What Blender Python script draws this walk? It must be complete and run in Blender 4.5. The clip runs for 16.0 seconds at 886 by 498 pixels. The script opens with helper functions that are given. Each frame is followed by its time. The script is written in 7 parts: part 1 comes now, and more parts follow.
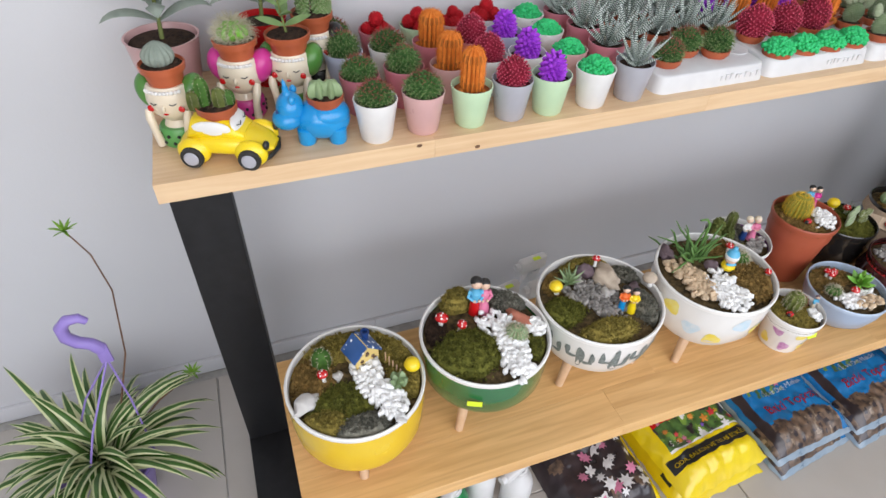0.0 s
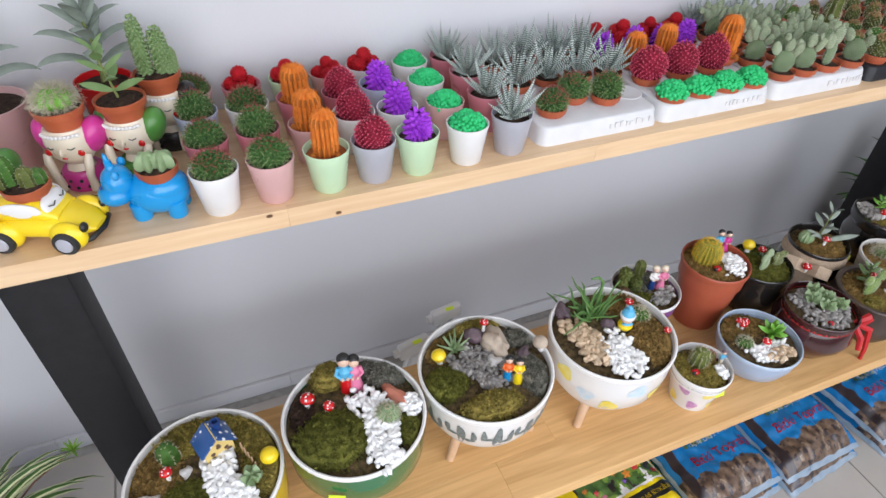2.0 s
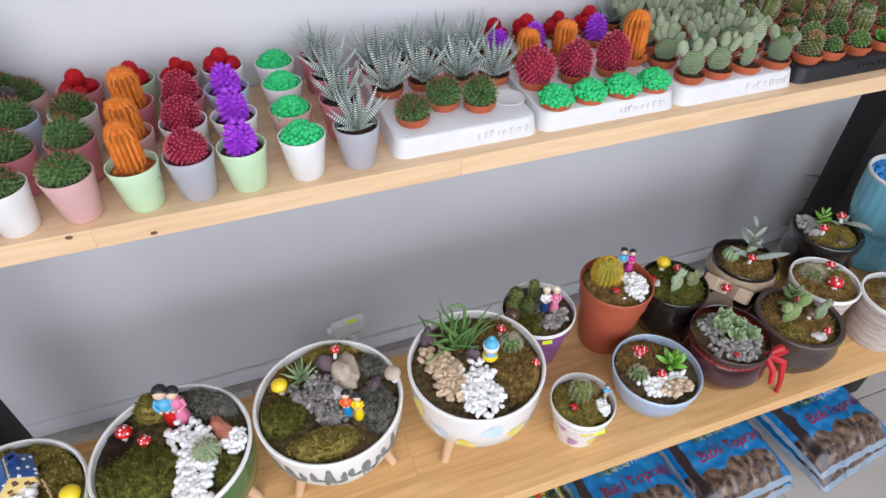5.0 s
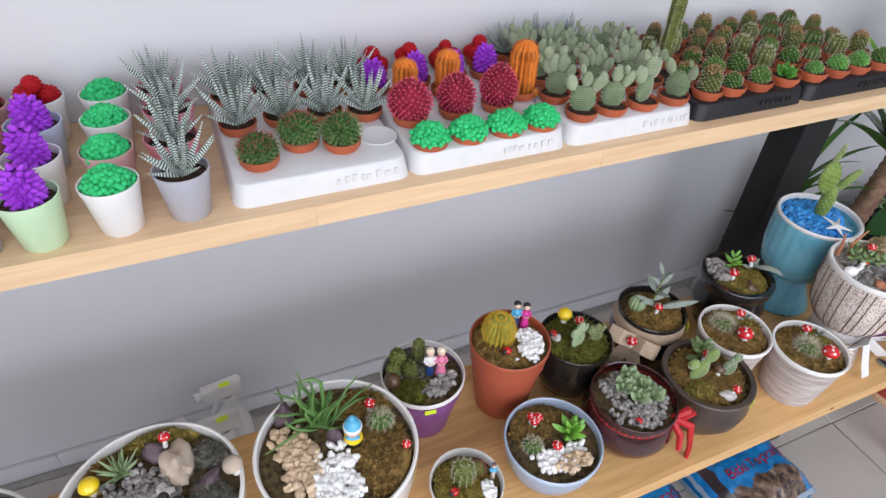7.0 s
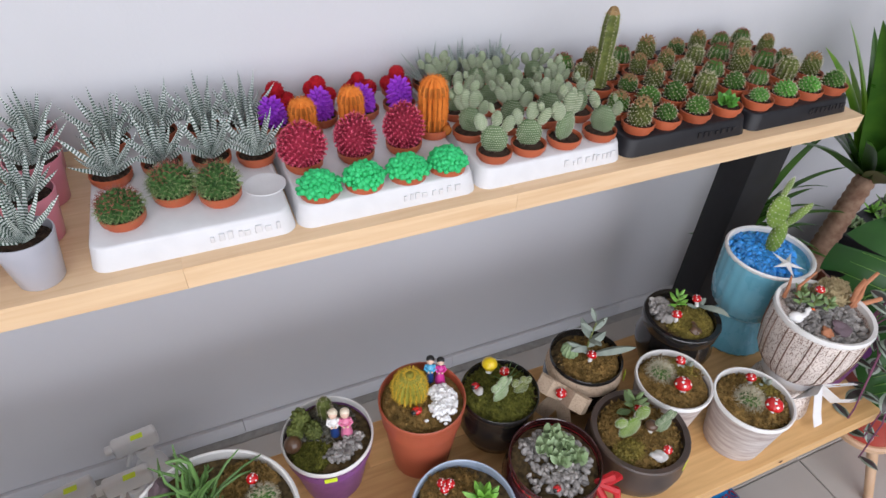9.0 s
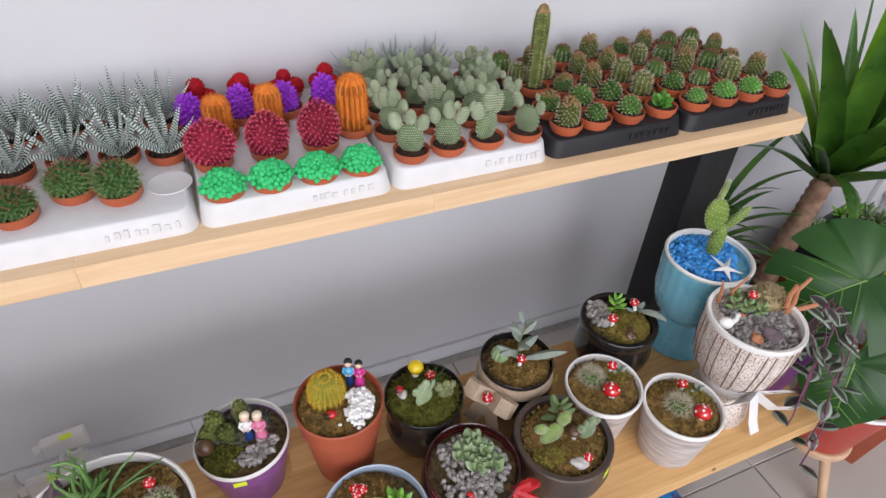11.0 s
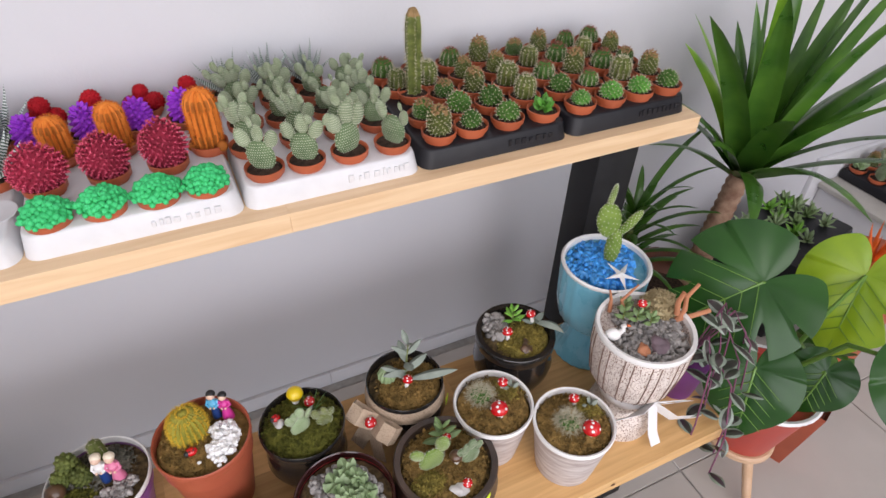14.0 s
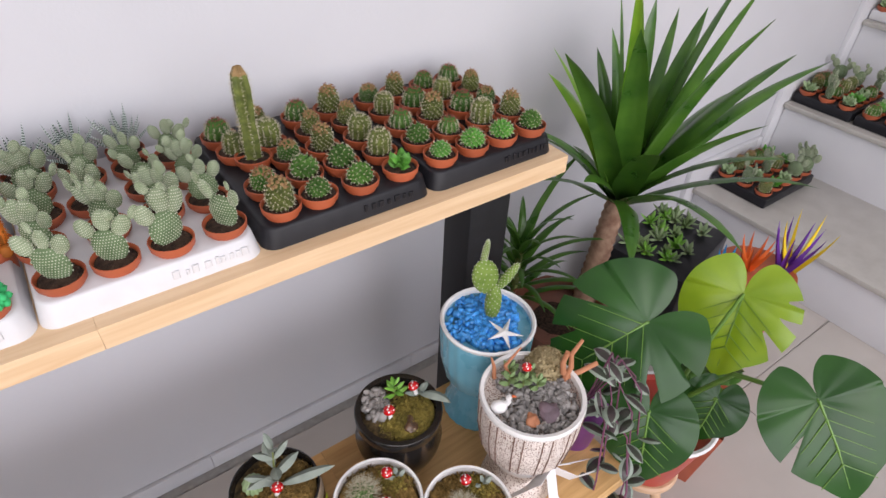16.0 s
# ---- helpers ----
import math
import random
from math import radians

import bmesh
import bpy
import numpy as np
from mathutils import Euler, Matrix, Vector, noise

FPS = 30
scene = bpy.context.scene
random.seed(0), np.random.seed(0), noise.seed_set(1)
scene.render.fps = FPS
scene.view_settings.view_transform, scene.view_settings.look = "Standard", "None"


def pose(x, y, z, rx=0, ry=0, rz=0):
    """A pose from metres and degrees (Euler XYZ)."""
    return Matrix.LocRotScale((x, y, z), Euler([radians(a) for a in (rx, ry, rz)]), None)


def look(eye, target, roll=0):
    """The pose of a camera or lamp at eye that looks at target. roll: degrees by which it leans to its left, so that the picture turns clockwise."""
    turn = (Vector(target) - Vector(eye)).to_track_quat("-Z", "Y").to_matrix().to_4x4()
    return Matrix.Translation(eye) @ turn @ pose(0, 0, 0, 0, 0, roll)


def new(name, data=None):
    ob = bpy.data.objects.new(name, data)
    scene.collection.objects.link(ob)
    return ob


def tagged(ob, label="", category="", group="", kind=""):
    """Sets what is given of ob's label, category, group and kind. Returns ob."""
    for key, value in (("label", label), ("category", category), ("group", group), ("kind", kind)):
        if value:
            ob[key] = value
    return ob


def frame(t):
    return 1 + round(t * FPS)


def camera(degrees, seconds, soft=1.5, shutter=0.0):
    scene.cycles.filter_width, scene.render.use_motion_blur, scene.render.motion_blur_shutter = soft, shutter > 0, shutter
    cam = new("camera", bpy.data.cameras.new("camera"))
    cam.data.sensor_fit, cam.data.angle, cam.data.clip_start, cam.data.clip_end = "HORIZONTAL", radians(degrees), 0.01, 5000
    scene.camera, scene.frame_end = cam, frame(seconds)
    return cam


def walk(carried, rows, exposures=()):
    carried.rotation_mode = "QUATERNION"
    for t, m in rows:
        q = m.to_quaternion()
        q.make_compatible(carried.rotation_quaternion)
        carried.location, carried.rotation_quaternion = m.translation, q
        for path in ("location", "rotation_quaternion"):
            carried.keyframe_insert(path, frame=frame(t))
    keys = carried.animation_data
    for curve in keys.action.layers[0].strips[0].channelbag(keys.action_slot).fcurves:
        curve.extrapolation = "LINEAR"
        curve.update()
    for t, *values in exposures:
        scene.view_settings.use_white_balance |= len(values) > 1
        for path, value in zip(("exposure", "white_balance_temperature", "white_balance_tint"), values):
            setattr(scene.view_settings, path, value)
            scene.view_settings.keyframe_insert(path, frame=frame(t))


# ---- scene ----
cam = camera(73.3, 16.0)
PATH = [
    (0, (0.146, -0.82, 1.362), (0.691, 0.57, 0.031), 2.4),
    (0.5, (0.204, -0.813, 1.361), (0.749, 0.573, 0.027), 2.5),
    (1, (0.255, -0.784, 1.377), (0.791, 0.605, 0.042), 1.5),
    (1.5, (0.299, -0.767, 1.382), (0.884, 0.63, 0.076), 1.5),
    (2, (0.379, -0.776, 1.387), (0.977, 0.626, 0.091), 1.7),
    (2.5, (0.441, -0.796, 1.384), (1.006, 0.617, 0.087), 1.7),
    (3, (0.472, -0.783, 1.382), (0.995, 0.642, 0.08), 1.1),
    (5.5, (0.75, -0.777, 1.38), (1.251, 0.618, 0.038), 0.2),
    (6, (0.781, -0.764, 1.369), (1.357, 0.618, 0.043), 0.8),
    (6.5, (0.827, -0.737, 1.335), (1.46, 0.651, 0.042), 2.1),
    (7, (0.884, -0.7, 1.332), (1.55, 0.694, 0.06), 3.5),
    (7.5, (0.951, -0.672, 1.34), (1.59, 0.73, 0.064), 3.5),
    (8, (0.993, -0.649, 1.343), (1.652, 0.735, 0.059), 4.1),
    (8.5, (1.03, -0.645, 1.35), (1.713, 0.729, 0.067), 3.9),
    (9, (1.08, -0.66, 1.356), (1.726, 0.738, 0.081), 2.5),
    (11.5, (1.244, -0.705, 1.352), (1.876, 0.695, 0.072), 2.7),
    (12, (1.278, -0.713, 1.352), (1.923, 0.681, 0.071), 2.6),
    (12.5, (1.309, -0.718, 1.35), (1.961, 0.672, 0.069), 2.6),
    (13, (1.335, -0.714, 1.347), (1.999, 0.668, 0.063), 2.6),
    (13.5, (1.365, -0.715, 1.344), (2.035, 0.665, 0.061), 2.3),
    (14, (1.405, -0.719, 1.35), (2.086, 0.657, 0.068), 1.8),
    (14.5, (1.439, -0.717, 1.349), (2.167, 0.642, 0.076), 2.2),
    (15, (1.482, -0.702, 1.348), (2.271, 0.627, 0.078), 2.4),
    (15.5, (1.513, -0.678, 1.35), (2.381, 0.615, 0.096), 2.3),
    (16, (1.543, -0.631, 1.365), (2.489, 0.612, 0.117), 2.8),
]
walk(cam, [(t, look(eye, target, roll)) for t, eye, target, roll in PATH], [(0.0, -0.08, 6480, 11), (2.5, 0.02, 6250, 12), (9.0, -0.06, 6350, 14), (12.0, -0.06, 6600, 16), (16.0, 0.06, 6650, 18)])

# ---------------------------------------------------------------- light
world = bpy.data.worlds.new("world")
scene.world = world
world.use_nodes = True
wn = world.node_tree
sky = wn.nodes.new("ShaderNodeTexSky")
sky.sky_type, sky.sun_disc = "NISHITA", False
sky.sun_elevation, sky.sun_rotation = radians(42), radians(200)
wn.links.new(sky.outputs[0], wn.nodes["Background"].inputs[0])
wn.nodes["Background"].inputs[1].default_value = 0.12


def area(name, eye, target, sx, sy, watts, colour):
    lamp = bpy.data.lights.new(name, "AREA")
    lamp.shape, lamp.size, lamp.size_y, lamp.energy, lamp.color = "RECTANGLE", sx, sy, watts, colour
    ob = new(name, lamp)
    ob.matrix_world = look(eye, target)
    return ob


# daylight in the shop window behind the walker
area("window_light", (0.9, -2.56, 1.92), (0.9, 0.4, 1.15), 5.4, 2.6, 122, (0.97, 0.98, 1.0))
# ---------------------------------------------------------------- helpers
FLOOR = -0.05
WALL_Y = 0.375
SHELF = 0.83
LOW = 0.375
R = random.Random(7)


def mat(name, a, b=None, scale=30.0, rough=0.5, bump=0.0, bscale=None, metal=0.0, rnd=0.0, coat=0.0, detail=5.0, island=False, spec=0.5, sss=0.0, trans=0.0):
    m = bpy.data.materials.new(name)
    m.use_nodes = True
    nt = m.node_tree
    p = nt.nodes["Principled BSDF"]
    L = nt.links.new
    b = b or tuple(c * 0.8 for c in a)
    if rough >= 0.6 and spec == 0.5:
        spec = 0.2
    tc = nt.nodes.new("ShaderNodeTexCoord")
    n1 = nt.nodes.new("ShaderNodeTexNoise")
    n1.inputs["Scale"].default_value, n1.inputs["Detail"].default_value = scale, detail
    L(tc.outputs["Object"], n1.inputs["Vector"])
    ramp = nt.nodes.new("ShaderNodeValToRGB")
    ramp.color_ramp.elements[0].position, ramp.color_ramp.elements[1].position = 0.33, 0.68
    ramp.color_ramp.elements[0].color, ramp.color_ramp.elements[1].color = (*b, 1), (*a, 1)
    L(n1.outputs[0], ramp.inputs[0])
    out = ramp.outputs[0]
    if rnd:
        src = nt.nodes.new("ShaderNodeNewGeometry").outputs["Random Per Island"] if island else nt.nodes.new("ShaderNodeObjectInfo").outputs["Random"]
        mr = nt.nodes.new("ShaderNodeMapRange")
        mr.inputs[3].default_value, mr.inputs[4].default_value = 1 - rnd, 1 + rnd
        L(src, mr.inputs[0])
        hs = nt.nodes.new("ShaderNodeHueSaturation")
        L(mr.outputs[0], hs.inputs["Value"])
        L(out, hs.inputs["Color"])
        out = hs.outputs[0]
    L(out, p.inputs["Base Color"])
    rr = nt.nodes.new("ShaderNodeMapRange")
    rr.inputs[3].default_value, rr.inputs[4].default_value = max(0.02, rough - 0.08), min(1, rough + 0.08)
    L(n1.outputs[0], rr.inputs[0])
    L(rr.outputs[0], p.inputs["Roughness"])
    p.inputs["Metallic"].default_value = metal
    p.inputs["Specular IOR Level"].default_value = spec
    p.inputs["Coat Weight"].default_value = coat
    p.inputs["Coat Roughness"].default_value = 0.08
    if sss:
        p.inputs["Subsurface Weight"].default_value = sss
        p.inputs["Subsurface Radius"].default_value = (0.01, 0.01, 0.005)
        p.inputs["Subsurface Scale"].default_value = 0.3
    if trans:
        p.inputs["Transmission Weight"].default_value = trans
    if bump:
        n2 = nt.nodes.new("ShaderNodeTexNoise")
        n2.inputs["Scale"].default_value, n2.inputs["Detail"].default_value = bscale or scale * 4, 4
        L(tc.outputs["Object"], n2.inputs["Vector"])
        bp = nt.nodes.new("ShaderNodeBump")
        bp.inputs["Strength"].default_value, bp.inputs["Distance"].default_value = bump, 0.002
        L(n2.outputs[0], bp.inputs["Height"])
        L(bp.outputs[0], p.inputs["Normal"])
    return m


def wood_mat(name, a, b, rnd):
    """Pine: long grain along x, a few knots."""
    m = mat(name, a, b, 6, 0.42, 0.15, 60, rnd=rnd)
    nt = m.node_tree
    tc = [n for n in nt.nodes if n.bl_idname == "ShaderNodeTexCoord"][0]
    mp = nt.nodes.new("ShaderNodeMapping")
    mp.inputs["Scale"].default_value = (0.9, 14, 14)
    oi = nt.nodes.new("ShaderNodeObjectInfo")
    mul = nt.nodes.new("ShaderNodeVectorMath")
    mul.operation = "SCALE"
    mul.inputs[0].default_value = (7.0, 3.0, 5.0)
    nt.links.new(oi.outputs["Random"], mul.inputs["Scale"])
    nt.links.new(mul.outputs[0], mp.inputs["Location"])
    nt.links.new(tc.outputs["Object"], mp.inputs["Vector"])
    for n in nt.nodes:
        if n.bl_idname == "ShaderNodeTexNoise":
            nt.links.new(mp.outputs[0], n.inputs["Vector"])
            n.inputs["Distortion"].default_value = 0.6
    return m


def band_mat(name, dark, light, freq, thresh, rough=0.5):
    """Light raised bands at steps of distance from the heart of the plant."""
    m = mat(name, dark, None, 40, rough, 0.2)
    nt = m.node_tree
    L = nt.links.new
    p = nt.nodes["Principled BSDF"]
    tc = [n for n in nt.nodes if n.bl_idname == "ShaderNodeTexCoord"][0]
    ln = nt.nodes.new("ShaderNodeVectorMath")
    ln.operation = "LENGTH"
    L(tc.outputs["Object"], ln.inputs[0])
    nz = nt.nodes.new("ShaderNodeTexNoise")
    nz.inputs["Scale"].default_value = 120
    L(tc.outputs["Object"], nz.inputs["Vector"])
    ad = nt.nodes.new("ShaderNodeMath")
    ad.operation = "MULTIPLY_ADD"
    ad.inputs[1].default_value = freq
    L(ln.outputs["Value"], ad.inputs[0])
    n5 = nt.nodes.new("ShaderNodeMath")
    n5.operation = "MULTIPLY"
    n5.inputs[1].default_value = 2.6
    L(nz.outputs[0], n5.inputs[0])
    L(n5.outputs[0], ad.inputs[2])
    sn = nt.nodes.new("ShaderNodeMath")
    sn.operation = "SINE"
    L(ad.outputs[0], sn.inputs[0])
    gt = nt.nodes.new("ShaderNodeMath")
    gt.operation = "GREATER_THAN"
    gt.inputs[1].default_value = thresh
    L(sn.outputs[0], gt.inputs[0])
    mx = nt.nodes.new("ShaderNodeMix")
    mx.data_type = "RGBA"
    old = p.inputs["Base Color"].links[0].from_socket
    L(gt.outputs[0], mx.inputs[0])
    L(old, mx.inputs[6])
    mx.inputs[7].default_value = (*light, 1)
    L(mx.outputs[2], p.inputs["Base Color"])
    return m


def dot_mat(name, base, dots, scale, size, rough=0.5, bump=0.3):
    """Spots in a cell pattern."""
    m = mat(name, base, None, 30, rough, 0.1)
    nt = m.node_tree
    L = nt.links.new
    p = nt.nodes["Principled BSDF"]
    tc = [n for n in nt.nodes if n.bl_idname == "ShaderNodeTexCoord"][0]
    v = nt.nodes.new("ShaderNodeTexVoronoi")
    v.inputs["Scale"].default_value, v.inputs["Randomness"].default_value = scale, 0.7
    L(tc.outputs["Object"], v.inputs["Vector"])
    gt = nt.nodes.new("ShaderNodeMath")
    gt.operation = "LESS_THAN"
    gt.inputs[1].default_value = size
    L(v.outputs["Distance"], gt.inputs[0])
    mx = nt.nodes.new("ShaderNodeMix")
    mx.data_type = "RGBA"
    old = p.inputs["Base Color"].links[0].from_socket
    L(gt.outputs[0], mx.inputs[0])
    L(old, mx.inputs[6])
    mx.inputs[7].default_value = (*dots, 1)
    L(mx.outputs[2], p.inputs["Base Color"])
    bp = nt.nodes.new("ShaderNodeBump")
    bp.inputs["Strength"].default_value, bp.inputs["Distance"].default_value = bump, 0.001
    bp.invert = True
    L(v.outputs["Distance"], bp.inputs["Height"])
    L(bp.outputs[0], p.inputs["Normal"])
    return m


# ---------------------------------------------------------------- mesh helpers
def lathe(bm, prof, c=(0, 0, 0), mi=0, n=24, rib=0, amp=0.0, twist=0.0, sx=1.0, sy=1.0):
    """Turns a profile of (radius, height) round the upright axis through c; a radius of 0 closes it."""
    rings = []
    for r, z in prof:
        if r <= 1e-6:
            rings.append([bm.verts.new((c[0], c[1], c[2] + z))])
            continue
        ring = []
        for i in range(n):
            a = 2 * math.pi * i / n
            k = r * (1 + (amp * math.cos(rib * (a + twist * z)) if rib else 0))
            ring.append(bm.verts.new((c[0] + sx * k * math.cos(a), c[1] + sy * k * math.sin(a), c[2] + z)))
        rings.append(ring)
    for p, q in zip(rings, rings[1:]):
        for i in range(max(len(p), len(q))):
            j = (i + 1) % n
            vs = [p[0], q[j], q[i]] if len(p) == 1 else [p[i], p[j], q[0]] if len(q) == 1 else [p[i], p[j], q[j], q[i]]
            if len(p) == 1 and len(q) == 1:
                continue
            f = bm.faces.new(vs)
            f.material_index = mi
    return bm


def ball(bm, c, r, mi=0, u=12, v=8, m=None):
    """An ellipsoid; r is a number or three."""
    r = (r, r, r) if isinstance(r, (int, float)) else r
    mm = Matrix.Translation(c) @ (m or Matrix.Identity(4)) @ Matrix.Diagonal((*r, 1))
    made = bmesh.ops.create_uvsphere(bm, u_segments=u, v_segments=v, radius=1, matrix=mm)
    for f in {f for x in made["verts"] for f in x.link_faces}:
        f.material_index = mi
    return bm


ICO = None


def bead(bm, c, r, mi=0, squash=1.0, jit=0.0, rng=None):
    """A small twenty-sided bead or pebble."""
    global ICO
    if ICO is None:
        b = bmesh.new()
        bmesh.ops.create_icosphere(b, subdivisions=1, radius=1)
        b.verts.ensure_lookup_table()
        ICO = ([x.co.copy() for x in b.verts], [[x.index for x in f.verts] for f in b.faces])
        b.free()
    turn = Euler((rng.random() * 6, rng.random() * 6, rng.random() * 6)).to_matrix() if rng else Matrix.Identity(3)
    sc = (1 + jit * (rng.random() - 0.5) * 2, 1 + jit * (rng.random() - 0.5) * 2, squash) if rng else (1, 1, squash)
    vs = []
    for p in ICO[0]:
        q = Vector((p.x * sc[0], p.y * sc[1], p.z * sc[2])) * r
        vs.append(bm.verts.new(Vector(c) + turn @ q))
    for f in ICO[1]:
        bm.faces.new([vs[i] for i in f]).material_index = mi


def tube(bm, pts, rad, mi=0, n=8, cap=True):
    """A tube along points; rad is a number or one for each point."""
    pts = [Vector(p) for p in pts]
    rad = [rad] * len(pts) if isinstance(rad, (int, float)) else rad
    rings, side = [], None
    for i, p in enumerate(pts):
        d = (pts[min(i + 1, len(pts) - 1)] - pts[max(i - 1, 0)]).normalized()
        side = (side - d * side.dot(d)) if side else d.orthogonal()
        side.normalize()
        up = d.cross(side)
        rings.append([bm.verts.new(p + rad[i] * (math.cos(a) * side + math.sin(a) * up)) for a in [2 * math.pi * k / n for k in range(n)]])
    for p, q in zip(rings, rings[1:]):
        for i in range(n):
            bm.faces.new((p[i], p[(i + 1) % n], q[(i + 1) % n], q[i])).material_index = mi
    if cap:
        bm.faces.new(rings[0][::-1]).material_index = mi
        bm.faces.new(rings[-1]).material_index = mi
    return bm


def box(bm, lo, hi, mi=0, bev=0.0, m=None, seg=2):
    c = [(a + b) / 2 for a, b in zip(lo, hi)]
    s = [b - a for a, b in zip(lo, hi)]
    mm = (m or Matrix.Identity(4)) @ Matrix.Translation(c) @ Matrix.Diagonal((*s, 1))
    made = bmesh.ops.create_cube(bm, size=1, matrix=mm)
    fs = {f for v in made["verts"] for f in v.link_faces}
    for f in fs:
        f.material_index = mi
    if bev:
        es = list({e for v in made["verts"] for e in v.link_edges})
        out = bmesh.ops.bevel(bm, geom=es, offset=bev, segments=seg, affect="EDGES", profile=0.5)
        for f in out["faces"]:
            f.material_index = mi
    return bm


def leaf(bm, base, head, length, width, droop=0.5, fold=0.25, mats=(0, 0), n=7, lift=0.6, shape="strap", roll=0.0, thick=0.0):
    """A leaf that leaves base towards the heading head (radians), rises by lift (radians) and droops on its way. mats: the middle and the margin."""
    p, el = Vector(base), lift
    rows = []
    for i in range(n + 1):
        t = i / n
        if shape == "strap":
            w = width * min(1, 0.55 + t * 2.2) * (1 - t ** 3.0) ** 0.8
        elif shape == "oval":
            w = width * max(0.04, math.sin(math.pi * min(1, t * 0.97 + 0.03)) ** 0.7)
        else:
            w = width * (1 - t) ** 0.85
        w = max(w, 0.0004)
        d = Vector((math.cos(head) * math.cos(el), math.sin(head) * math.cos(el), math.sin(el)))
        s = Vector((-math.sin(head), math.cos(head), 0))
        u = d.cross(s) * -1
        s2 = math.cos(roll) * s + math.sin(roll) * u
        u2 = math.cos(roll) * u - math.sin(roll) * s
        rows.append([p + s2 * w * k + u2 * (abs(k) * w * fold) for k in (-0.5, -0.27, 0, 0.27, 0.5)] + [p - u2 * thick * w] if thick else [p + s2 * w * k + u2 * (abs(k) * w * fold) for k in (-0.5, -0.27, 0, 0.27, 0.5)])
        p = p + d * (length / n)
        el -= droop / n * (0.4 + 1.2 * t)
    vr = [[bm.verts.new(q) for q in row] for row in rows]
    for a, b in zip(vr, vr[1:]):
        for k in range(4):
            bm.faces.new((a[k], a[k + 1], b[k + 1], b[k])).material_index = mats[1] if k in (0, 3) else mats[0]
        if thick:
            bm.faces.new((a[4], a[5], b[5], b[4])).material_index = mats[0]
            bm.faces.new((a[5], a[0], b[0], b[5])).material_index = mats[0]
    return bm


def done(name, bm, mats, angle=40, fix=True):
    """The bmesh as mesh data with its materials."""
    if fix:
        bmesh.ops.recalc_face_normals(bm, faces=bm.faces)
    me = bpy.data.meshes.new(name)
    bm.to_mesh(me)
    bm.free()
    for x in (mats if isinstance(mats, (list, tuple)) else [mats]):
        me.materials.append(x)
    me.polygons.foreach_set("use_smooth", [True] * len(me.polygons))
    me.set_sharp_from_angle(angle=radians(angle))
    return me


def part(name, me, mats=None, parent=None, label="", m=None, fix=True, angle=40):
    """Links a bmesh or a mesh as one object under its thing."""
    if not isinstance(me, bpy.types.Mesh):
        me = done(name, me, mats, angle, fix)
    ob = new(name, me)
    ob.parent = parent
    if m is not None:
        ob.matrix_basis = m
    if label:
        ob["label"] = label
    return ob


def thing(name, label, category, m=None, group="", kind=""):
    ob = new(name)
    ob.empty_display_size = 0.02
    ob.matrix_basis = m if m is not None else Matrix.Identity(4)
    return tagged(ob, label, category, group, kind)


def solid(name, bm, mats, label, category, m=None, group="", kind="", fix=True, angle=40):
    """A thing that is one mesh."""
    ob = new(name, done(name, bm, mats, angle, fix))
    if m is not None:
        ob.matrix_basis = m
    return tagged(ob, label, category, group, kind)


KEPT = {}


def kept(key, make, mats, **k):
    """Mesh data made once for each key."""
    if key not in KEPT:
        KEPT[key] = done(str(key[0]), make(), mats, **k)
    return KEPT[key]


def lettering(name, text, size, material, parent, m, label=""):
    cu = bpy.data.curves.new(name, "FONT")
    cu.body, cu.size, cu.extrude, cu.align_x = text, size, 0.0004, "CENTER"
    tmp = bpy.data.objects.new(name, cu)
    scene.collection.objects.link(tmp)
    bpy.context.view_layer.update()
    me = bpy.data.meshes.new_from_object(tmp)
    bpy.data.objects.remove(tmp)
    me.materials.clear()
    me.materials.append(material)
    return part(name, me, None, parent, label, m)


# ---------------------------------------------------------------- materials
WALLM = mat("painted_wall", (0.63, 0.63, 0.65), (0.59, 0.59, 0.61), 1.6, 0.7, 0.12, 180)
CEILM = mat("ceiling_paint", (0.78, 0.78, 0.77), (0.74, 0.74, 0.73), 2, 0.8, 0.05)
TILEM = mat("floor_tile", (0.50, 0.465, 0.425), (0.455, 0.42, 0.38), 5, 0.22, 0.03, 50, rnd=0.03)
GROUTM = mat("grout", (0.42, 0.41, 0.39), (0.34, 0.33, 0.31), 60, 0.9, 0.3)
STEPM = mat("step_riser_marble", (0.70, 0.70, 0.71), (0.64, 0.64, 0.66), 4, 0.25, 0.02)
TREADM = mat("tread_stone", (0.50, 0.48, 0.44), (0.43, 0.41, 0.37), 14, 0.35, 0.05)
PINE = wood_mat("pine_board", (0.76, 0.55, 0.34), (0.66, 0.44, 0.25), 0.06)
PINEO = wood_mat("oiled_pine_board", (0.76, 0.47, 0.20), (0.60, 0.34, 0.13), 0.10)
BLACKM = mat("black_powder_coat", (0.018, 0.018, 0.02), (0.013, 0.013, 0.014), 40, 0.5, 0.15, 300, spec=0.25)
TERRA = mat("terracotta_plastic", (0.44, 0.105, 0.042), (0.36, 0.08, 0.03), 25, 0.42, 0.05, rnd=0.12)
BRICKR = mat("red_brown_plastic", (0.42, 0.10, 0.05), (0.36, 0.08, 0.04), 15, 0.4, 0.05)
SOIL = mat("potting_soil", (0.075, 0.045, 0.03), (0.02, 0.013, 0.01), 160, 0.95, 1.0, 420)
MOSS = mat("moss", (0.32, 0.25, 0.06), (0.16, 0.13, 0.03), 70, 0.95, 1.0, 500, rnd=0.5, island=True)
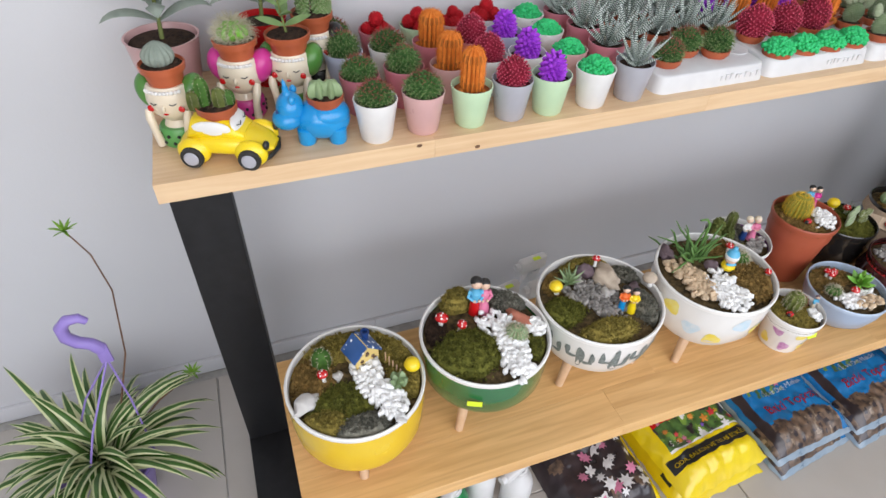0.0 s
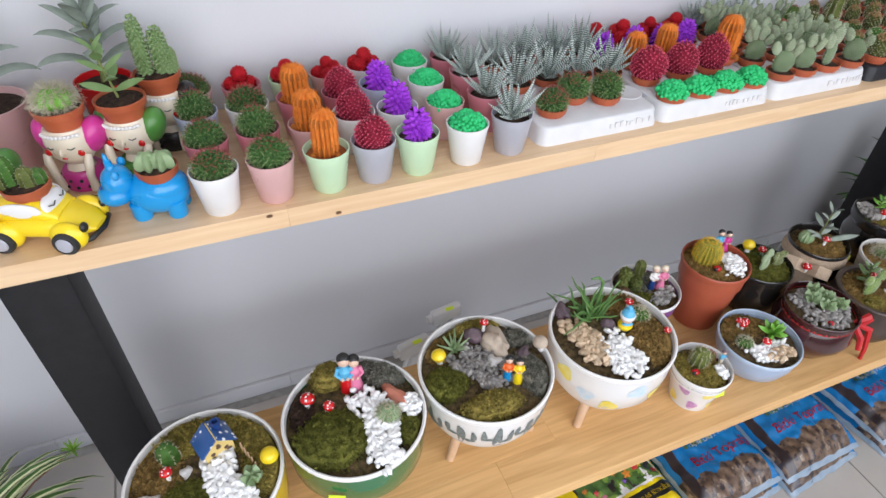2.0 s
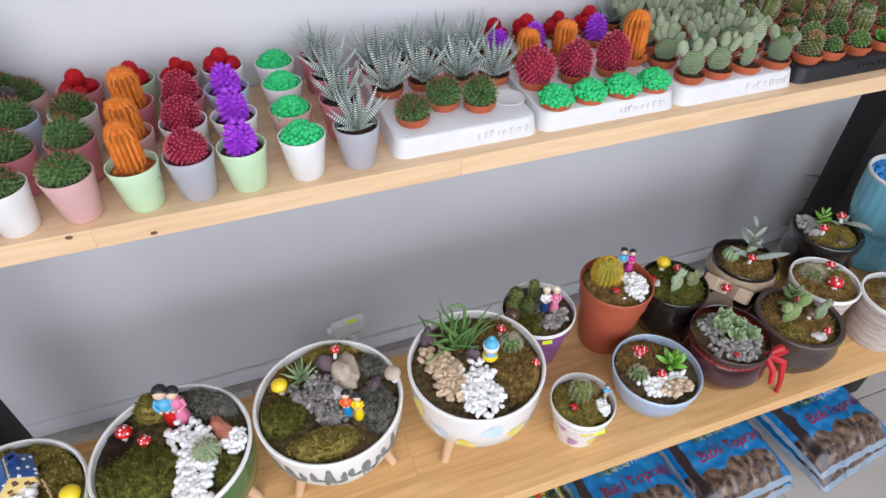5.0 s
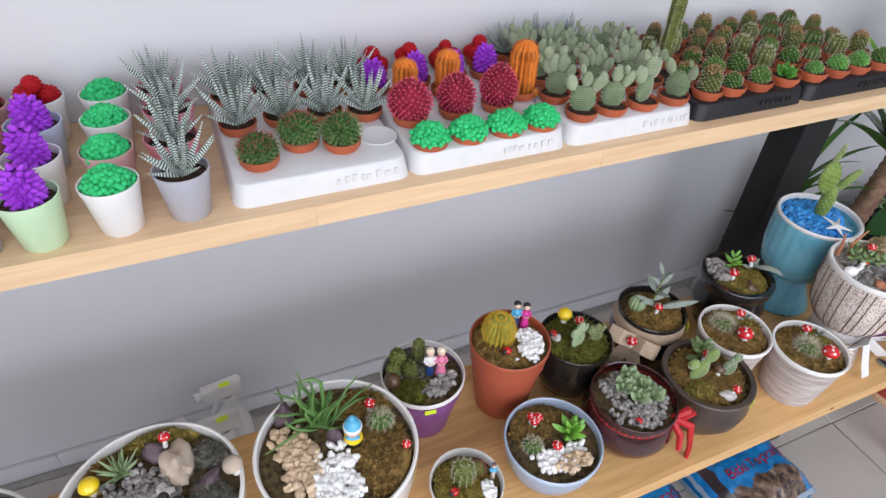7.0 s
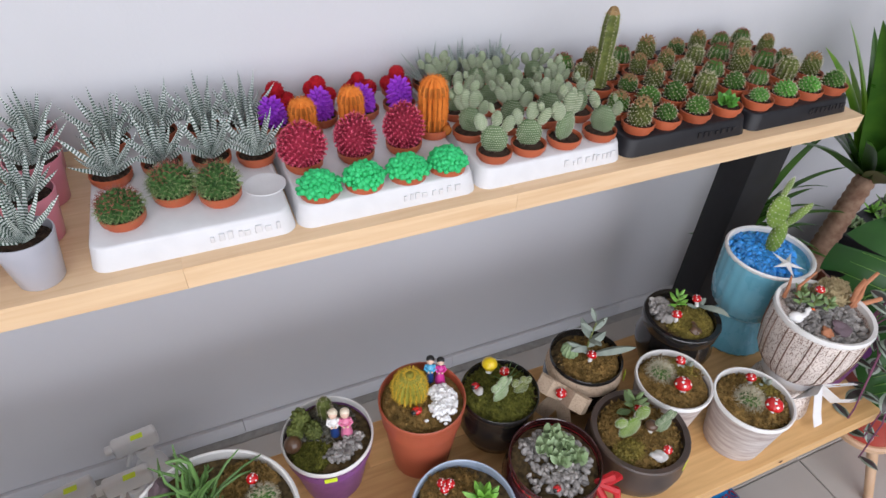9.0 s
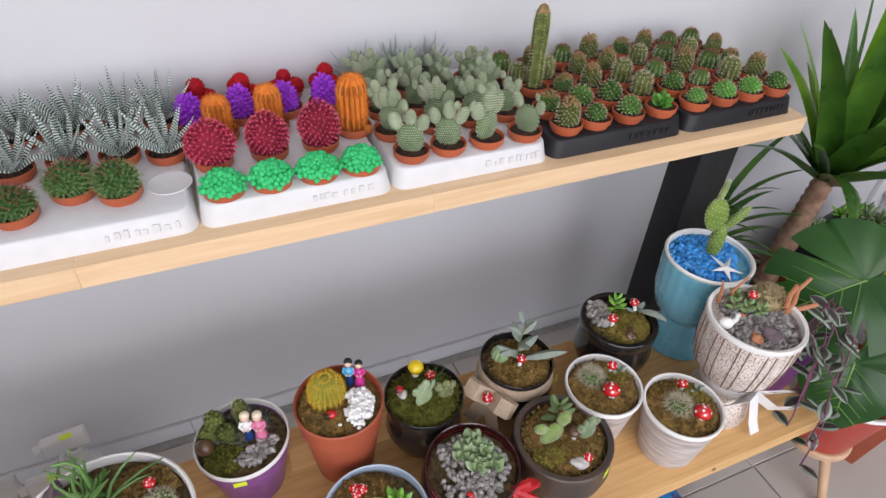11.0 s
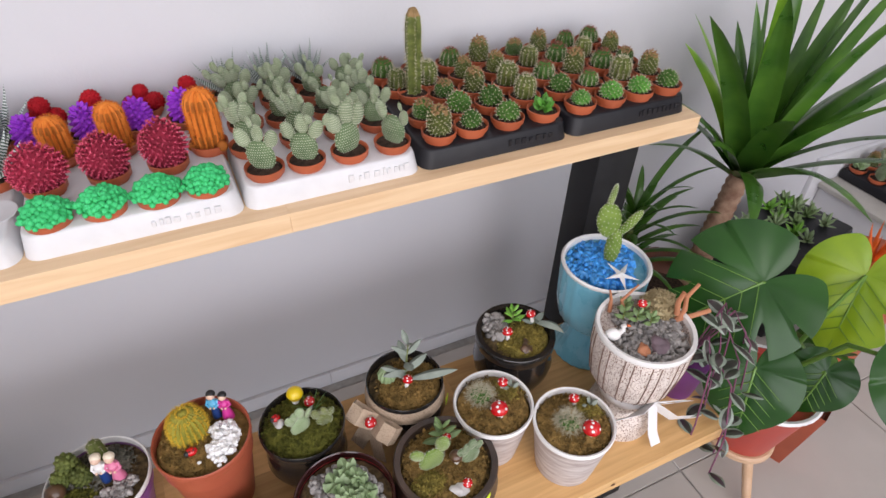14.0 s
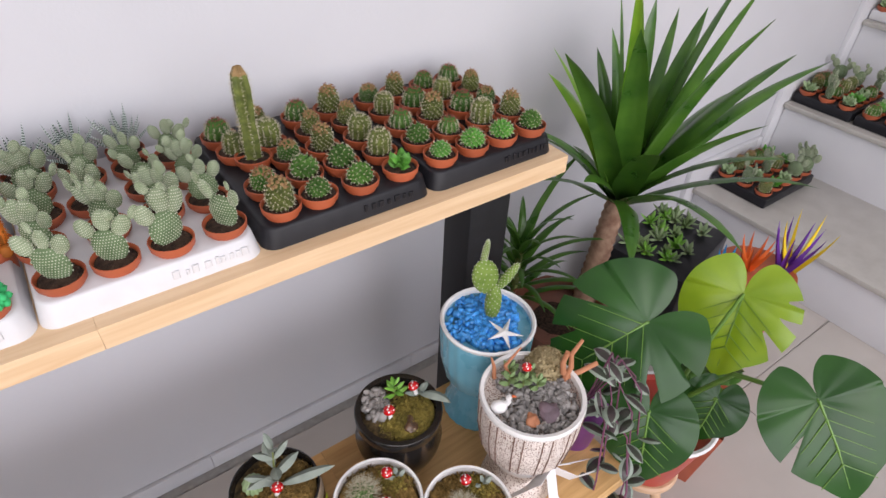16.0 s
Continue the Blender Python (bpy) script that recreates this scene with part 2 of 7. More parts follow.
MOSSG = mat("green_moss", (0.17, 0.17, 0.032), (0.075, 0.08, 0.014), 90, 0.95, 1.0, 600, rnd=0.5, island=True)
MOSSB = mat("brown_moss", (0.32, 0.20, 0.065), (0.14, 0.09, 0.028), 90, 0.95, 1.0, 500, rnd=0.5, island=True)
LICHEN = mat("grey_lichen", (0.22, 0.21, 0.17), (0.10, 0.10, 0.08), 100, 0.95, 1.0, 500, rnd=0.5, island=True)
WPEB = mat("white_pebbles", (0.88, 0.88, 0.87), (0.82, 0.82, 0.81), 40, 0.45, 0.05, rnd=0.06, island=True)
GPEB = mat("grey_gravel", (0.34, 0.32, 0.30), (0.20, 0.19, 0.18), 60, 0.7, 0.4, rnd=0.45, island=True)
BPEB = mat("beige_pebbles", (0.62, 0.48, 0.33), (0.52, 0.38, 0.25), 40, 0.6, 0.3, rnd=0.25, island=True)
BLUEP = mat("blue_gravel", (0.06, 0.36, 0.80), (0.03, 0.25, 0.66), 60, 0.4, 0.3, rnd=0.35, island=True)
ROCKW = mat("pale_rock", (0.66, 0.64, 0.61), (0.48, 0.46, 0.44), 30, 0.7, 0.6, 120)
ROCKB = mat("tan_rock", (0.62, 0.52, 0.41), (0.42, 0.34, 0.27), 25, 0.75, 0.6, 120)
ROCKR = mat("pink_rock", (0.60, 0.25, 0.17), (0.50, 0.18, 0.12), 30, 0.6, 0.5, 120)
ROCKP = mat("purple_rock", (0.20, 0.14, 0.16), (0.12, 0.09, 0.10), 30, 0.7, 0.6, 120)
WGLAZE = mat("white_glaze", (0.80, 0.79, 0.77), (0.75, 0.74, 0.72), 12, 0.22, 0.03, coat=0.3)
YGLAZE = mat("yellow_glaze", (0.83, 0.58, 0.02), (0.77, 0.50, 0.01), 14, 0.25, 0.05, coat=0.4)
GGLAZE = mat("green_glaze", (0.025, 0.17, 0.06), (0.015, 0.13, 0.045), 10, 0.16, 0.03, coat=0.5)
LEGW = mat("pale_wood_leg", (0.66, 0.45, 0.29), (0.57, 0.36, 0.21), 30, 0.5, 0.2)
RED = mat("red_paint", (0.62, 0.012, 0.015), (0.52, 0.008, 0.01), 20, 0.25, coat=0.3)
WHITE = mat("white_paint", (0.82, 0.81, 0.79), (0.76, 0.75, 0.73), 20, 0.4)
YELLOW = mat("yellow_paint", (0.88, 0.66, 0.01), (0.82, 0.58, 0.01), 12, 0.3, coat=0.3)
BLACKP = mat("black_paint", (0.012, 0.012, 0.012), (0.02, 0.02, 0.02), 20, 0.35)
STICK = mat("price_sticker", (0.72, 0.88, 0.04), (0.68, 0.84, 0.03), 20, 0.5)
BLUE = mat("blue_paint", (0.008, 0.30, 0.66), (0.006, 0.25, 0.60), 12, 0.28, coat=0.3)
SKIN = mat("doll_skin", (0.72, 0.50, 0.38), (0.68, 0.46, 0.34), 20, 0.45)
CREAM = mat("cream_glaze", (0.78, 0.69, 0.55), (0.73, 0.63, 0.48), 20, 0.3, coat=0.2)
MAGENTA = mat("magenta_paint", (0.62, 0.05, 0.30), (0.54, 0.035, 0.24), 20, 0.3)
DGREEN = mat("doll_green_paint", (0.09, 0.24, 0.05), (0.06, 0.19, 0.035), 20, 0.3)
PINKP = mat("pink_paint", (0.72, 0.22, 0.36), (0.66, 0.18, 0.31), 20, 0.35)
NAVY = mat("navy_paint", (0.02, 0.06, 0.22), (0.015, 0.045, 0.17), 20, 0.35)
CYAN = mat("light_blue_paint", (0.12, 0.46, 0.70), (0.09, 0.40, 0.63), 20, 0.35)
ORANGE = mat("orange_paint", (0.80, 0.17, 0.03), (0.72, 0.13, 0.02), 20, 0.4)
BROWN = mat("brown_glaze", (0.14, 0.075, 0.04), (0.08, 0.04, 0.02), 20, 0.3, coat=0.3)
STEM = mat("plant_stem", (0.20, 0.24, 0.08), (0.14, 0.16, 0.05), 40, 0.6)
BARK = mat("brown_bark", (0.22, 0.12, 0.07), (0.12, 0.065, 0.04), 50, 0.85, 0.8)
TWIG = mat("orange_twig", (0.50, 0.22, 0.12), (0.40, 0.16, 0.08), 40, 0.7, 0.4)
# small plants
MAMM = mat("mammillaria_skin", (0.075, 0.17, 0.045), (0.03, 0.08, 0.02), 120, 0.6, 0.6, 260, rnd=0.15)
SPR = mat("red_brown_spines", (0.36, 0.12, 0.09), (0.22, 0.065, 0.05), 60, 0.6)
SPD = mat("dull_green_spines", (0.26, 0.32, 0.14), (0.14, 0.19, 0.07), 60, 0.6)
CACT = mat("sunburnt_cactus", (0.34, 0.22, 0.10), (0.22, 0.14, 0.06), 80, 0.7, 0.5, 260)
SPW = mat("pale_spines", (0.58, 0.54, 0.40), (0.44, 0.40, 0.28), 60, 0.6)
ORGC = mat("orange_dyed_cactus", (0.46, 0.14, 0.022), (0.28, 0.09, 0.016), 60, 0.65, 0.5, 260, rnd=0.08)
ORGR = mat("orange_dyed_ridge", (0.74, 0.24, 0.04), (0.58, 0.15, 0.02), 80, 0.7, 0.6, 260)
REDC = mat("red_dyed_cactus", (0.50, 0.012, 0.02), (0.33, 0.006, 0.012), 80, 0.7, 0.8, 300, rnd=0.1)
PNKC = mat("crimson_dyed_cactus", (0.36, 0.026, 0.06), (0.20, 0.014, 0.03), 80, 0.7, 0.8, 300, rnd=0.12)
PNKS = mat("pink_dyed_spines", (0.78, 0.14, 0.22), (0.60, 0.08, 0.14), 60, 0.6)
PURC = mat("violet_dyed_cactus", (0.45, 0.08, 0.76), (0.28, 0.03, 0.52), 60, 0.6, 0.5, 260, rnd=0.08)
GRNC = mat("mint_dyed_cactus", (0.05, 0.56, 0.20), (0.025, 0.42, 0.13), 60, 0.6, 0.4, 260, rnd=0.08)
ZEBRA = band_mat("zebra_leaf", (0.055, 0.105, 0.075), (0.62, 0.66, 0.63), 1450, 0.05, 0.45)
PADM = mat("opuntia_pad", (0.15, 0.21, 0.11), (0.09, 0.14, 0.065), 60, 0.75, 0.4, 300, rnd=0.12)
PADY = mat("young_opuntia_pad", (0.26, 0.31, 0.20), (0.17, 0.22, 0.12), 60, 0.8, 0.4, 300, rnd=0.1)
TUFT = mat("cream_areole", (0.56, 0.58, 0.46), (0.46, 0.48, 0.36), 60, 0.9)
PADG = mat("green_opuntia_pad", (0.19, 0.28, 0.06), (0.12, 0.20, 0.035), 60, 0.6, 0.4, 260)
CACG = mat("green_cactus", (0.085, 0.19, 0.036), (0.036, 0.095, 0.016), 80, 0.6, 0.5, 260, rnd=0.2)
CACO = mat("olive_cactus", (0.15, 0.175, 0.045), (0.068, 0.088, 0.022), 80, 0.6, 0.5, 260, rnd=0.2)
CACB = mat("bright_cactus", (0.12, 0.36, 0.05), (0.06, 0.21, 0.025), 80, 0.5, 0.4, 260, rnd=0.15)
GOLDC = mat("golden_barrel_skin", (0.36, 0.33, 0.05), (0.25, 0.24, 0.04), 80, 0.6, 0.5, 260)
GOLDS = mat("golden_spines", (0.78, 0.52, 0.06), (0.66, 0.42, 0.04), 60, 0.6)
SUCC = mat("pale_succulent", (0.30, 0.40, 0.22), (0.22, 0.31, 0.15), 50, 0.5, 0.1, rnd=0.1)
SUCB = mat("bright_succulent", (0.22, 0.48, 0.06), (0.14, 0.36, 0.04), 50, 0.45)
KALA = mat("felted_grey_leaf", (0.30, 0.34, 0.29), (0.22, 0.26, 0.22), 40, 0.85, 0.4)
JADE = mat("jade_leaf", (0.20, 0.30, 0.12), (0.13, 0.21, 0.07), 40, 0.5, 0.1)
GRASSY = mat("thin_succulent", (0.13, 0.26, 0.07), (0.08, 0.17, 0.04), 50, 0.5)
SPG = mat("spider_leaf_green", (0.06, 0.15, 0.025), (0.04, 0.10, 0.015), 20, 0.4)
SPC = mat("spider_leaf_margin", (0.60, 0.62, 0.36), (0.50, 0.53, 0.28), 20, 0.4)
YUCA = mat("dracaena_leaf", (0.075, 0.185, 0.022), (0.030, 0.10, 0.012), 14, 0.30, 0.08, 60)
YUCB = mat("young_dracaena_leaf", (0.22, 0.40, 0.03), (0.11, 0.27, 0.02), 14, 0.32, 0.08, 60)
MONA = mat("monstera_leaf", (0.020, 0.085, 0.010), (0.009, 0.048, 0.007), 9, 0.30, 0.12, 40, spec=0.4)
MONB = mat("young_monstera_leaf", (0.27, 0.40, 0.015), (0.18, 0.31, 0.012), 10, 0.3, 0.1, 40)
MONV = mat("monstera_vein", (0.16, 0.30, 0.05), (0.10, 0.22, 0.035), 20, 0.35)
TRAD = mat("inch_plant_dark", (0.035, 0.05, 0.03), (0.06, 0.03, 0.04), 30, 0.35)
TRAS = mat("inch_plant_silver", (0.28, 0.33, 0.27), (0.20, 0.25, 0.19), 40, 0.35)
FOAM = mat("white_tray", (0.67, 0.67, 0.68), (0.62, 0.62, 0.63), 30, 0.45, 0.1, 200)
BTRAY = mat("black_tray", (0.012, 0.012, 0.015), (0.017, 0.017, 0.02), 30, 0.4, 0.1, spec=0.3)
LILAC = mat("lilac_plastic", (0.33, 0.24, 0.62), (0.29, 0.21, 0.57), 20, 0.35)

# ---------------------------------------------------------------- the room
X0, X1, Y0, TOP = -2.6, 5.6, -2.6, 3.65


def slab(name, lo, hi, material, label, category, bev=0.0):
    return solid(name, box(bmesh.new(), lo, hi, 0, bev), material, label, category, kind="structure")


slab("wall_north", (X0, WALL_Y, FLOOR - 0.1), (X1, WALL_Y + 0.2, TOP), WALLM, "plain light grey painted plaster wall behind the shelves", "wall")
slab("wall_west", (X0 - 0.2, Y0 - 0.2, FLOOR - 0.1), (X0, WALL_Y + 0.2, TOP), WALLM, "plain light grey painted side wall", "wall")
slab("wall_east", (X1, Y0 - 0.2, FLOOR - 0.1), (X1 + 0.2, WALL_Y + 0.2, TOP), WALLM, "plain light grey painted end wall", "wall")
ws = bmesh.new()
for lo, hi in (((X0, Y0 - 0.2, FLOOR - 0.1), (-1.9, Y0, TOP)), ((4.2, Y0 - 0.2, FLOOR - 0.1), (X1, Y0, TOP)), ((-1.9, Y0 - 0.2, 3.5), (4.2, Y0, TOP)), ((-1.9, Y0 - 0.2, FLOOR - 0.1), (4.2, Y0, 0.55))):
    box(ws, lo, hi)
solid("wall_south", ws, WALLM, "light grey wall with a wide shop window opening", "wall", kind="structure")
slab("ceiling", (X0, Y0, TOP), (X1, WALL_Y, TOP + 0.15), CEILM, "white painted ceiling", "ceiling")
floor = solid("floor", box(bmesh.new(), (X0, Y0, FLOOR - 0.12), (X1, WALL_Y, FLOOR - 0.004)), GROUTM, "pale grey ceramic floor tiles with thin joints", "floor", kind="structure")
tile_me = done("tile", box(bmesh.new(), (-0.2985, -0.2985, -0.012), (0.2985, 0.2985, 0), 0, 0.0015, None, 1), TILEM)
for i in range(-9, 5):
    for j in range(-6, 1):
        cx, cy = 2.93 + 0.6 * i + 0.3, -0.26 + 0.6 * j + 0.3
        if X0 < cx - 0.3 and cx + 0.3 < X1 and cy - 0.3 > Y0:
            t = part("tile", tile_me, None, floor, "", Matrix.Translation((cx, cy, FLOOR)))
            if cy + 0.3 > WALL_Y:
                t.matrix_basis = Matrix.Translation((cx, (WALL_Y + cy - 0.3) / 2, FLOOR)) @ Matrix.Diagonal((1, (WALL_Y - cy + 0.3) / 0.6, 1, 1))
sk = bmesh.new()
for i in range(9):
    a = X0 + 0.6 * i
    box(sk, (a + 0.0002, WALL_Y - 0.012, FLOOR), (min(a + 0.5998, 3.49), WALL_Y, FLOOR + 0.05), 0, 0.002)
    if a + 0.6 > 3.4:
        break
solid("baseboard", sk, WALLM, "low grey painted skirting along the wall foot", "baseboard", kind="structure")
# steps that rise along the wall past the plants
for k, (x, xe, z0, z1) in enumerate(((3.5, 3.97, FLOOR, 0.16), (3.97, 4.36, 0.16, 0.40), (4.36, 4.75, 0.40, 0.66), (4.75, 5.5, 0.66, 0.9))):
    st = thing("stair_step", "grey stone step with a white marble riser", "step", None, "steps along the wall")
    tagged(st, kind="structure")
    part("riser", box(bmesh.new(), (x, -1.3, FLOOR), (x + 0.02, WALL_Y - 0.022, z1 - 0.022), 0, 0.002), STEPM, st, "white marble riser")
    part("tread", box(bmesh.new(), (x - 0.02, -1.3, z1 - 0.02), (xe + 0.02 if k < 3 else xe, WALL_Y - 0.022, z1), 0, 0.004), TREADM, st, "grey stone tread")
    part("filler", box(bmesh.new(), (x + 0.021, -1.29, FLOOR), (xe, WALL_Y - 0.023, z1 - 0.021)), TREADM, st)
    part("skirting", box(bmesh.new(), (x - 0.06, WALL_Y - 0.02, FLOOR), (xe - 0.062, WALL_Y, z1 + 0.1), 0, 0.003), STEPM, st, "white marble stepped skirting")

# ---------------------------------------------------------------- the shelf unit
unit = thing("shelf_unit", "two-tier pine shelf on a black steel frame against the wall", "shelf")


def planks(parent, x0, x1, ys, z0, z1, seed, material):
    rg = random.Random(seed)
    for a, b in zip(ys, ys[1:]):
        x = x0
        while x < x1 - 0.01:
            e = min(x1, x + rg.uniform(0.35, 0.75))
            if x1 - e < 0.2:
                e = x1
            w, d = e - x, b - a
            part("plank", box(bmesh.new(), (-w / 2 + 0.0001, -d / 2 + 0.0001, z0 - z1), (w / 2 - 0.0001, d / 2 - 0.0001, 0), 0, 0.0003, None, 1), material, parent, "", Matrix.Translation((x + w / 2, a + d / 2, z1)))
            x = e


up = part("upper_board", box(bmesh.new(), (0.004, 0.004, 0.797), (2.296, WALL_Y - 0.006, 0.826)), PINE, unit, "thick laminated pine board")
planks(up, 0.0, 2.3, (0.0, 0.09, 0.18, 0.27, WALL_Y - 0.003), 0.795, SHELF, 3, PINE)
BACK = -0.012
lo_b = part("lower_board", box(bmesh.new(), (0.114, -0.362, 0.342), (2.196, BACK - 0.004, 0.371)), PINEO, unit, "laminated pine lower board")
planks(lo_b, 0.11, 2.2, (-0.366, -0.28, -0.19, -0.10, BACK), 0.34, LOW, 5, PINEO)
for x in (0.002, 2.142):
    part("post", box(bmesh.new(), (x, 0.075, FLOOR + 0.05), (x + 0.100, 0.158, 0.795), 0, 0.004), BLACKM, unit, "black steel upright")
    part("foot", box(bmesh.new(), (x - 0.002, -0.33 if x < 1 else -0.14, FLOOR), (x + 0.102, 0.160, FLOOR + 0.05), 0, 0.004), BLACKM, unit, "black steel floor runner")
part("front_post", box(bmesh.new(), (2.07, -0.24, FLOOR), (2.15, -0.14, 0.338), 0, 0.004), BLACKM, unit, "short black steel post below the board")
part("front_post", box(bmesh.new(), (0.13, -0.20, FLOOR), (0.22, -0.10, 0.338), 0, 0.004), BLACKM, unit, "short black steel post below the board")
for x, y, z in ((0.417, -0.001, 0.824), (0.524, -0.001, 0.803), (1.93, -0.367, 0.36)):
    part("knot", lathe(bmesh.new(), [(0, 0.0012), (0.0028, 0.001), (0.004, 0)], n=12), BARK, unit, "dark wood knot", pose(x, y, z, 90, 0, 0) @ Matrix.Diagonal((1.3, 0.8, 1, 1)))

# ---------------------------------------------------------------- small plants
def spikes(bm, p, nrm, count, length, rng, mi=0, spread=0.9, w=0.0004):
    for _ in range(count):
        d = (nrm + Vector((rng.uniform(-1, 1), rng.uniform(-1, 1), rng.uniform(-1, 1))) * spread).normalized()
        s = d.orthogonal().normalized() * w
        q = d.cross(s).normalized() * w
        tip = bm.verts.new(p + d * length * rng.uniform(0.7, 1.1))
        a, b, c = bm.verts.new(p + s), bm.verts.new(p - s * 0.5 + q), bm.verts.new(p - s * 0.5 - q)
        for f in ((a, b, tip), (b, c, tip), (c, a, tip)):
            bm.faces.new(f).material_index = mi


def dome(r, h, top=1.0, n=9):
    """A rounded profile of radius r and height h; top > 1 keeps it columnar."""
    out = []
    for i in range(n + 1):
        t = i / n
        k = max(0.0, 1 - max(0, (t - (1 - 1 / top)) * top) ** 2.2) ** 0.5 if top > 1 else max(0.0, math.sin(math.pi * (0.14 + 0.86 * t))) ** 0.75 if t < 1 else 0
        out.append((max(0, r * k * (0.86 + 0.14 * min(1, t * 4))), h * t))
    out[-1] = (0, h)
    return out


def ribbed(r, h, ribs, top, amp=0.1, n=None, rings=9):
    return lathe(bmesh.new(), dome(r, h, top, rings), n=n or ribs * 4, rib=ribs, amp=amp)


def ribbed_spines(r, h, ribs, top, rows, count, length, seed, split=2.0, spread=0.9, w=0.0004):
    bm, rng = bmesh.new(), random.Random(seed)
    prof = dome(r, h, top, 24)
    for k in range(rows):
        t = (k + 0.7) / rows
        rr, z = prof[min(24, int(t * 24))]
        if k == rows - 1:
            rr *= 0.8
        for i in range(ribs):
            a = 2 * math.pi * (i + 0.0) / ribs
            nrm = Vector((math.cos(a), math.sin(a), 1.6 * (t - 0.45))).normalized()
            spikes(bm, Vector((math.cos(a) * rr * 1.07, math.sin(a) * rr * 1.07, z)), nrm, count, length, rng, 1 if t > split else 0, spread, w)
    return bm


def dome_point(prof, t):
    """Radius, height and outward slope of a profile at the fraction t of its length."""
    k = min(len(prof) - 2, int(t * (len(prof) - 1)))
    f = t * (len(prof) - 1) - k
    (r0, z0), (r1, z1) = prof[k], prof[k + 1]
    return r0 + (r1 - r0) * f, z0 + (z1 - z0) * f, math.atan2(r0 - r1, max(1e-5, z1 - z0))


def knobs(bm, r, h, top, n, size, length, mi, rng, low=0.0, tip=None):
    """Tubercles set spirally over a dome, each a little five-sided cone that points outwards; tip colours those near the crown."""
    prof = dome(r, h, top, 24)
    area_ = [dome_point(prof, (k + 0.5) / 60)[0] + 0.12 * r for k in range(60)]
    total, acc, where = sum(area_), 0, []
    for k, a in enumerate(area_):
        acc += a / total
        where.append(acc)
    out = []
    for i in range(n):
        q = (i + 0.5) / n
        t = next(k for k, a in enumerate(where) if a >= q - 1e-9) / 60
        if t < low:
            continue
        rr, z, sl = dome_point(prof, min(0.985, t + rng.uniform(0, 0.016)))
        a = i * 2.39996
        nrm = Vector((math.cos(a) * math.cos(sl), math.sin(a) * math.cos(sl), math.sin(sl)))
        p = Vector((math.cos(a) * rr, math.sin(a) * rr, z))
        u = nrm.orthogonal().normalized()
        v = nrm.cross(u)
        g = size * rng.uniform(0.85, 1.15)
        lo_ = [bm.verts.new(p - nrm * g * 0.3 + (u * math.cos(b) + v * math.sin(b)) * g) for b in (0, 1.257, 2.513, 3.77, 5.027)]
        hi_ = [bm.verts.new(p + nrm * length * 0.6 + (u * math.cos(b) + v * math.sin(b)) * g * 0.62) for b in (0, 1.257, 2.513, 3.77, 5.027)]
        end = bm.verts.new(p + nrm * length)
        idx = tip if tip is not None and t > 0.74 + rng.uniform(-0.1, 0.1) else mi
        for k in range(5):
            j = (k + 1) % 5
            bm.faces.new((lo_[k], lo_[j], hi_[j], hi_[k])).material_index = idx
            bm.faces.new((hi_[k], hi_[j], end)).material_index = idx
        out.append((p + nrm * length, nrm, t))
    return out


def knobbed(r, h, top, n, size, length, seed, low=0.0, tip=None, inner=0.93):
    bm, rng = bmesh.new(), random.Random(seed)
    lathe(bm, [(a * inner, b * inner) for a, b in dome(r, h, top, 12)], n=28)
    return bm, knobs(bm, r, h, top, n, size, length, 0, rng, low, tip)


def knob_spines(spots, count, length, seed, split, spread=0.9, w=0.0004):
    bm, rng = bmesh.new(), random.Random(seed)
    for p, nrm, t in spots:
        spikes(bm, p - nrm * 0.0006, nrm, count, length, rng, 1 if t > split + rng.uniform(-0.1, 0.1) else 0, spread, w)
    return bm


def bead_cluster(seed):
    bm, rng = bmesh.new(), random.Random(seed)
    lathe(bm, [(0.030, 0), (0.031, 0.008), (0.024, 0.020), (0.010, 0.027), (0, 0.028)], n=24)
    for i in range(96):
        f = (i + 0.5) / 96
        a, q = i * 2.39996, math.sqrt(f)
        r0 = 0.0335 * q
        bead(bm, (r0 * math.cos(a) * rng.uniform(0.92, 1.08), r0 * math.sin(a) * rng.uniform(0.92, 1.08), 0.007 + 0.023 * (1 - q ** 2.4) + rng.uniform(-0.002, 0.003)), rng.uniform(0.0042, 0.0066), 0, 1, 0.1, rng)
    return bm


def clump(seed, n, r):
    bm, rng = bmesh.new(), random.Random(seed)
    for i in range(n):
        a = i * 2.4 + rng.random()
        k = 0.019 * (i > 0)
        c = Vector((k * math.cos(a), k * math.sin(a), 0.010 + (0.024 if i == 0 else rng.uniform(0, 0.010))))
        q = r * rng.uniform(0.75, 1.05)
        ball(bm, c, q, 0, 14, 10)
        for j in range(70):
            z = 1 - 1.7 * (j + 0.5) / 70
            b = j * 2.39996
            s = math.sqrt(1 - z * z)
            bead(bm, c + Vector((s * math.cos(b), s * math.sin(b), z)) * q, q * 0.13, 0, 1, 0.2, rng)
    return bm


def rosette(seed, n, length, width, lift0=1.35, lift1=0.35, droop=-0.25, shape="taper", thick=0.5):
    """The leaves of a rosette, each a mesh of its own."""
    rng, out = random.Random(seed), []
    for i in range(n):
        t = i / n
        out.append(leaf(bmesh.new(), (0, 0, 0.004), i * 2.399 + rng.uniform(-0.2, 0.2), length * rng.uniform(0.8, 1.1) * (0.75 + 0.35 * math.sin(3.1 * t)), width, droop, 0.5, (0, 0), 6, lift0 + (lift1 - lift0) * t, shape, 0, thick))
    return out


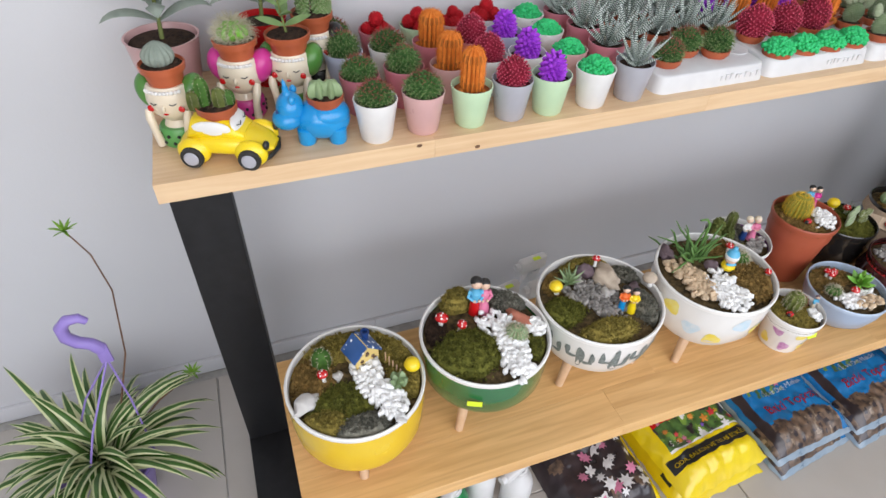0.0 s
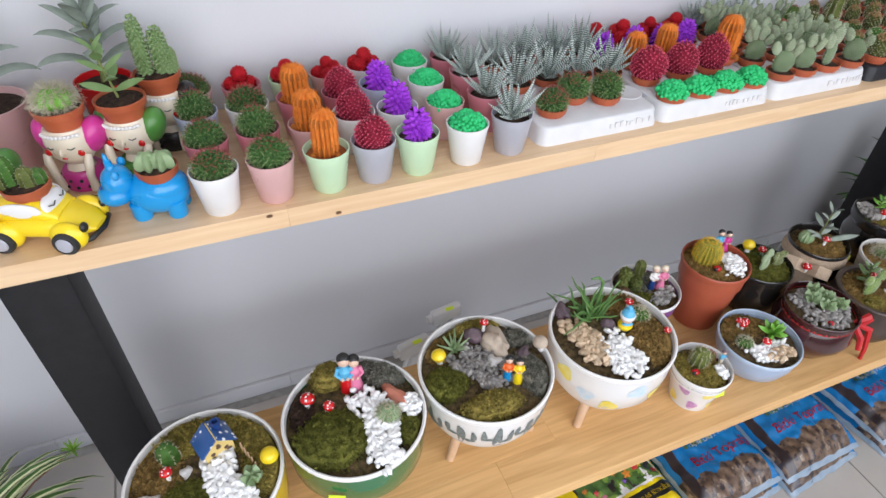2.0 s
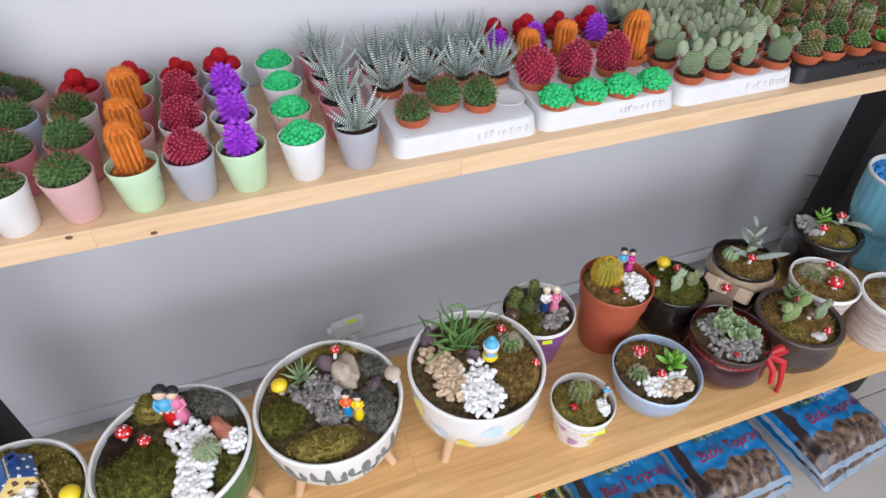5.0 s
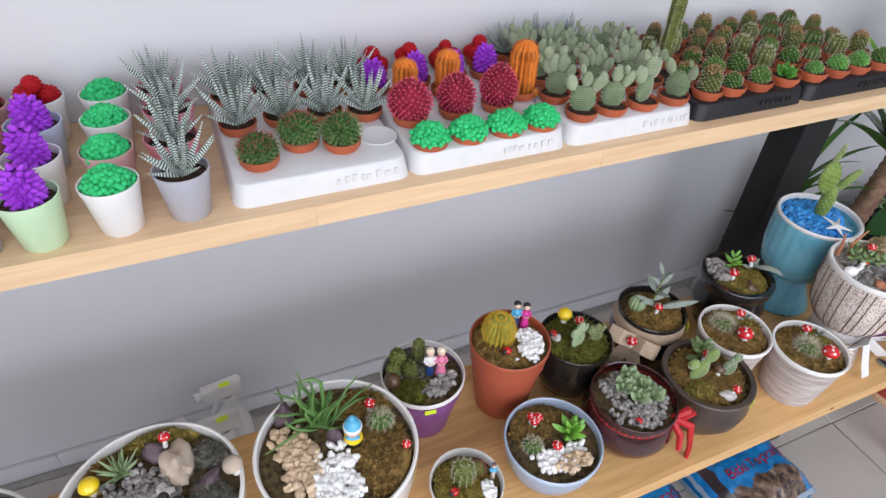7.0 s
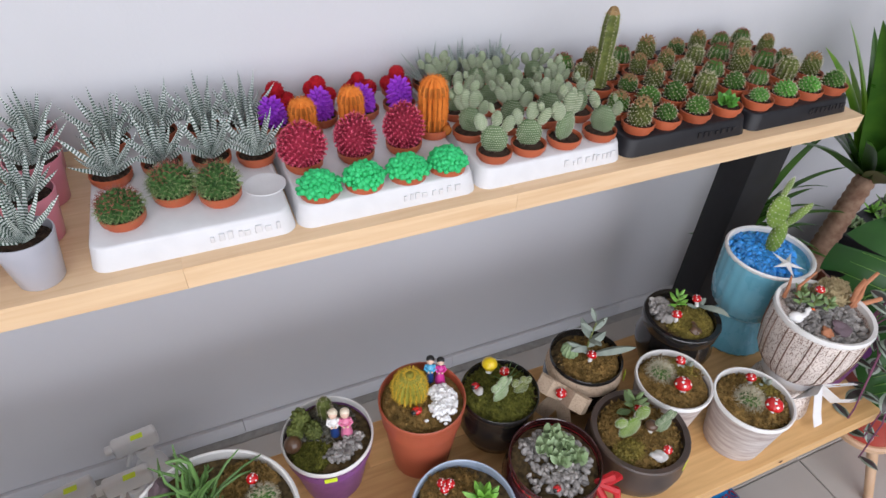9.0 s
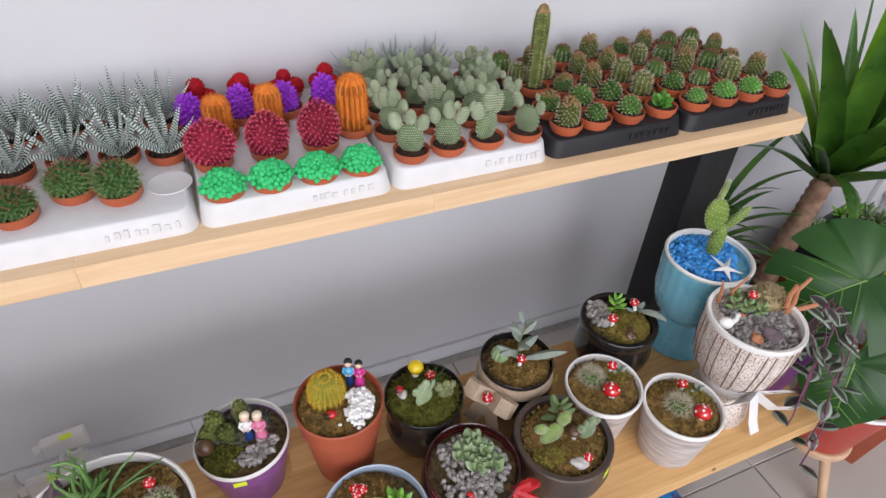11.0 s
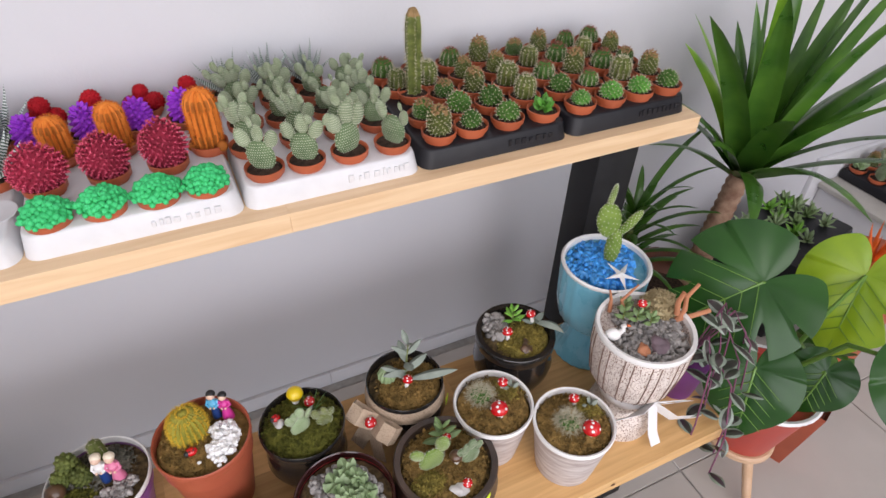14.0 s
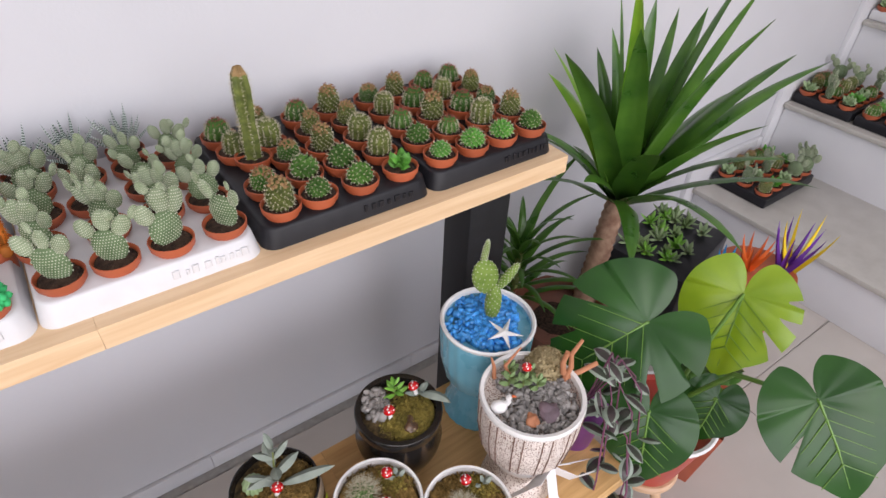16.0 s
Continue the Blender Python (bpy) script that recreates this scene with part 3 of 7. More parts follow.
def pads(seed, big=1.0, stack=1, broad=0.84):
    """Flat opuntia pads, each growing from the rim of the one below: one mesh for each pad, with rows of tufts."""
    rng, out = random.Random(seed), []

    def pad(base, heading, tilt, s, depth, facing):
        d = Vector((math.cos(heading) * math.sin(tilt), math.sin(heading) * math.sin(tilt), math.cos(tilt)))
        q = Vector((0, 0, 1)).rotation_difference(d).to_matrix().to_4x4() @ pose(0, 0, 0, 0, 0, math.degrees(facing))
        c = Vector(base) + d * s * 0.92
        bm = bmesh.new()
        rx, ry = s * (broad if depth == 0 else 0.66), s * (0.30 if depth == 0 else 0.36)
        ball(bm, c, (rx, ry, s), 1 if depth else 0, 16, 12, q)
        rows = 11 if depth == 0 else 8
        for i in range(rows):
            v = -0.82 + 1.72 * (i + 0.5) / rows
            for j in range(rows + 1):
                u = -0.92 + 1.84 * (j + 0.5 * (i % 2)) / rows
                if u * u + v * v > 0.94:
                    continue
                w = math.sqrt(1 - u * u - v * v)
                for sg in (-1, 1):
                    bead(bm, c + q.to_3x3() @ Vector((u * rx, sg * w * ry, v * s)), s * (0.034 if depth == 0 else 0.05), 2, 1, 0.2, rng)
        for j in range(14):
            b = -0.5 + 4.1 * j / 13
            bead(bm, c + q.to_3x3() @ Vector((math.cos(b) * rx * 1.01, 0, math.sin(b) * s * 1.01)), s * 0.05, 2, 1, 0.2, rng)
        out.append(bm)
        if depth < stack + 1:
            x = q.to_3x3() @ Vector((1, 0, 0))
            for k in range(rng.choice((2, 3, 4)) if depth == 0 else rng.choice((0, 0, 1, 2))):
                side = (-1, 1, 0.12, -0.5)[k]
                b = c + d * s * (0.62, 0.58, 0.93, 0.84)[k] + x * side * s * broad * 0.78
                hd = math.atan2(x.y * side, x.x * side)
                pad(b, hd, tilt * 0.3 + rng.uniform(0.1, 0.55) * abs(side), s * rng.uniform(0.48, 0.70), depth + 1, facing + rng.uniform(-0.5, 0.5))

    pad((0, 0, 0.0), rng.uniform(0, 6), 0.08, 0.027 * big, 0, rng.uniform(-0.3, 0.3))
    return out


def pad_meshes(seed, material, young=None, **k):
    return [done("pad", bm, [material, young or material, TUFT], 50, False) for bm in pads(seed, **k)]


PLANTS = {}


def plant_parts(kind, v):
    """The meshes of one kind of small plant: (name, mesh, meshes under it)."""
    key = (kind, v)
    if key in PLANTS:
        return PLANTS[key]
    s = v * 13 + 5
    if kind == "mamm":
        bm, spots = knobbed(0.0255 + 0.002 * (v % 2), 0.040 + 0.004 * (v % 3), 1, 170, 0.0032, 0.0042, s)
        out = [("cactus", done("cactus", bm, MAMM, 60), [("spine_cover", done("spine_cover", knob_spines(spots, 5, 0.0095, s, 0.60 + 0.12 * (v % 3), 1.2, 0.00042), [SPD, SPR], 40, False))])]
    elif kind == "orange":
        h = 0.070 + 0.008 * (v % 3)
        bm = ribbed(0.0195, h, 14, 3.0, 0.13, 84, 12)
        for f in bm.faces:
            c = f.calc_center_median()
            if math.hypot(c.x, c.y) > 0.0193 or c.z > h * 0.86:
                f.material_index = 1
        for k in range(3 + v % 2):
            a = k * 2.1 + v
            ball(bm, (0.024 * math.cos(a), 0.024 * math.sin(a), 0.004), 0.006 + 0.002 * (k % 2), 0, 10, 6)
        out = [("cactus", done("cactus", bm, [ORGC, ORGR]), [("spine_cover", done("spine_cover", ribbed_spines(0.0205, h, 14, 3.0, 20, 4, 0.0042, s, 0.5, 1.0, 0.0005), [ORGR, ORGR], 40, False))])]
    elif kind == "crimson":
        bm, spots = knobbed(0.0275, 0.054 + 0.006 * (v % 3), 1, 230, 0.0026, 0.0028, s)
        out = [("cactus", done("cactus", bm, PNKC, 60), [("spine_cover", done("spine_cover", knob_spines(spots, 5, 0.0042, s, 2, 1.1, 0.0006), [PNKS, PNKS], 40, False))])]
    elif kind == "red":
        out = [("cactus", done("cactus", clump(s, 5, 0.016), REDC), [])]
    elif kind == "violet":
        bm, spots = knobbed(0.0185, 0.050 + 0.004 * (v % 2), 1.25, 84, 0.0044, 0.0078, s, 0.0, None, 0.9)
        out = [("cactus", done("cactus", bm, PURC, 50), [])]
    elif kind == "mint":
        out = [("cactus", done("cactus", bead_cluster(s), GRNC, 60), [])]
    elif kind == "zebra":
        out = [("leaf", done("leaf", bm, ZEBRA, 60, False), []) for bm in rosette(s, 24, 0.074, 0.0145, 1.5, 0.30, -0.35)]
    elif kind == "opuntia":
        out = [("pad", me, []) for me in pad_meshes(s, PADM, PADY)]
    elif kind == "barrel":
        if v % 3 == 2:
            bm, spots = knobbed(0.0170, 0.028 + 0.003 * (v % 2), 1, 90, 0.0030, 0.0040, s)
            out = [("cactus", done("cactus", bm, CACB if v < 4 else CACG, 60), [("spine_cover", done("spine_cover", knob_spines(spots, 5, 0.0040, s, 2, 1.1, 0.0004), [SPW, SPW], 40, False))])]
        elif v % 3 == 1:
            r, h = (0.0160, 0.046) if v == 1 else (0.0175, 0.036)
            bm, spots = knobbed(r, h, 1.5, 130, 0.0030, 0.0028, s, 0.0, 1)
            out = [("cactus", done("cactus", bm, [CACO if v == 1 else CACG, CACT], 60), [("spine_cover", done("spine_cover", knob_spines(spots, 5, 0.0042, s, 0.8, 1.1, 0.0004), [SPW, SPR], 40, False))])]
        else:
            r, h, tp = (0.0165, 0.042, 2.0) if v == 0 else (0.0185, 0.034, 1.2)
            out = [("cactus", done("cactus", ribbed(r, h, 12, tp, 0.10, 60, 10), CACG if v else CACO), [("spine_cover", done("spine_cover", ribbed_spines(r, h, 12, tp, 9, 6, 0.0058, s, 0.75 if v else 2, 1.1, 0.0005), [SPW, SPR], 40, False))])]
    elif kind == "torch":
        bm = lathe(bmesh.new(), [(0.0115, 0), (0.0125, 0.03), (0.0105, 0.06), (0.0125, 0.085), (0.0125, 0.12), (0.0105, 0.14), (0.006, 0.151), (0, 0.154)], n=30, rib=6, amp=0.16)
        for f in bm.faces:
            f.material_index = 1 if f.calc_center_median().z > 0.135 else 0
        out = [("cactus", done("cactus", bm, [CACO, CACT]), [("spine_cover", done("spine_cover", ribbed_spines(0.0125, 0.150, 6, 5, 30, 6, 0.006, s), [SPW, SPR], 40, False))])]
    elif kind == "rosette":
        out = [("leaf", done("leaf", bm, (SUCC, CACB)[v % 2], 60, False), []) for bm in rosette(s, 14, 0.030, 0.016, 1.3, 0.25, -0.3, "oval", 0.4)]
    PLANTS[key] = out
    return out


def pot_mesh(style, material):
    prof = {
        "ceramic": [(0, 0.002), (0.0235, 0.0), (0.0265, 0.003), (0.0340, 0.056), (0.0366, 0.0705), (0.0362, 0.0722), (0.0348, 0.0722), (0.0340, 0.0690), (0.032, 0.058), (0.027, 0.012), (0, 0.011)],
        "nursery": [(0, 0.001), (0.0205, 0.0), (0.025, 0.031), (0.0285, 0.032), (0.0294, 0.041), (0.0282, 0.0418), (0.0267, 0.040), (0.0257, 0.033), (0, 0.031)],
    }[style]
    return kept(("pot", style, material.name), lambda: lathe(bmesh.new(), prof, n=28), material)


def soil_mesh(r, seed=1, material=None):
    def make():
        bm, rng = bmesh.new(), random.Random(seed)
        lathe(bm, [(r, -0.004), (r * 0.98, 0.001), (r * 0.7, 0.003), (r * 0.35, 0.004), (0, 0.005)], n=20)
        for _ in range(26):
            a, q = rng.random() * 6.28, r * math.sqrt(rng.random()) * 0.9
            bead(bm, (q * math.cos(a), q * math.sin(a), 0.003), rng.uniform(0.001, 0.0026), 0, 1, 0.4, rng)
        return bm
    mm = material or SOIL
    return kept(("soil", round(r, 4), seed, mm.name), make, mm)


WORDS = {
    "mamm": "round green cactus with reddish spines", "orange": "orange dyed column cactus", "crimson": "crimson dyed round cactus", "red": "red dyed clumping cactus",
    "violet": "violet dyed knobbly cactus", "mint": "mint green dyed bead cactus", "zebra": "zebra haworthia with white-banded leaves", "opuntia": "pale bunny-ear cactus with round pads",
    "barrel": "small green ribbed cactus", "torch": "tall slim column cactus", "rosette": "small green rosette succulent",
}


def potted(kind, v, x, y, z, style, material, potname, group, where, sc=1.0, psc=1.0, turn=None, tilt=0.0, soil=None):
    label = "%s in a %s" % (WORDS[kind], potname)
    root = thing("potted_succulent" if kind in ("zebra", "rosette") else "potted_cactus", label, "succulent" if kind in ("zebra", "rosette") else "cactus", None, group)
    root.matrix_basis = Matrix.LocRotScale((x, y, z), Euler((tilt, 0, R.uniform(0, 6.28) if turn is None else turn)), (sc, sc, sc))
    part("pot", pot_mesh(style, material), None, root)
    top = 0.060 if style == "ceramic" else 0.035
    part("soil", soil_mesh(0.0325 if style == "ceramic" else 0.0258, 1, soil), None, root)
    root.children[-1].location.z = top
    for nm, me, subs in plant_parts(kind, v):
        ob = part(nm, me, None, root, "", Matrix.Translation((0, 0, top)) @ Matrix.Diagonal((psc, psc, psc, 1)))
        for n2, m2 in subs:
            part(n2, m2, None, ob)
    return root


def cer(name, c):
    return mat(name, c, tuple(q * 0.93 for q in c), 25, 0.3, 0.06, 90, coat=0.2)


C_WHITE, C_PINK, C_MINT = cer("white_ceramic", (0.80, 0.79, 0.78)), cer("pink_ceramic", (0.66, 0.40, 0.39)), cer("mint_ceramic", (0.55, 0.74, 0.49))
C_GREY, C_ROSE, C_LAV = cer("grey_ceramic", (0.43, 0.43, 0.48)), cer("rose_ceramic", (0.60, 0.20, 0.25)), cer("pale_blue_ceramic", (0.48, 0.52, 0.66))
NAMES = {C_WHITE: "white ceramic pot", C_PINK: "dusty pink ceramic pot", C_MINT: "mint ceramic pot", C_GREY: "grey ceramic pot", C_ROSE: "rose ceramic pot", C_LAV: "pale blue ceramic pot"}
SOILR = mat("dyed_red_soil", (0.22, 0.03, 0.05), (0.12, 0.015, 0.025), 120, 0.9, 0.8)
SOILO = mat("dyed_orange_soil", (0.36, 0.10, 0.03), (0.22, 0.06, 0.02), 120, 0.9, 0.8)
ROWS_Y = (0.040, 0.135, 0.230, 0.318)
# columns from the car towards the trays: place, pots from front to back, plants
COLS = (
    (0.354, (C_WHITE, C_ROSE, C_LAV, C_PINK), ("mamm", "mamm", "mamm", "mamm")),
    (0.437, (C_PINK, C_ROSE, C_WHITE, C_ROSE), ("mamm", "mamm", "mamm", "red")),
    (0.523, (C_MINT, C_PINK, C_ROSE, C_MINT), ("orange", "orange", "orange", "red")),
    (0.600, (C_GREY, C_WHITE, C_ROSE, C_PINK), ("crimson", "crimson", "crimson", "red")),
    (0.675, (C_MINT, C_WHITE, C_LAV, C_WHITE), ("violet", "violet", "violet", "red")),
    (0.765, (C_WHITE, C_PINK, C_WHITE, C_WHITE), ("mint", "mint", "mint", "mint")),
    (0.851, (C_GREY, C_ROSE, C_ROSE, C_ROSE), ("zebra", "zebra", "zebra", "zebra")),
)
for ci, (x, pots, kinds) in enumerate(COLS):
    for ri, (pm, kd) in enumerate(zip(pots, kinds)):
        so = {"crimson": SOILR, "red": SOILR, "orange": SOILO}.get(kd)
        sc = 1.0 if ri == 0 else R.uniform(0.96, 1.03)
        potted(kd, (ci + ri) % 4, x + R.uniform(-0.004, 0.004) * (ri > 0) - 0.003 * ri, ROWS_Y[ri] + R.uniform(-0.004, 0.004), SHELF, "ceramic", pm, NAMES[pm], "potted cacti on the upper board", "on the pine shelf", sc,
               {"orange": 1.05 if ri else 0.92, "zebra": 0.92, "mint": 0.90, "crimson": 0.95, "violet": 1.0, "red": 0.92, "mamm": 0.98}.get(kd, 1.0), soil=so)
potted("mamm", 2, 0.318, 0.325, SHELF, "ceramic", C_PINK, NAMES[C_PINK], "potted cacti on the upper board", "on the pine shelf")


# ---------------------------------------------------------------- trays
def tray(x0, x1, y0, y1, material, word, dark):
    t = thing("plant_tray", "%s plastic plant tray on the pine shelf" % word, "tray", Matrix.Translation(((x0 + x1) / 2, (y0 + y1) / 2, SHELF)), "trays on the upper board")
    w, d, h = (x1 - x0) / 2, (y1 - y0) / 2, 0.034 if not dark else 0.032
    bm = bmesh.new()
    box(bm, (-w, -d, 0), (w, d, h), 0)
    for f in bm.faces:
        if f.normal.z > 0.9:
            bmesh.ops.scale(bm, vec=((w - 0.006) / w, (d - 0.006) / d, 1), verts=f.verts)
    up_e = [e for e in bm.edges if abs(e.verts[0].co.z - e.verts[1].co.z) > 0.01]
    bmesh.ops.bevel(bm, geom=up_e, offset=0.022, segments=5, affect="EDGES", profile=0.5)
    tops = [e for e in bm.edges if e.verts[0].co.z > h - 0.001 and e.verts[1].co.z > h - 0.001]
    bmesh.ops.bevel(bm, geom=tops, offset=0.004, segments=3, affect="EDGES", profile=0.5)
    part("body", bm, material, t)
    # embossed marks on the front, not to be read
    bm = bmesh.new()
    rg = random.Random(int(x0 * 100))
    x = w * 0.12
    while x < w * 0.8:
        l = rg.uniform(0.004, 0.009)
        box(bm, (x, -d + 0.0005, 0.011), (x + l, -d + 0.004, 0.011 + rg.uniform(0.008, 0.013)), 0, 0.0006, None, 1)
        x += l + rg.uniform(0.002, 0.009)
    part("embossed_mark", bm, material, t)
    return t, h


XB = (0.905, 1.172, 1.456, 1.733, 2.018, 2.290)
YF, YB = 0.026, 0.362
for i in range(5):
    dark = i > 2
    tr, th = tray(XB[i] + 0.001, XB[i + 1] - 0.001, YF, YB, BTRAY if dark else FOAM, "black" if dark else "white", dark)
part("empty_cup", lathe(bmesh.new(), [(0.031, 0.0), (0.0303, 0.0009), (0.0285, 0.0009), (0.027, 0.0003), (0, 0.0003)], n=30), FOAM, bpy.data.objects["plant_tray"], "shallow round pot recess", Matrix.Translation((0.105, -0.085, 0.034)))
TZ = SHELF + 0.008


def in_tray(kind, v, i, fx, fy, psc=1.0, sc=1.0, soil=None, zoff=0.0, turn=None):
    x = XB[i] + (XB[i + 1] - XB[i]) * fx
    y = YF + (YB - YF) * fy
    nm = "tray %s" % ("black" if i > 2 else "white")
    return potted(kind, v, x, y, TZ + zoff, "nursery", TERRA, "terracotta plastic nursery pot", "plants in the %s" % nm, "in a %s tray" % ("black" if i > 2 else "white"), sc, psc, soil=soil, turn=turn)


for k, fx in enumerate((0.19, 0.44, 0.66)):
    in_tray("mamm", k, 0, fx, (0.17, 0.27, 0.20)[k], 0.98, 1.0)
for fx, fy in ((0.14, 0.50), (0.40, 0.52), (0.66, 0.50), (0.90, 0.46), (0.14, 0.80), (0.40, 0.82), (0.66, 0.80), (0.90, 0.78)):
    in_tray("zebra", int(fx * 10) % 4, 0, fx, fy, 1.02)
for k, fx in enumerate((0.145, 0.38, 0.62, 0.85)):
    in_tray("mint", k, 1, fx, 0.10, 0.92, zoff=-0.006)
for k, fx in enumerate((0.13, 0.42, 0.70)):
    in_tray("crimson", k, 1, fx, 0.33, 1.08 if k else 1.2, soil=SOILR)
for k, fx in enumerate((0.20, 0.48)):
    in_tray("orange", k, 1, fx, 0.56, 0.95, soil=SOILO)
in_tray("orange", 2, 1, 0.92, 0.42, 1.1, soil=SOILO)
for k, fx in enumerate((0.06, 0.34, 0.60, 0.84)):
    in_tray("violet", k, 1, fx, 0.72, 0.95)
for k, fx in enumerate((0.12, 0.38, 0.64, 0.90)):
    in_tray("red", k, 1, fx, 0.90, 0.95, soil=SOILR)
for r, fy in enumerate((0.11, 0.33, 0.55, 0.76)):
    for k, fx in enumerate((0.13, 0.38, 0.63, 0.87)):
        in_tray("opuntia", (k * 3 + r * 5) % 7, 2, fx + R.uniform(-0.02, 0.02), fy, R.uniform(0.86, 1.0) if r < 2 else R.uniform(0.74, 0.9), turn=R.uniform(-0.8, 0.1))
for k, fx in enumerate((0.13, 0.38, 0.64)):
    in_tray("zebra", k, 2, fx, 0.92, 0.9)
for i in (3, 4):
    for r, fy in enumerate((0.11, 0.29, 0.47, 0.65, 0.83)):
        for k, fx in enumerate((0.14, 0.38, 0.62, 0.86)):
            if i == 3 and r == 2 and k == 0:
                in_tray("torch", 0, 3, 0.22, 0.55, 1.0)
            elif i == 3 and r == 0 and k == 3:
                in_tray("rosette", 1, 3, fx, fy, 0.9)
            else:
                v = R.choice((0, 1, 3, 4, 1, 0, 5)) if r else (1 if i == 3 and k == 0 else R.choice((2, 5)))
                in_tray("barrel", v, i, fx + R.uniform(-0.02, 0.02), fy, R.uniform(0.85, 1.08))

# ---------------------------------------------------------------- what fills the planters
LITTER = mat("soil_and_moss_litter", (0.16, 0.11, 0.05), (0.035, 0.026, 0.014), 110, 0.95, 1.0, 420)


def turned(c, r, u, v, z=0.0, k=0.365):
    """The place u to the right and v away, in rims' radii, of a planter whose rim centre is c, seen from the aisle."""
    a, b = math.cos(k), math.sin(k)
    return (c[0] + r * (u * a + v * b), c[1] + r * (-u * b + v * a), c[2] + z)


def moss_patch(parent, name, p, rx, ry, h, material, seed, tufts=300, label=""):
    """A lumpy cushion with short tufts; p is local to parent."""
    bm, rng = bmesh.new(), random.Random(seed)
    rx, ry = rx * 1.08, ry * 1.08
    lim = parent["reach"] if "reach" in parent else 9.0
    lathe(bm, [(1, -0.25), (0.97, 0.12), (0.85, 0.5), (0.62, 0.8), (0.33, 0.96), (0, 1.0)], n=26)
    for q in bm.verts:
        w = noise.noise(Vector((q.co.x * 2.3, q.co.y * 2.3, seed * 1.7)))
        w2 = noise.noise(Vector((q.co.x * 7, q.co.y * 7, seed * 3.1)))
        q.co.x *= 1 + 0.22 * w
        q.co.y *= 1 - 0.2 * w
        q.co.z += 0.25 * w2
        q.co = Vector((q.co.x * rx, q.co.y * ry, q.co.z * h))
        far = math.hypot(q.co.x + p[0], q.co.y + p[1])
        if far > lim:
            q.co.x, q.co.y = (q.co.x + p[0]) * lim / far - p[0], (q.co.y + p[1]) * lim / far - p[1]
            q.co.z = min(q.co.z, 0.004)
    bm.normal_update()
    vs = [(f.calc_center_median(), f.normal.copy()) for f in bm.faces]
    if tufts:
        for _ in range(int(tufts * 3.2)):
            c, n = rng.choice(vs)
            n = n if n.z > 0 else -n
            if math.hypot(c.x + p[0], c.y + p[1]) > lim - 0.006:
                continue
            spikes(bm, c + Vector((rng.uniform(-1, 1) * rx * 0.13, rng.uniform(-1, 1) * ry * 0.13, -0.001)), n, 4, 0.0066, rng, 0, 1.2, 0.0010)
    for _ in range(tufts):
        c, n = rng.choice(vs)
        if math.hypot(c.x + p[0], c.y + p[1]) > lim - 0.006:
            continue
        bead(bm, c + Vector((rng.uniform(-1, 1) * rx * 0.15, rng.uniform(-1, 1) * ry * 0.15, 0.0005)), rng.uniform(0.0016, 0.0034), 0, 0.8, 0.4, rng)
    return part(name, bm, material, parent, label, Matrix.Translation(p), False, 60)


def pebble_run(parent, pts, width, n, r, material, seed, z=0.004, label=""):
    """Loose pebbles strewn along a line."""
    bm, rng = bmesh.new(), random.Random(seed)
    for _ in range(int(n * 1.6)):
        k = rng.randrange(len(pts) - 1) if len(pts) > 1 else 0
        t = rng.random()
        a, b = Vector(pts[k]), Vector(pts[min(k + 1, len(pts) - 1)])
        an, q = rng.random() * 6.28, width * 1.12 * math.sqrt(rng.random())
        c = a.lerp(b, t) + Vector((math.cos(an) * q, math.sin(an) * q, z + rng.uniform(-0.001, 0.004)))
        bead(bm, c, r * rng.uniform(0.85, 1.45), 0, 0.66, 0.4, rng)
    return tagged(part("pebble_bed", bm, material, parent, label, None, False, 50), kind="stuff")


def rock(p, s, material, seed, label, sink=0.2):
    bm = bmesh.new()
    bmesh.ops.create_icosphere(bm, subdivisions=3, radius=1)
    for q in bm.verts:
        d = 0.75 + 0.45 * noise.noise(q.co * 1.1 + Vector((seed, 0, 0))) + 0.14 * noise.noise(q.co * 3.5 + Vector((0, seed, 0)))
        q.co = Vector((q.co.x * s[0] * d, q.co.y * s[1] * d, q.co.z * s[2] * d))
    return solid("stone", bm, material, label, "stone", pose(p[0], p[1], p[2] + s[2] * (1 - sink) * 0.7, 0, 0, seed * 40), angle=50)


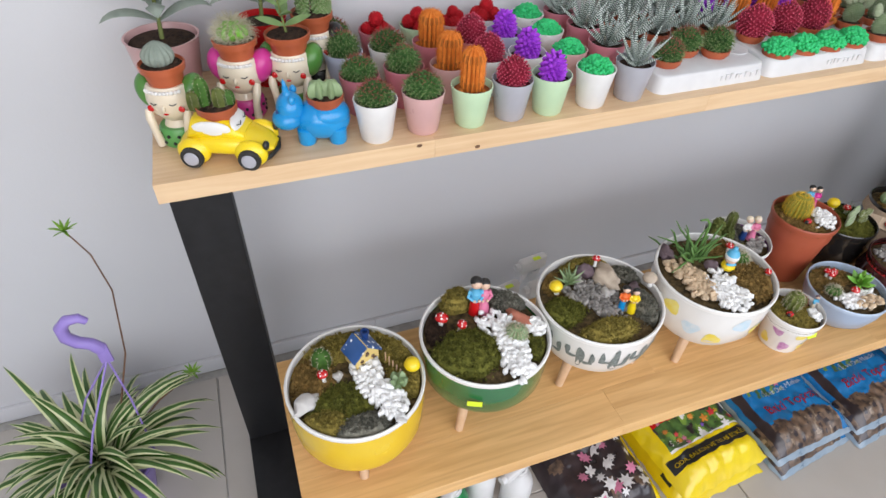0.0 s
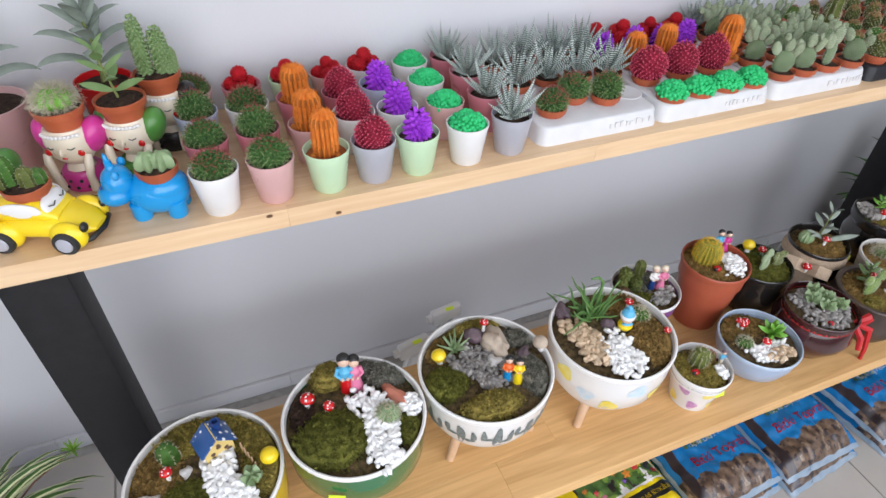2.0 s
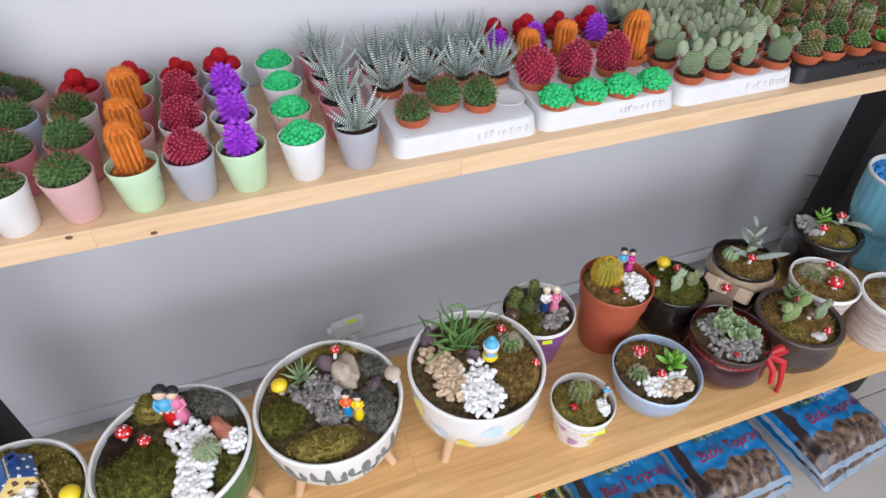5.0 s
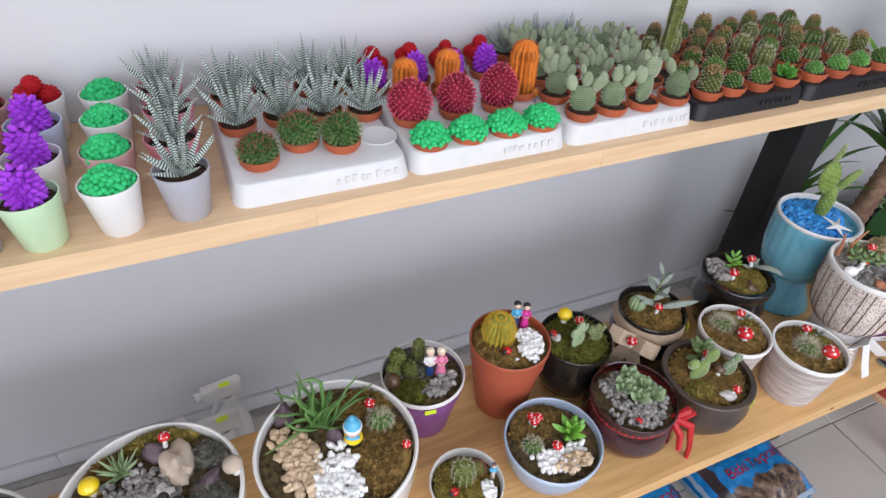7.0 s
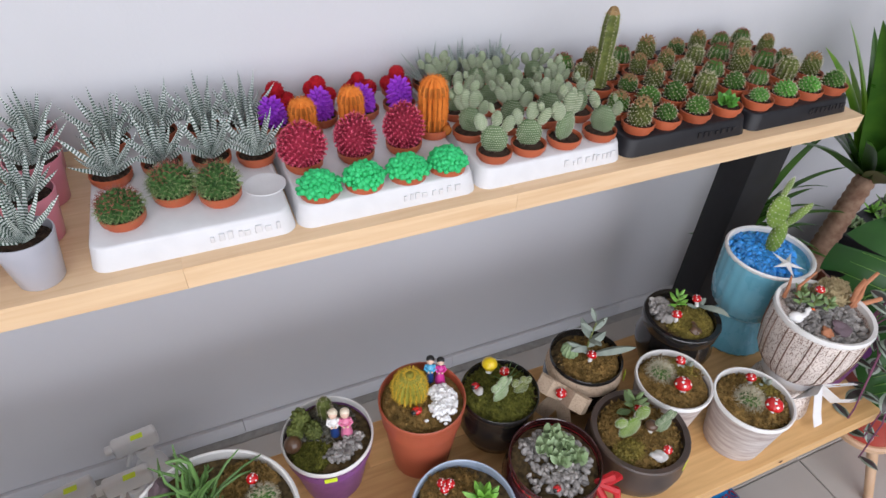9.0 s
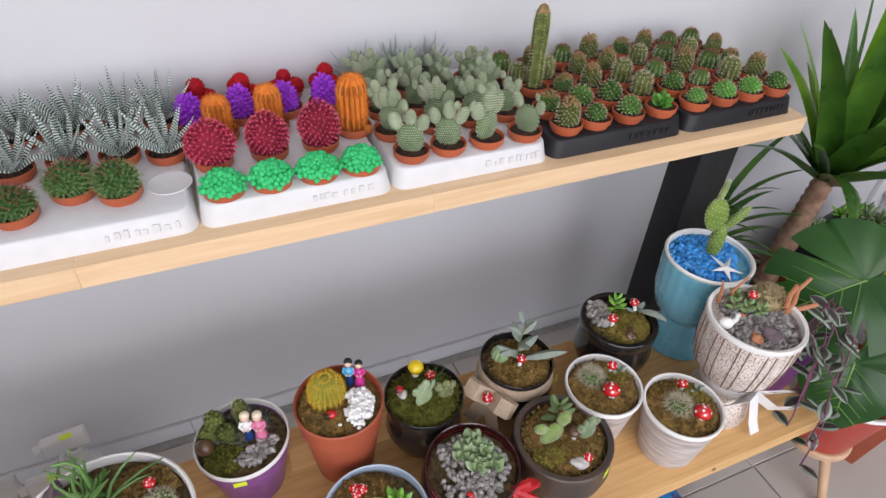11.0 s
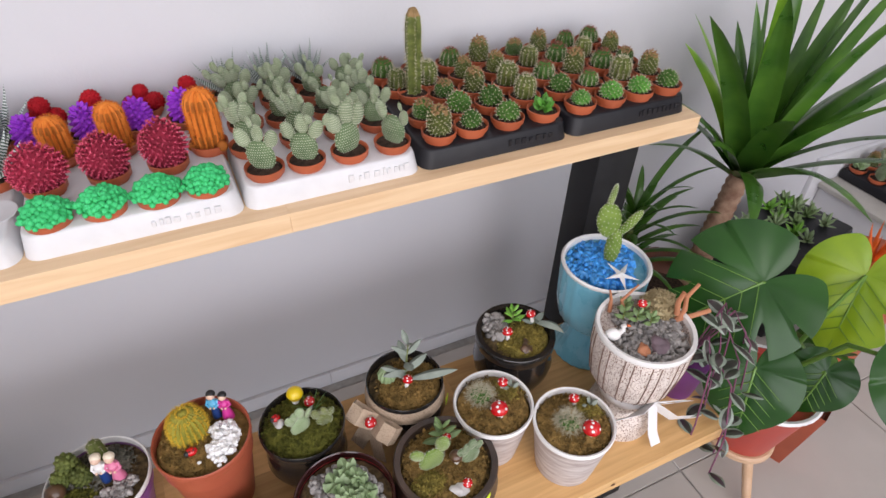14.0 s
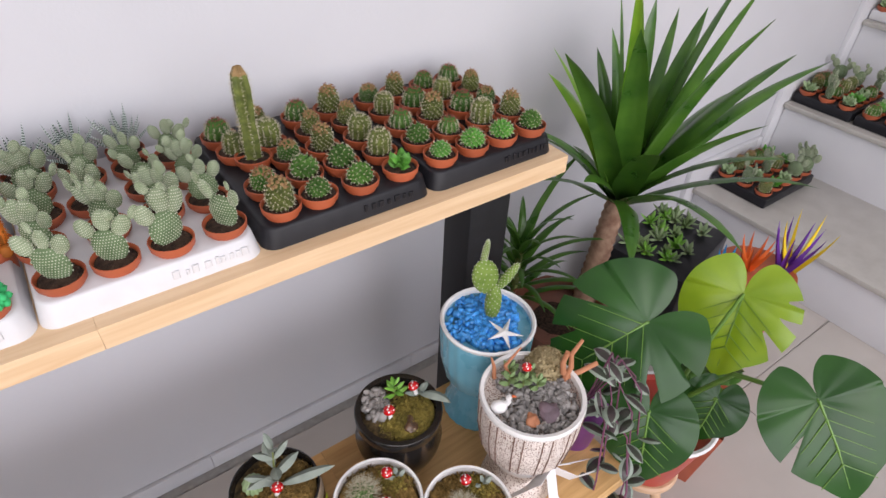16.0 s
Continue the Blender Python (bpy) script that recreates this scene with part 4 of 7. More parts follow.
def toadstool(p, r, spotted=True, h=0.012, material=None):
    root = thing("mushroom_ornament", "brown toadstool ornament with a pale stem" if material else "glossy red white-spotted toadstool ornament in a planter" if spotted else "round yellow ball ornament on a short stem", "ornament", Matrix.Translation(p) @ pose(0, 0, 0, R.uniform(-12, 12), R.uniform(-12, 12), 0), "planter ornaments")
    part("stem", lathe(bmesh.new(), [(0, -0.006), (r * 0.42, -0.006), (r * 0.33, h * 0.6), (r * 0.36, h)], n=12), WHITE, root, "white stem")
    prof = [(r * 0.3, h - r * 0.1), (r * 0.95, h - r * 0.12), (r, h + r * 0.1), (r * 0.86, h + r * 0.5), (r * 0.5, h + r * 0.8), (0, h + r * 0.9)] if spotted else [(0, h - r * 0.8), (r * 0.7, h - r * 0.6), (r, h), (r * 0.86, h + r * 0.5), (r * 0.5, h + r * 0.8), (0, h + r * 0.9)]
    cap = part("cap", lathe(bmesh.new(), prof, n=18), material or (RED if spotted else YELLOW), root)
    if spotted and not material:
        for a, e in ((0.3, 0.4), (1.6, 0.5), (2.9, 0.35), (4.2, 0.5), (5.3, 0.4), (1.0, 1.0), (3.9, 1.05), (0, 1.5)):
            part("spot", KEPT.setdefault(("spot",), done("spot", ball(bmesh.new(), (0, 0, 0), (1, 1, 0.35), 0, 8, 5), WHITE)), None, cap, "",
                 Matrix.Translation((r * 0.93 * math.cos(a) * math.cos(e), r * 0.93 * math.sin(a) * math.cos(e), h + r * 0.12 + r * 0.76 * math.sin(e))) @ Vector((0, 0, 1)).rotation_difference(Vector((math.cos(a) * math.cos(e), math.sin(a) * math.cos(e), math.sin(e)))).to_matrix().to_4x4() @ Matrix.Diagonal((r * 0.17, r * 0.17, r * 0.17, 1)))
    return root


def ladybird(p, r):
    root = thing("ladybird_ornament", "small red ladybird ornament with a black head", "ornament", Matrix.Translation(p), "planter ornaments")
    part("shell", ball(bmesh.new(), (0, 0, r * 0.6), (r, r * 0.85, r * 0.7)), RED, root)
    part("head", ball(bmesh.new(), (-r * 0.7, -r * 0.3, r * 0.7), r * 0.5), BLACKP, root, "black head")
    bm = bmesh.new()
    for a in (0.5, 2.0, 4.3, 5.6):
        ball(bm, (r * 0.55 * math.cos(a), r * 0.45 * math.sin(a), r * 1.12), r * 0.17, 0, 8, 5)
    part("wing_spots", bm, BLACKP, root)
    return root


def figurine(p, h, people, turn, label):
    """Painted toy figures: each one (dx, dy, coat, skirt, hair, gown)."""
    mats = [SKIN]
    bm = bmesh.new()

    def idx(m):
        if m not in mats:
            mats.append(m)
        return mats.index(m)
    for dx, dy, coat, skirt, hair, gown, s in people:
        k = h * s
        o = (dx, dy, -0.004)
        lathe(bm, [(0, 0), (k * (0.17 if gown else 0.12), 0), (k * (0.15 if gown else 0.115), k * 0.2), (k * 0.09, k * 0.46)], o, idx(skirt), 14)
        lathe(bm, [(k * 0.09, k * 0.44), (k * 0.12, k * 0.55), (k * 0.125, k * 0.68), (k * 0.05, k * 0.77), (0, k * 0.78)], o, idx(coat), 14)
        ball(bm, (dx, dy, k * 0.86), k * 0.115, 0, 14, 10)
        ball(bm, (dx, dy + k * 0.03, k * 0.895), (k * 0.125, k * 0.12, k * 0.105), idx(hair), 14, 10)
        for sg in (-1, 1):
            tube(bm, [(dx + sg * k * 0.11, dy, k * 0.68), (dx + sg * k * 0.16, dy - k * 0.05, k * 0.55), (dx + sg * k * 0.06, dy - k * 0.13, k * 0.5)], [k * 0.04, k * 0.037, k * 0.03], idx(coat), 8)
            ball(bm, (dx + sg * k * 0.05, dy - k * 0.14, k * 0.5), k * 0.035, 0, 8, 6)
    return solid("figurine", bm, mats, label, "figurine", pose(*p, 0, 0, turn), "planter ornaments")


def cactus_in(p, me, name, label, sc=1.0, spine=None, tilt=(0, 0), cat="cactus", turn=0):
    """A plant set straight in a planter's soil."""
    ob = new(name, me)
    ob.matrix_basis = Matrix.LocRotScale(p, Euler((radians(tilt[0]), radians(tilt[1]), turn)), (sc, sc, sc))
    tagged(ob, label, cat, "plants in the miniature gardens")
    if spine:
        part("spine_cover", spine, None, ob)
    return ob


def barrel_in(p, r, h, material, spine_mat, label, ribs=13, tp=1.0, rows=10, count=6, length=0.008, sc=1.0):
    return cactus_in(p, done("cactus", ribbed(r, h, ribs, tp, 0.09), material), "planted_cactus", label, sc, done("spine_cover", ribbed_spines(r, h, ribs, tp, rows, count, length, int(r * 9999)), [spine_mat, spine_mat], 40, False))


def opuntia_in(p, size, material, seed, label, stack=0):
    root = thing("planted_opuntia", label, "cactus", Matrix.Translation(p), "plants in the miniature gardens")
    for me in pad_meshes(seed, material, None, big=size, stack=stack):
        part("pad", me, None, root)
    return root


def rosette_in(p, n, l, w, material, seed, label, lifts=(1.3, 0.2), shape="oval", droop=-0.3):
    root = thing("planted_succulent", label, "succulent", Matrix.Translation(p), "plants in the miniature gardens")
    for bm in rosette(seed, n, l, w, lifts[0], lifts[1], droop, shape, 0.4):
        part("leaf", bm, material, root, "", None, False, 60)
    return root


def spriglet(p, h, n, l, w, material, seed, label, lean=(0, 0)):
    """A stem with opposite oval leaves."""
    rng = random.Random(seed)
    root = thing("planted_succulent", label, "succulent", Matrix.Translation(p), "plants in the miniature gardens")
    part("stem", tube(bmesh.new(), [(0, 0, -0.005), (lean[0] * 0.5, lean[1] * 0.5, h * 0.5), (lean[0], lean[1], h)], [0.0022, 0.0018, 0.001], 0, 6), STEM, root)
    for i in range(n):
        t = (i + 1) / n
        for s in (0, math.pi):
            part("leaf", leaf(bmesh.new(), (lean[0] * t, lean[1] * t, h * t), i * 1.57 + s + rng.uniform(-0.3, 0.3), l * (1.1 - 0.5 * t), w * (1.1 - 0.5 * t), 0.5, 0.25, (0, 0), 6, 0.3 + 0.7 * t, "oval", 0, 0.2), material, root, "", None, False, 60)
    return root


def bowl(x, y, zr, r, prof, glaze, rimm, label, legs, legang=0.0, name="planter_bowl", soil=None, cat="planter", inner=0.962):
    """A planter: prof gives (radius as a share of r, height as a share of the body) from the foot up to the rim."""
    zb = LOW + (legs or 0)
    h = zr - zb
    root = thing(name, label, cat, Matrix.Translation((x, y, LOW)), "planters on the lower board")
    pr = [(0, legs)] + [(a * r, legs + b * h) for a, b in prof] + [(inner * r, legs + h - 0.002), (inner * 0.985 * r, legs + h * 0.75)]
    part("body", lathe(bmesh.new(), pr, n=56), glaze, root)
    rm = bmesh.new()
    lathe(rm, [(r * 1.002, legs + h - 0.006), (r * 1.008, legs + h), (r * 0.985, legs + h + 0.0025), (inner * r, legs + h + 0.001), (inner * 0.985 * r, legs + h - 0.010)], n=56)
    part("rim", rm, rimm, root)
    so = bmesh.new()
    lathe(so, [(inner * r, h + legs - 0.016), (inner * 0.7 * r, h + legs - 0.009), (inner * 0.3 * r, h + legs - 0.006), (0, h + legs - 0.005)], n=30)
    for q in so.verts:
        q.co.z += 0.004 * noise.noise(q.co * 60)
    part("soil", so, soil or LITTER, root)
    if legs:
        for k in range(3):
            a = legang + k * 2.094
            c, s = math.cos(a), math.sin(a)
            part("leg", tube(bmesh.new(), [(c * r * 0.56, s * r * 0.56, legs + 0.012), (c * r * 0.82, s * r * 0.82, 0.0)], [0.0115, 0.008], 0, 14), LEGW, root, "pale turned wood leg")
    root["top"] = zr - LOW - 0.010
    root["reach"] = r * inner * 0.96
    return root


STRAIGHT = ((0.80, 0.0), (0.90, 0.05), (0.965, 0.22), (0.99, 0.6), (1.0, 1.0))
TAPER = ((0.66, 0.0), (0.69, 0.01), (0.84, 0.5), (0.96, 0.93), (1.0, 0.94), (1.0, 1.0))
BELLY = ((0.60, 0.0), (0.72, 0.06), (1.02, 0.38), (1.08, 0.55), (0.98, 0.80), (0.92, 0.86), (0.98, 0.92), (1.0, 1.0))
ROUNDB = ((0.45, 0.0), (0.56, 0.04), (0.82, 0.3), (0.95, 0.65), (1.0, 1.0))


def sticker(x, y, z, ang, w=0.024, h=0.013, tilt=0.0):
    return solid("price_sticker", box(bmesh.new(), (-w / 2, -0.0006, -h / 2), (w / 2, 0.0006, h / 2), 0, 0.0003, None, 1), STICK, "small blank fluorescent yellow price sticker on a planter", "sticker", pose(x, y, z, tilt, 0, ang), "price stickers")


def patches(root, r, h0, h1, specs, rf):
    """Painted marks that follow a round body: (angle, height share, width, height, material, kind)."""
    for ang, fz, w, hh, material, nm in specs:
        bm = bmesh.new()
        n = 16
        ctr = None
        z = h0 + (h1 - h0) * fz
        ring = []
        for i in range(n):
            a = 2 * math.pi * i / n
            k = 1 + 0.16 * math.sin(3 * a + ang * 5)
            th = ang + math.cos(a) * w * k / 2 / r
            zz = z + math.sin(a) * hh * k / 2
            rr = rf((zz - h0) / (h1 - h0)) * r + 0.0007
            ring.append(bm.verts.new((rr * math.cos(th), rr * math.sin(th), zz)))
        rr = rf(fz) * r + 0.0012
        ctr = bm.verts.new((rr * math.cos(ang), rr * math.sin(ang), z))
        for i in range(n):
            bm.faces.new((ring[i], ring[(i + 1) % n], ctr))
        part(nm, bm, material, root)


def prof_f(prof):
    def f(t):
        t = max(0, min(1, t))
        for (a, b), (c, d) in zip(prof, prof[1:]):
            if t <= d:
                return a + (c - a) * (t - b) / max(1e-6, d - b)
        return 1.0
    return f


# yellow bowl with the little house
c, r = (0.236, -0.213, 0.53), 0.117
b = bowl(c[0], c[1], c[2], r, STRAIGHT, YGLAZE, WHITE, "round yellow glazed planter bowl with a miniature garden", 0.035, -1.75)
tp = b["top"]


def loc(u, v, z=0.0):
    q = turned((0, 0, tp), r, u, v, z)
    return q


def wld(u, v, z=0.0):
    return turned((c[0], c[1], c[2] - 0.010), r, u, v, z)


for k, (u, v, a, bb, h, m) in enumerate(((-0.5, 0.55, 0.045, 0.035, 0.014, MOSS), (0.5, 0.6, 0.04, 0.03, 0.012, MOSS), (-0.62, 0.0, 0.035, 0.04, 0.012, MOSSB), (-0.1, -0.4, 0.05, 0.04, 0.014, MOSSG), (0.72, 0.1, 0.03, 0.04, 0.010, MOSS), (-0.3, -0.72, 0.04, 0.024, 0.014, MOSS), (0.2, -0.75, 0.04, 0.022, 0.016, LICHEN), (0.0, 0.8, 0.05, 0.02, 0.012, MOSS))):
    moss_patch(b, "moss", loc(u, v), a, bb, h, m, k + 1)
pebble_run(b, [loc(0.1, 0.22), loc(0.25, -0.1), loc(0.5, -0.35), loc(0.68, -0.5)], 0.022, 150, 0.0062, WPEB, 3, 0.010, "white pebble path")
hs = thing("miniature_house", "tiny cream ceramic house with a blue spotted roof", "ornament", pose(*wld(0.05, 0.38, -0.004), 0, 0, 20) @ Matrix.Scale(1.2, 4), "planter ornaments")
bm = bmesh.new()
box(bm, (-0.019, -0.015, 0), (0.019, 0.015, 0.034))
for f in list(bm.faces):
    if f.normal.z > 0.9:
        ex = bmesh.ops.extrude_face_region(bm, geom=[f])
        for q in [g for g in ex["geom"] if isinstance(g, bmesh.types.BMVert)]:
            q.co.z += 0.016
            q.co.x *= 0.05
part("house_wall", bm, mat("house_cream", (0.78, 0.62, 0.25), (0.70, 0.52, 0.18), 30, 0.4), hs, "warm cream wall")
for nm, x, z, q in (("window", -0.009, 0.024, 0.0032), ("window", 0.009, 0.024, 0.0032), ("door", 0.0, 0.009, 0.0055), ("window", 0.0, 0.036, 0.0026)):
    part(nm, lathe(bmesh.new(), [(q, 0), (q * 0.8, 0.0008), (q * 0.55, 0.0003), (0, 0.0003)], n=16), BROWN, hs, "brown painted round %s" % nm, pose(x, -0.0152, z, 90, 0, 0))
ROOFM = dot_mat("blue_spotted_roof", (0.03, 0.10, 0.30), (0.75, 0.78, 0.8), 110, 0.26, 0.35, 0.2)
for s in (-1, 1):
    part("roof_slope", box(bmesh.new(), (-0.0015, -0.018, 0), (0.0015, 0.018, 0.031), 0, 0.001), ROOFM, hs, "blue roof with white spots", pose(s * 0.0235, 0, 0.029, 0, -s * 46, 0))
part("chimney", lathe(bmesh.new(), [(0, 0), (0.005, 0), (0.005, 0.014), (0.0065, 0.015), (0.0065, 0.018), (0.004, 0.018), (0.004, 0.012), (0, 0.012)], n=14), NAVY, hs, "", Matrix.Translation((0.010, 0.004, 0.040)))
part("door", lathe(bmesh.new(), [(0, 0.0008), (0.006, 0.0006), (0.0065, 0)], n=18), BROWN, hs, "round brown door", pose(0.002, -0.0152, 0.009, 90, 0, 0))
for x, z in ((-0.010, 0.016), (0.012, 0.018), (0.0, 0.032)):
    part("window", lathe(bmesh.new(), [(0, 0.0008), (0.003, 0.0006), (0.0034, 0)], n=14), BROWN, hs, "", pose(x, -0.0152, z, 90, 0, 0))
fn = thing("miniature_fence", "row of tiny bare wooden fence sticks", "ornament", Matrix.Translation(wld(0.40, 0.36)), "planter ornaments")
for k in range(5):
    part("picket", tube(bmesh.new(), [(0.004 * k, -0.009 * k, -0.004), (0.004 * k, -0.009 * k, 0.028 - 0.002 * k)], 0.0014, 0, 6), LEGW, fn)
barrel_in(wld(-0.52, 0.22), 0.015, 0.050, CACG, SPW, "short green ribbed cactus with pale edges", 6, 1.8, 9, 4, 0.005)
toadstool(wld(-0.44, -0.06, 0.012), 0.0095)
toadstool(wld(0.80, 0.22, 0.008), 0.0145, False)
rock(wld(-0.26, 0.04), (0.014, 0.010, 0.010), ROCKW, 2, "small pale stone lying in the moss")
rock(wld(-0.62, -0.46), (0.030, 0.022, 0.018), ROCKW, 5, "white rough stone lying in the moss")
rosette_in(wld(0.62, -0.05, 0.004), 9, 0.024, 0.017, SUCC, 5, "pale grey-green angular succulent")

# green bowl with the couple
c, r = (0.475, -0.203, 0.55), 0.117
b = bowl(c[0], c[1], c[2], r, STRAIGHT, GGLAZE, WHITE, "dark green glazed planter bowl on three wooden legs", 0.078, -2.35)
tp = b["top"]
for k, (u, v, a, bb, h, m) in enumerate(((-0.25, -0.38, 0.058, 0.045, 0.024, MOSSG), (0.80, -0.22, 0.020, 0.026, 0.012, MOSSG), (-0.45, 0.60, 0.028, 0.024, 0.036, MOSS), (0.42, 0.72, 0.042, 0.026, 0.022, LICHEN), (-0.78, 0.1, 0.018, 0.04, 0.008, SOIL), (0.05, 0.78, 0.03, 0.016, 0.016, LICHEN))):
    moss_patch(b, "moss", loc(u, v), a, bb, h, m, k + 21, 420 if k == 0 else 220)
pebble_run(b, [loc(0.05, 0.25), loc(0.35, 0.0), loc(0.42, -0.3), loc(0.48, -0.72)], 0.024, 190, 0.0062, WPEB, 5, 0.010, "white pebble path")
pebble_run(b, [loc(0.75, 0.18), loc(0.82, 0.1)], 0.014, 30, 0.0062, WPEB, 6, 0.008)
figurine(wld(-0.10, 0.46, 0.0), 0.090, ((-0.007, 0, CYAN, RED, BLACKP, False, 1.0), (0.009, 0.001, PINKP, PINKP, BLACKP, True, 0.92)), -10, "painted figurine of a hugging couple")
toadstool(wld(-0.68, 0.14, 0.008), 0.0125)
toadstool(wld(-0.38, 0.06, 0.008), 0.0095)
rock(wld(0.53, 0.33), (0.038, 0.016, 0.014), ROCKR, 3, "long pinkish red stone in the planter")
barrel_in(wld(0.47, -0.04, 0.002), 0.019, 0.032, SUCC, SPW, "round pale spiny cactus among white pebbles", 16, 1.0, 10, 7, 0.005)
sticker(0.415, -0.309, 0.505, -24, 0.026, 0.012, -4)

# white bowl with drawn cacti
c, r = (0.717, -0.192, 0.55), 0.120
b = bowl(c[0], c[1], c[2], r, ((0.74, 0.0), (0.82, 0.03), (0.93, 0.3), (0.98, 0.65), (1.0, 1.0)), WGLAZE, WHITE, "white glazed planter bowl with drawn cacti on wooden legs", 0.070, -2.6)
tp = b["top"]
DRAWN = mat("drawn_cactus", (0.09, 0.12, 0.12), (0.24, 0.27, 0.26), 220, 0.5)
BODY3 = prof_f(((0.74, 0.0), (0.82, 0.03), (0.93, 0.3), (0.98, 0.65), (1.0, 1.0)))
for a0, sc in ((-2.35, 1.0), (-1.80, 1.1), (-1.30, 1.0), (-0.8, 1.1), (-2.9, 0.9)):
    patches(b, r, 0.070, 0.175, ((a0, 0.52, 0.016 * sc, 0.062 * sc, DRAWN, "drawn_stem"), (a0 - 0.14, 0.50, 0.022 * sc, 0.009, DRAWN, "drawn_arm"), (a0 - 0.21, 0.62, 0.011, 0.030 * sc, DRAWN, "drawn_arm"), (a0 + 0.13, 0.40, 0.020 * sc, 0.009, DRAWN, "drawn_arm"), (a0 + 0.19, 0.55, 0.011, 0.034 * sc, DRAWN, "drawn_arm")), BODY3)
for k, (u, v, a, bb, h, m) in enumerate(((-0.60, -0.30, 0.038, 0.030, 0.016, MOSSG), (0.05, -0.66, 0.050, 0.024, 0.024, MOSS), (0.66, -0.08, 0.026, 0.044, 0.016, LICHEN), (-0.1, 0.82, 0.05, 0.014, 0.014, MOSS), (0.55, 0.6, 0.04, 0.022, 0.012, LICHEN), (-0.75, 0.35, 0.02, 0.03, 0.008, MOSSB))):
    moss_patch(b, "moss", loc(u, v), a, bb, h, m, k + 41, 260)
pebble_run(b, [loc(-0.3, 0.2), loc(0.0, 0.0), loc(0.2, -0.25)], 0.032, 190, 0.0052, GPEB, 8, 0.006, "grey gravel")
toadstool(wld(-0.68, 0.12, 0.006), 0.0135, False)
rosette_in(wld(-0.45, 0.34, 0.0), 22, 0.038, 0.009, SUCC, 9, "spiky pale green rosette succulent", (1.5, 0.3), "taper", 0.0)
rock(wld(0.18, 0.42), (0.044, 0.030, 0.026), ROCKB, 7, "tan rough stone in the planter")
rock(wld(-0.15, 0.6), (0.024, 0.018, 0.018), ROCKP, 8, "purple grey stone in the planter")
rock(wld(0.12, 0.08), (0.018, 0.015, 0.016), ROCKW, 9, "pale angular stone in the planter")
rock(wld(0.58, 0.20), (0.028, 0.018, 0.014), ROCKP, 10, "purple grey stone beside the gravel")
toadstool(wld(0.0, 0.62, 0.026), 0.0085)
figurine(wld(0.36, -0.2, 0.006), 0.058, ((-0.008, 0, ORANGE, BLUE, BLACKP, False, 1.0), (0.010, -0.003, YELLOW, YELLOW, BLACKP, True, 0.95)), -20, "painted figurine of a seated couple in bright clothes")
toadstool(wld(0.86, 0.34, 0.012), 0.014, True, 0.012, ROCKB)
sticker(0.627, -0.262, 0.532, -52, 0.022, 0.012)

# white bowl with yellow and blue blots
c, r = (0.968, -0.210, 0.56), 0.117
b = bowl(c[0], c[1], c[2], r, ((0.66, 0.0), (0.76, 0.03), (0.92, 0.28), (0.98, 0.6), (1.0, 1.0)), WGLAZE, WHITE, "white planter bowl with yellow and pale blue blots", 0.060, -2.5)
tp = b["top"]
YBLOT = mat("yellow_blot", (0.80, 0.62, 0.06), (0.82, 0.72, 0.25), 60, 0.35)
BBLOT = mat("pale_blue_blot", (0.50, 0.66, 0.76), (0.68, 0.74, 0.78), 60, 0.35)
BODY4 = prof_f(((0.66, 0.0), (0.76, 0.03), (0.92, 0.28), (0.98, 0.6), (1.0, 1.0)))
for k in range(9):
    patches(b, r, 0.060, 0.185, ((-3.3 + k * 0.40, (0.35, 0.72, 0.5)[k % 3], 0.036, 0.034, YBLOT if k % 2 else BBLOT, "painted_blot"),), BODY4)
moss_patch(b, "moss", loc(0.55, -0.1), 0.045, 0.055, 0.012, MOSSB, 61, 420, "brown moss")
moss_patch(b, "moss", loc(0.3, 0.65), 0.045, 0.026, 0.012, MOSSB, 62, 260, "brown moss")
pebble_run(b, [loc(-0.62, 0.1), loc(-0.42, -0.2), loc(-0.3, -0.45)], 0.024, 130, 0.0068, BPEB, 9, 0.006, "beige pebbles")
pebble_run(b, [loc(-0.02, -0.2), loc(0.05, -0.5), loc(0.1, -0.66)], 0.028, 170, 0.0058, WPEB, 10, 0.008, "white pebbles")
rock(wld(-0.72, 0.45), (0.024, 0.018, 0.016), ROCKP, 11, "purple grey stone by the rim")
rock(wld(-0.02, 0.14), (0.018, 0.014, 0.016), ROCKP, 12, "dark stone beside the pebbles")
rg = random.Random(4)
trail = thing("planted_succulent", "trailing green finger-like succulent in a bowl", "succulent", Matrix.Translation(wld(-0.32, 0.34)), "plants in the miniature gardens")
for k in range(38):
    a = rg.uniform(0, 6.28)
    l, lf = rg.uniform(0.05, 0.10), rg.uniform(0.3, 1.4)
    p0 = Vector((rg.uniform(-0.018, 0.018), rg.uniform(-0.012, 0.012), 0))
    d = Vector((math.cos(a) * math.cos(lf), math.sin(a) * math.cos(lf), math.sin(lf)))
    pts = [p0 + d * l * t + Vector((0.006 * math.sin(5 * t + k), 0.006 * math.cos(4 * t + k), -0.03 * t * t * math.cos(lf))) for t in (0, 0.25, 0.5, 0.75, 1)]
    part("stem", tube(bmesh.new(), pts, [0.0018, 0.0025, 0.0022, 0.002, 0.0008], 0, 6), GRASSY, trail)
tall = bmesh.new()
tube(tall, [(0, 0, 0), (0.004, 0, 0.05), (0.004, 0, 0.09), (-0.006, 0.002, 0.102), (-0.022, 0.002, 0.104)], [0.003, 0.003, 0.0028, 0.0026, 0.002], 0, 8)
cactus_in(wld(-0.22, 0.40), done("stem", tall, GRASSY), "planted_succulent", "tall bent green succulent shoot", cat="succulent")
dl = bmesh.new()
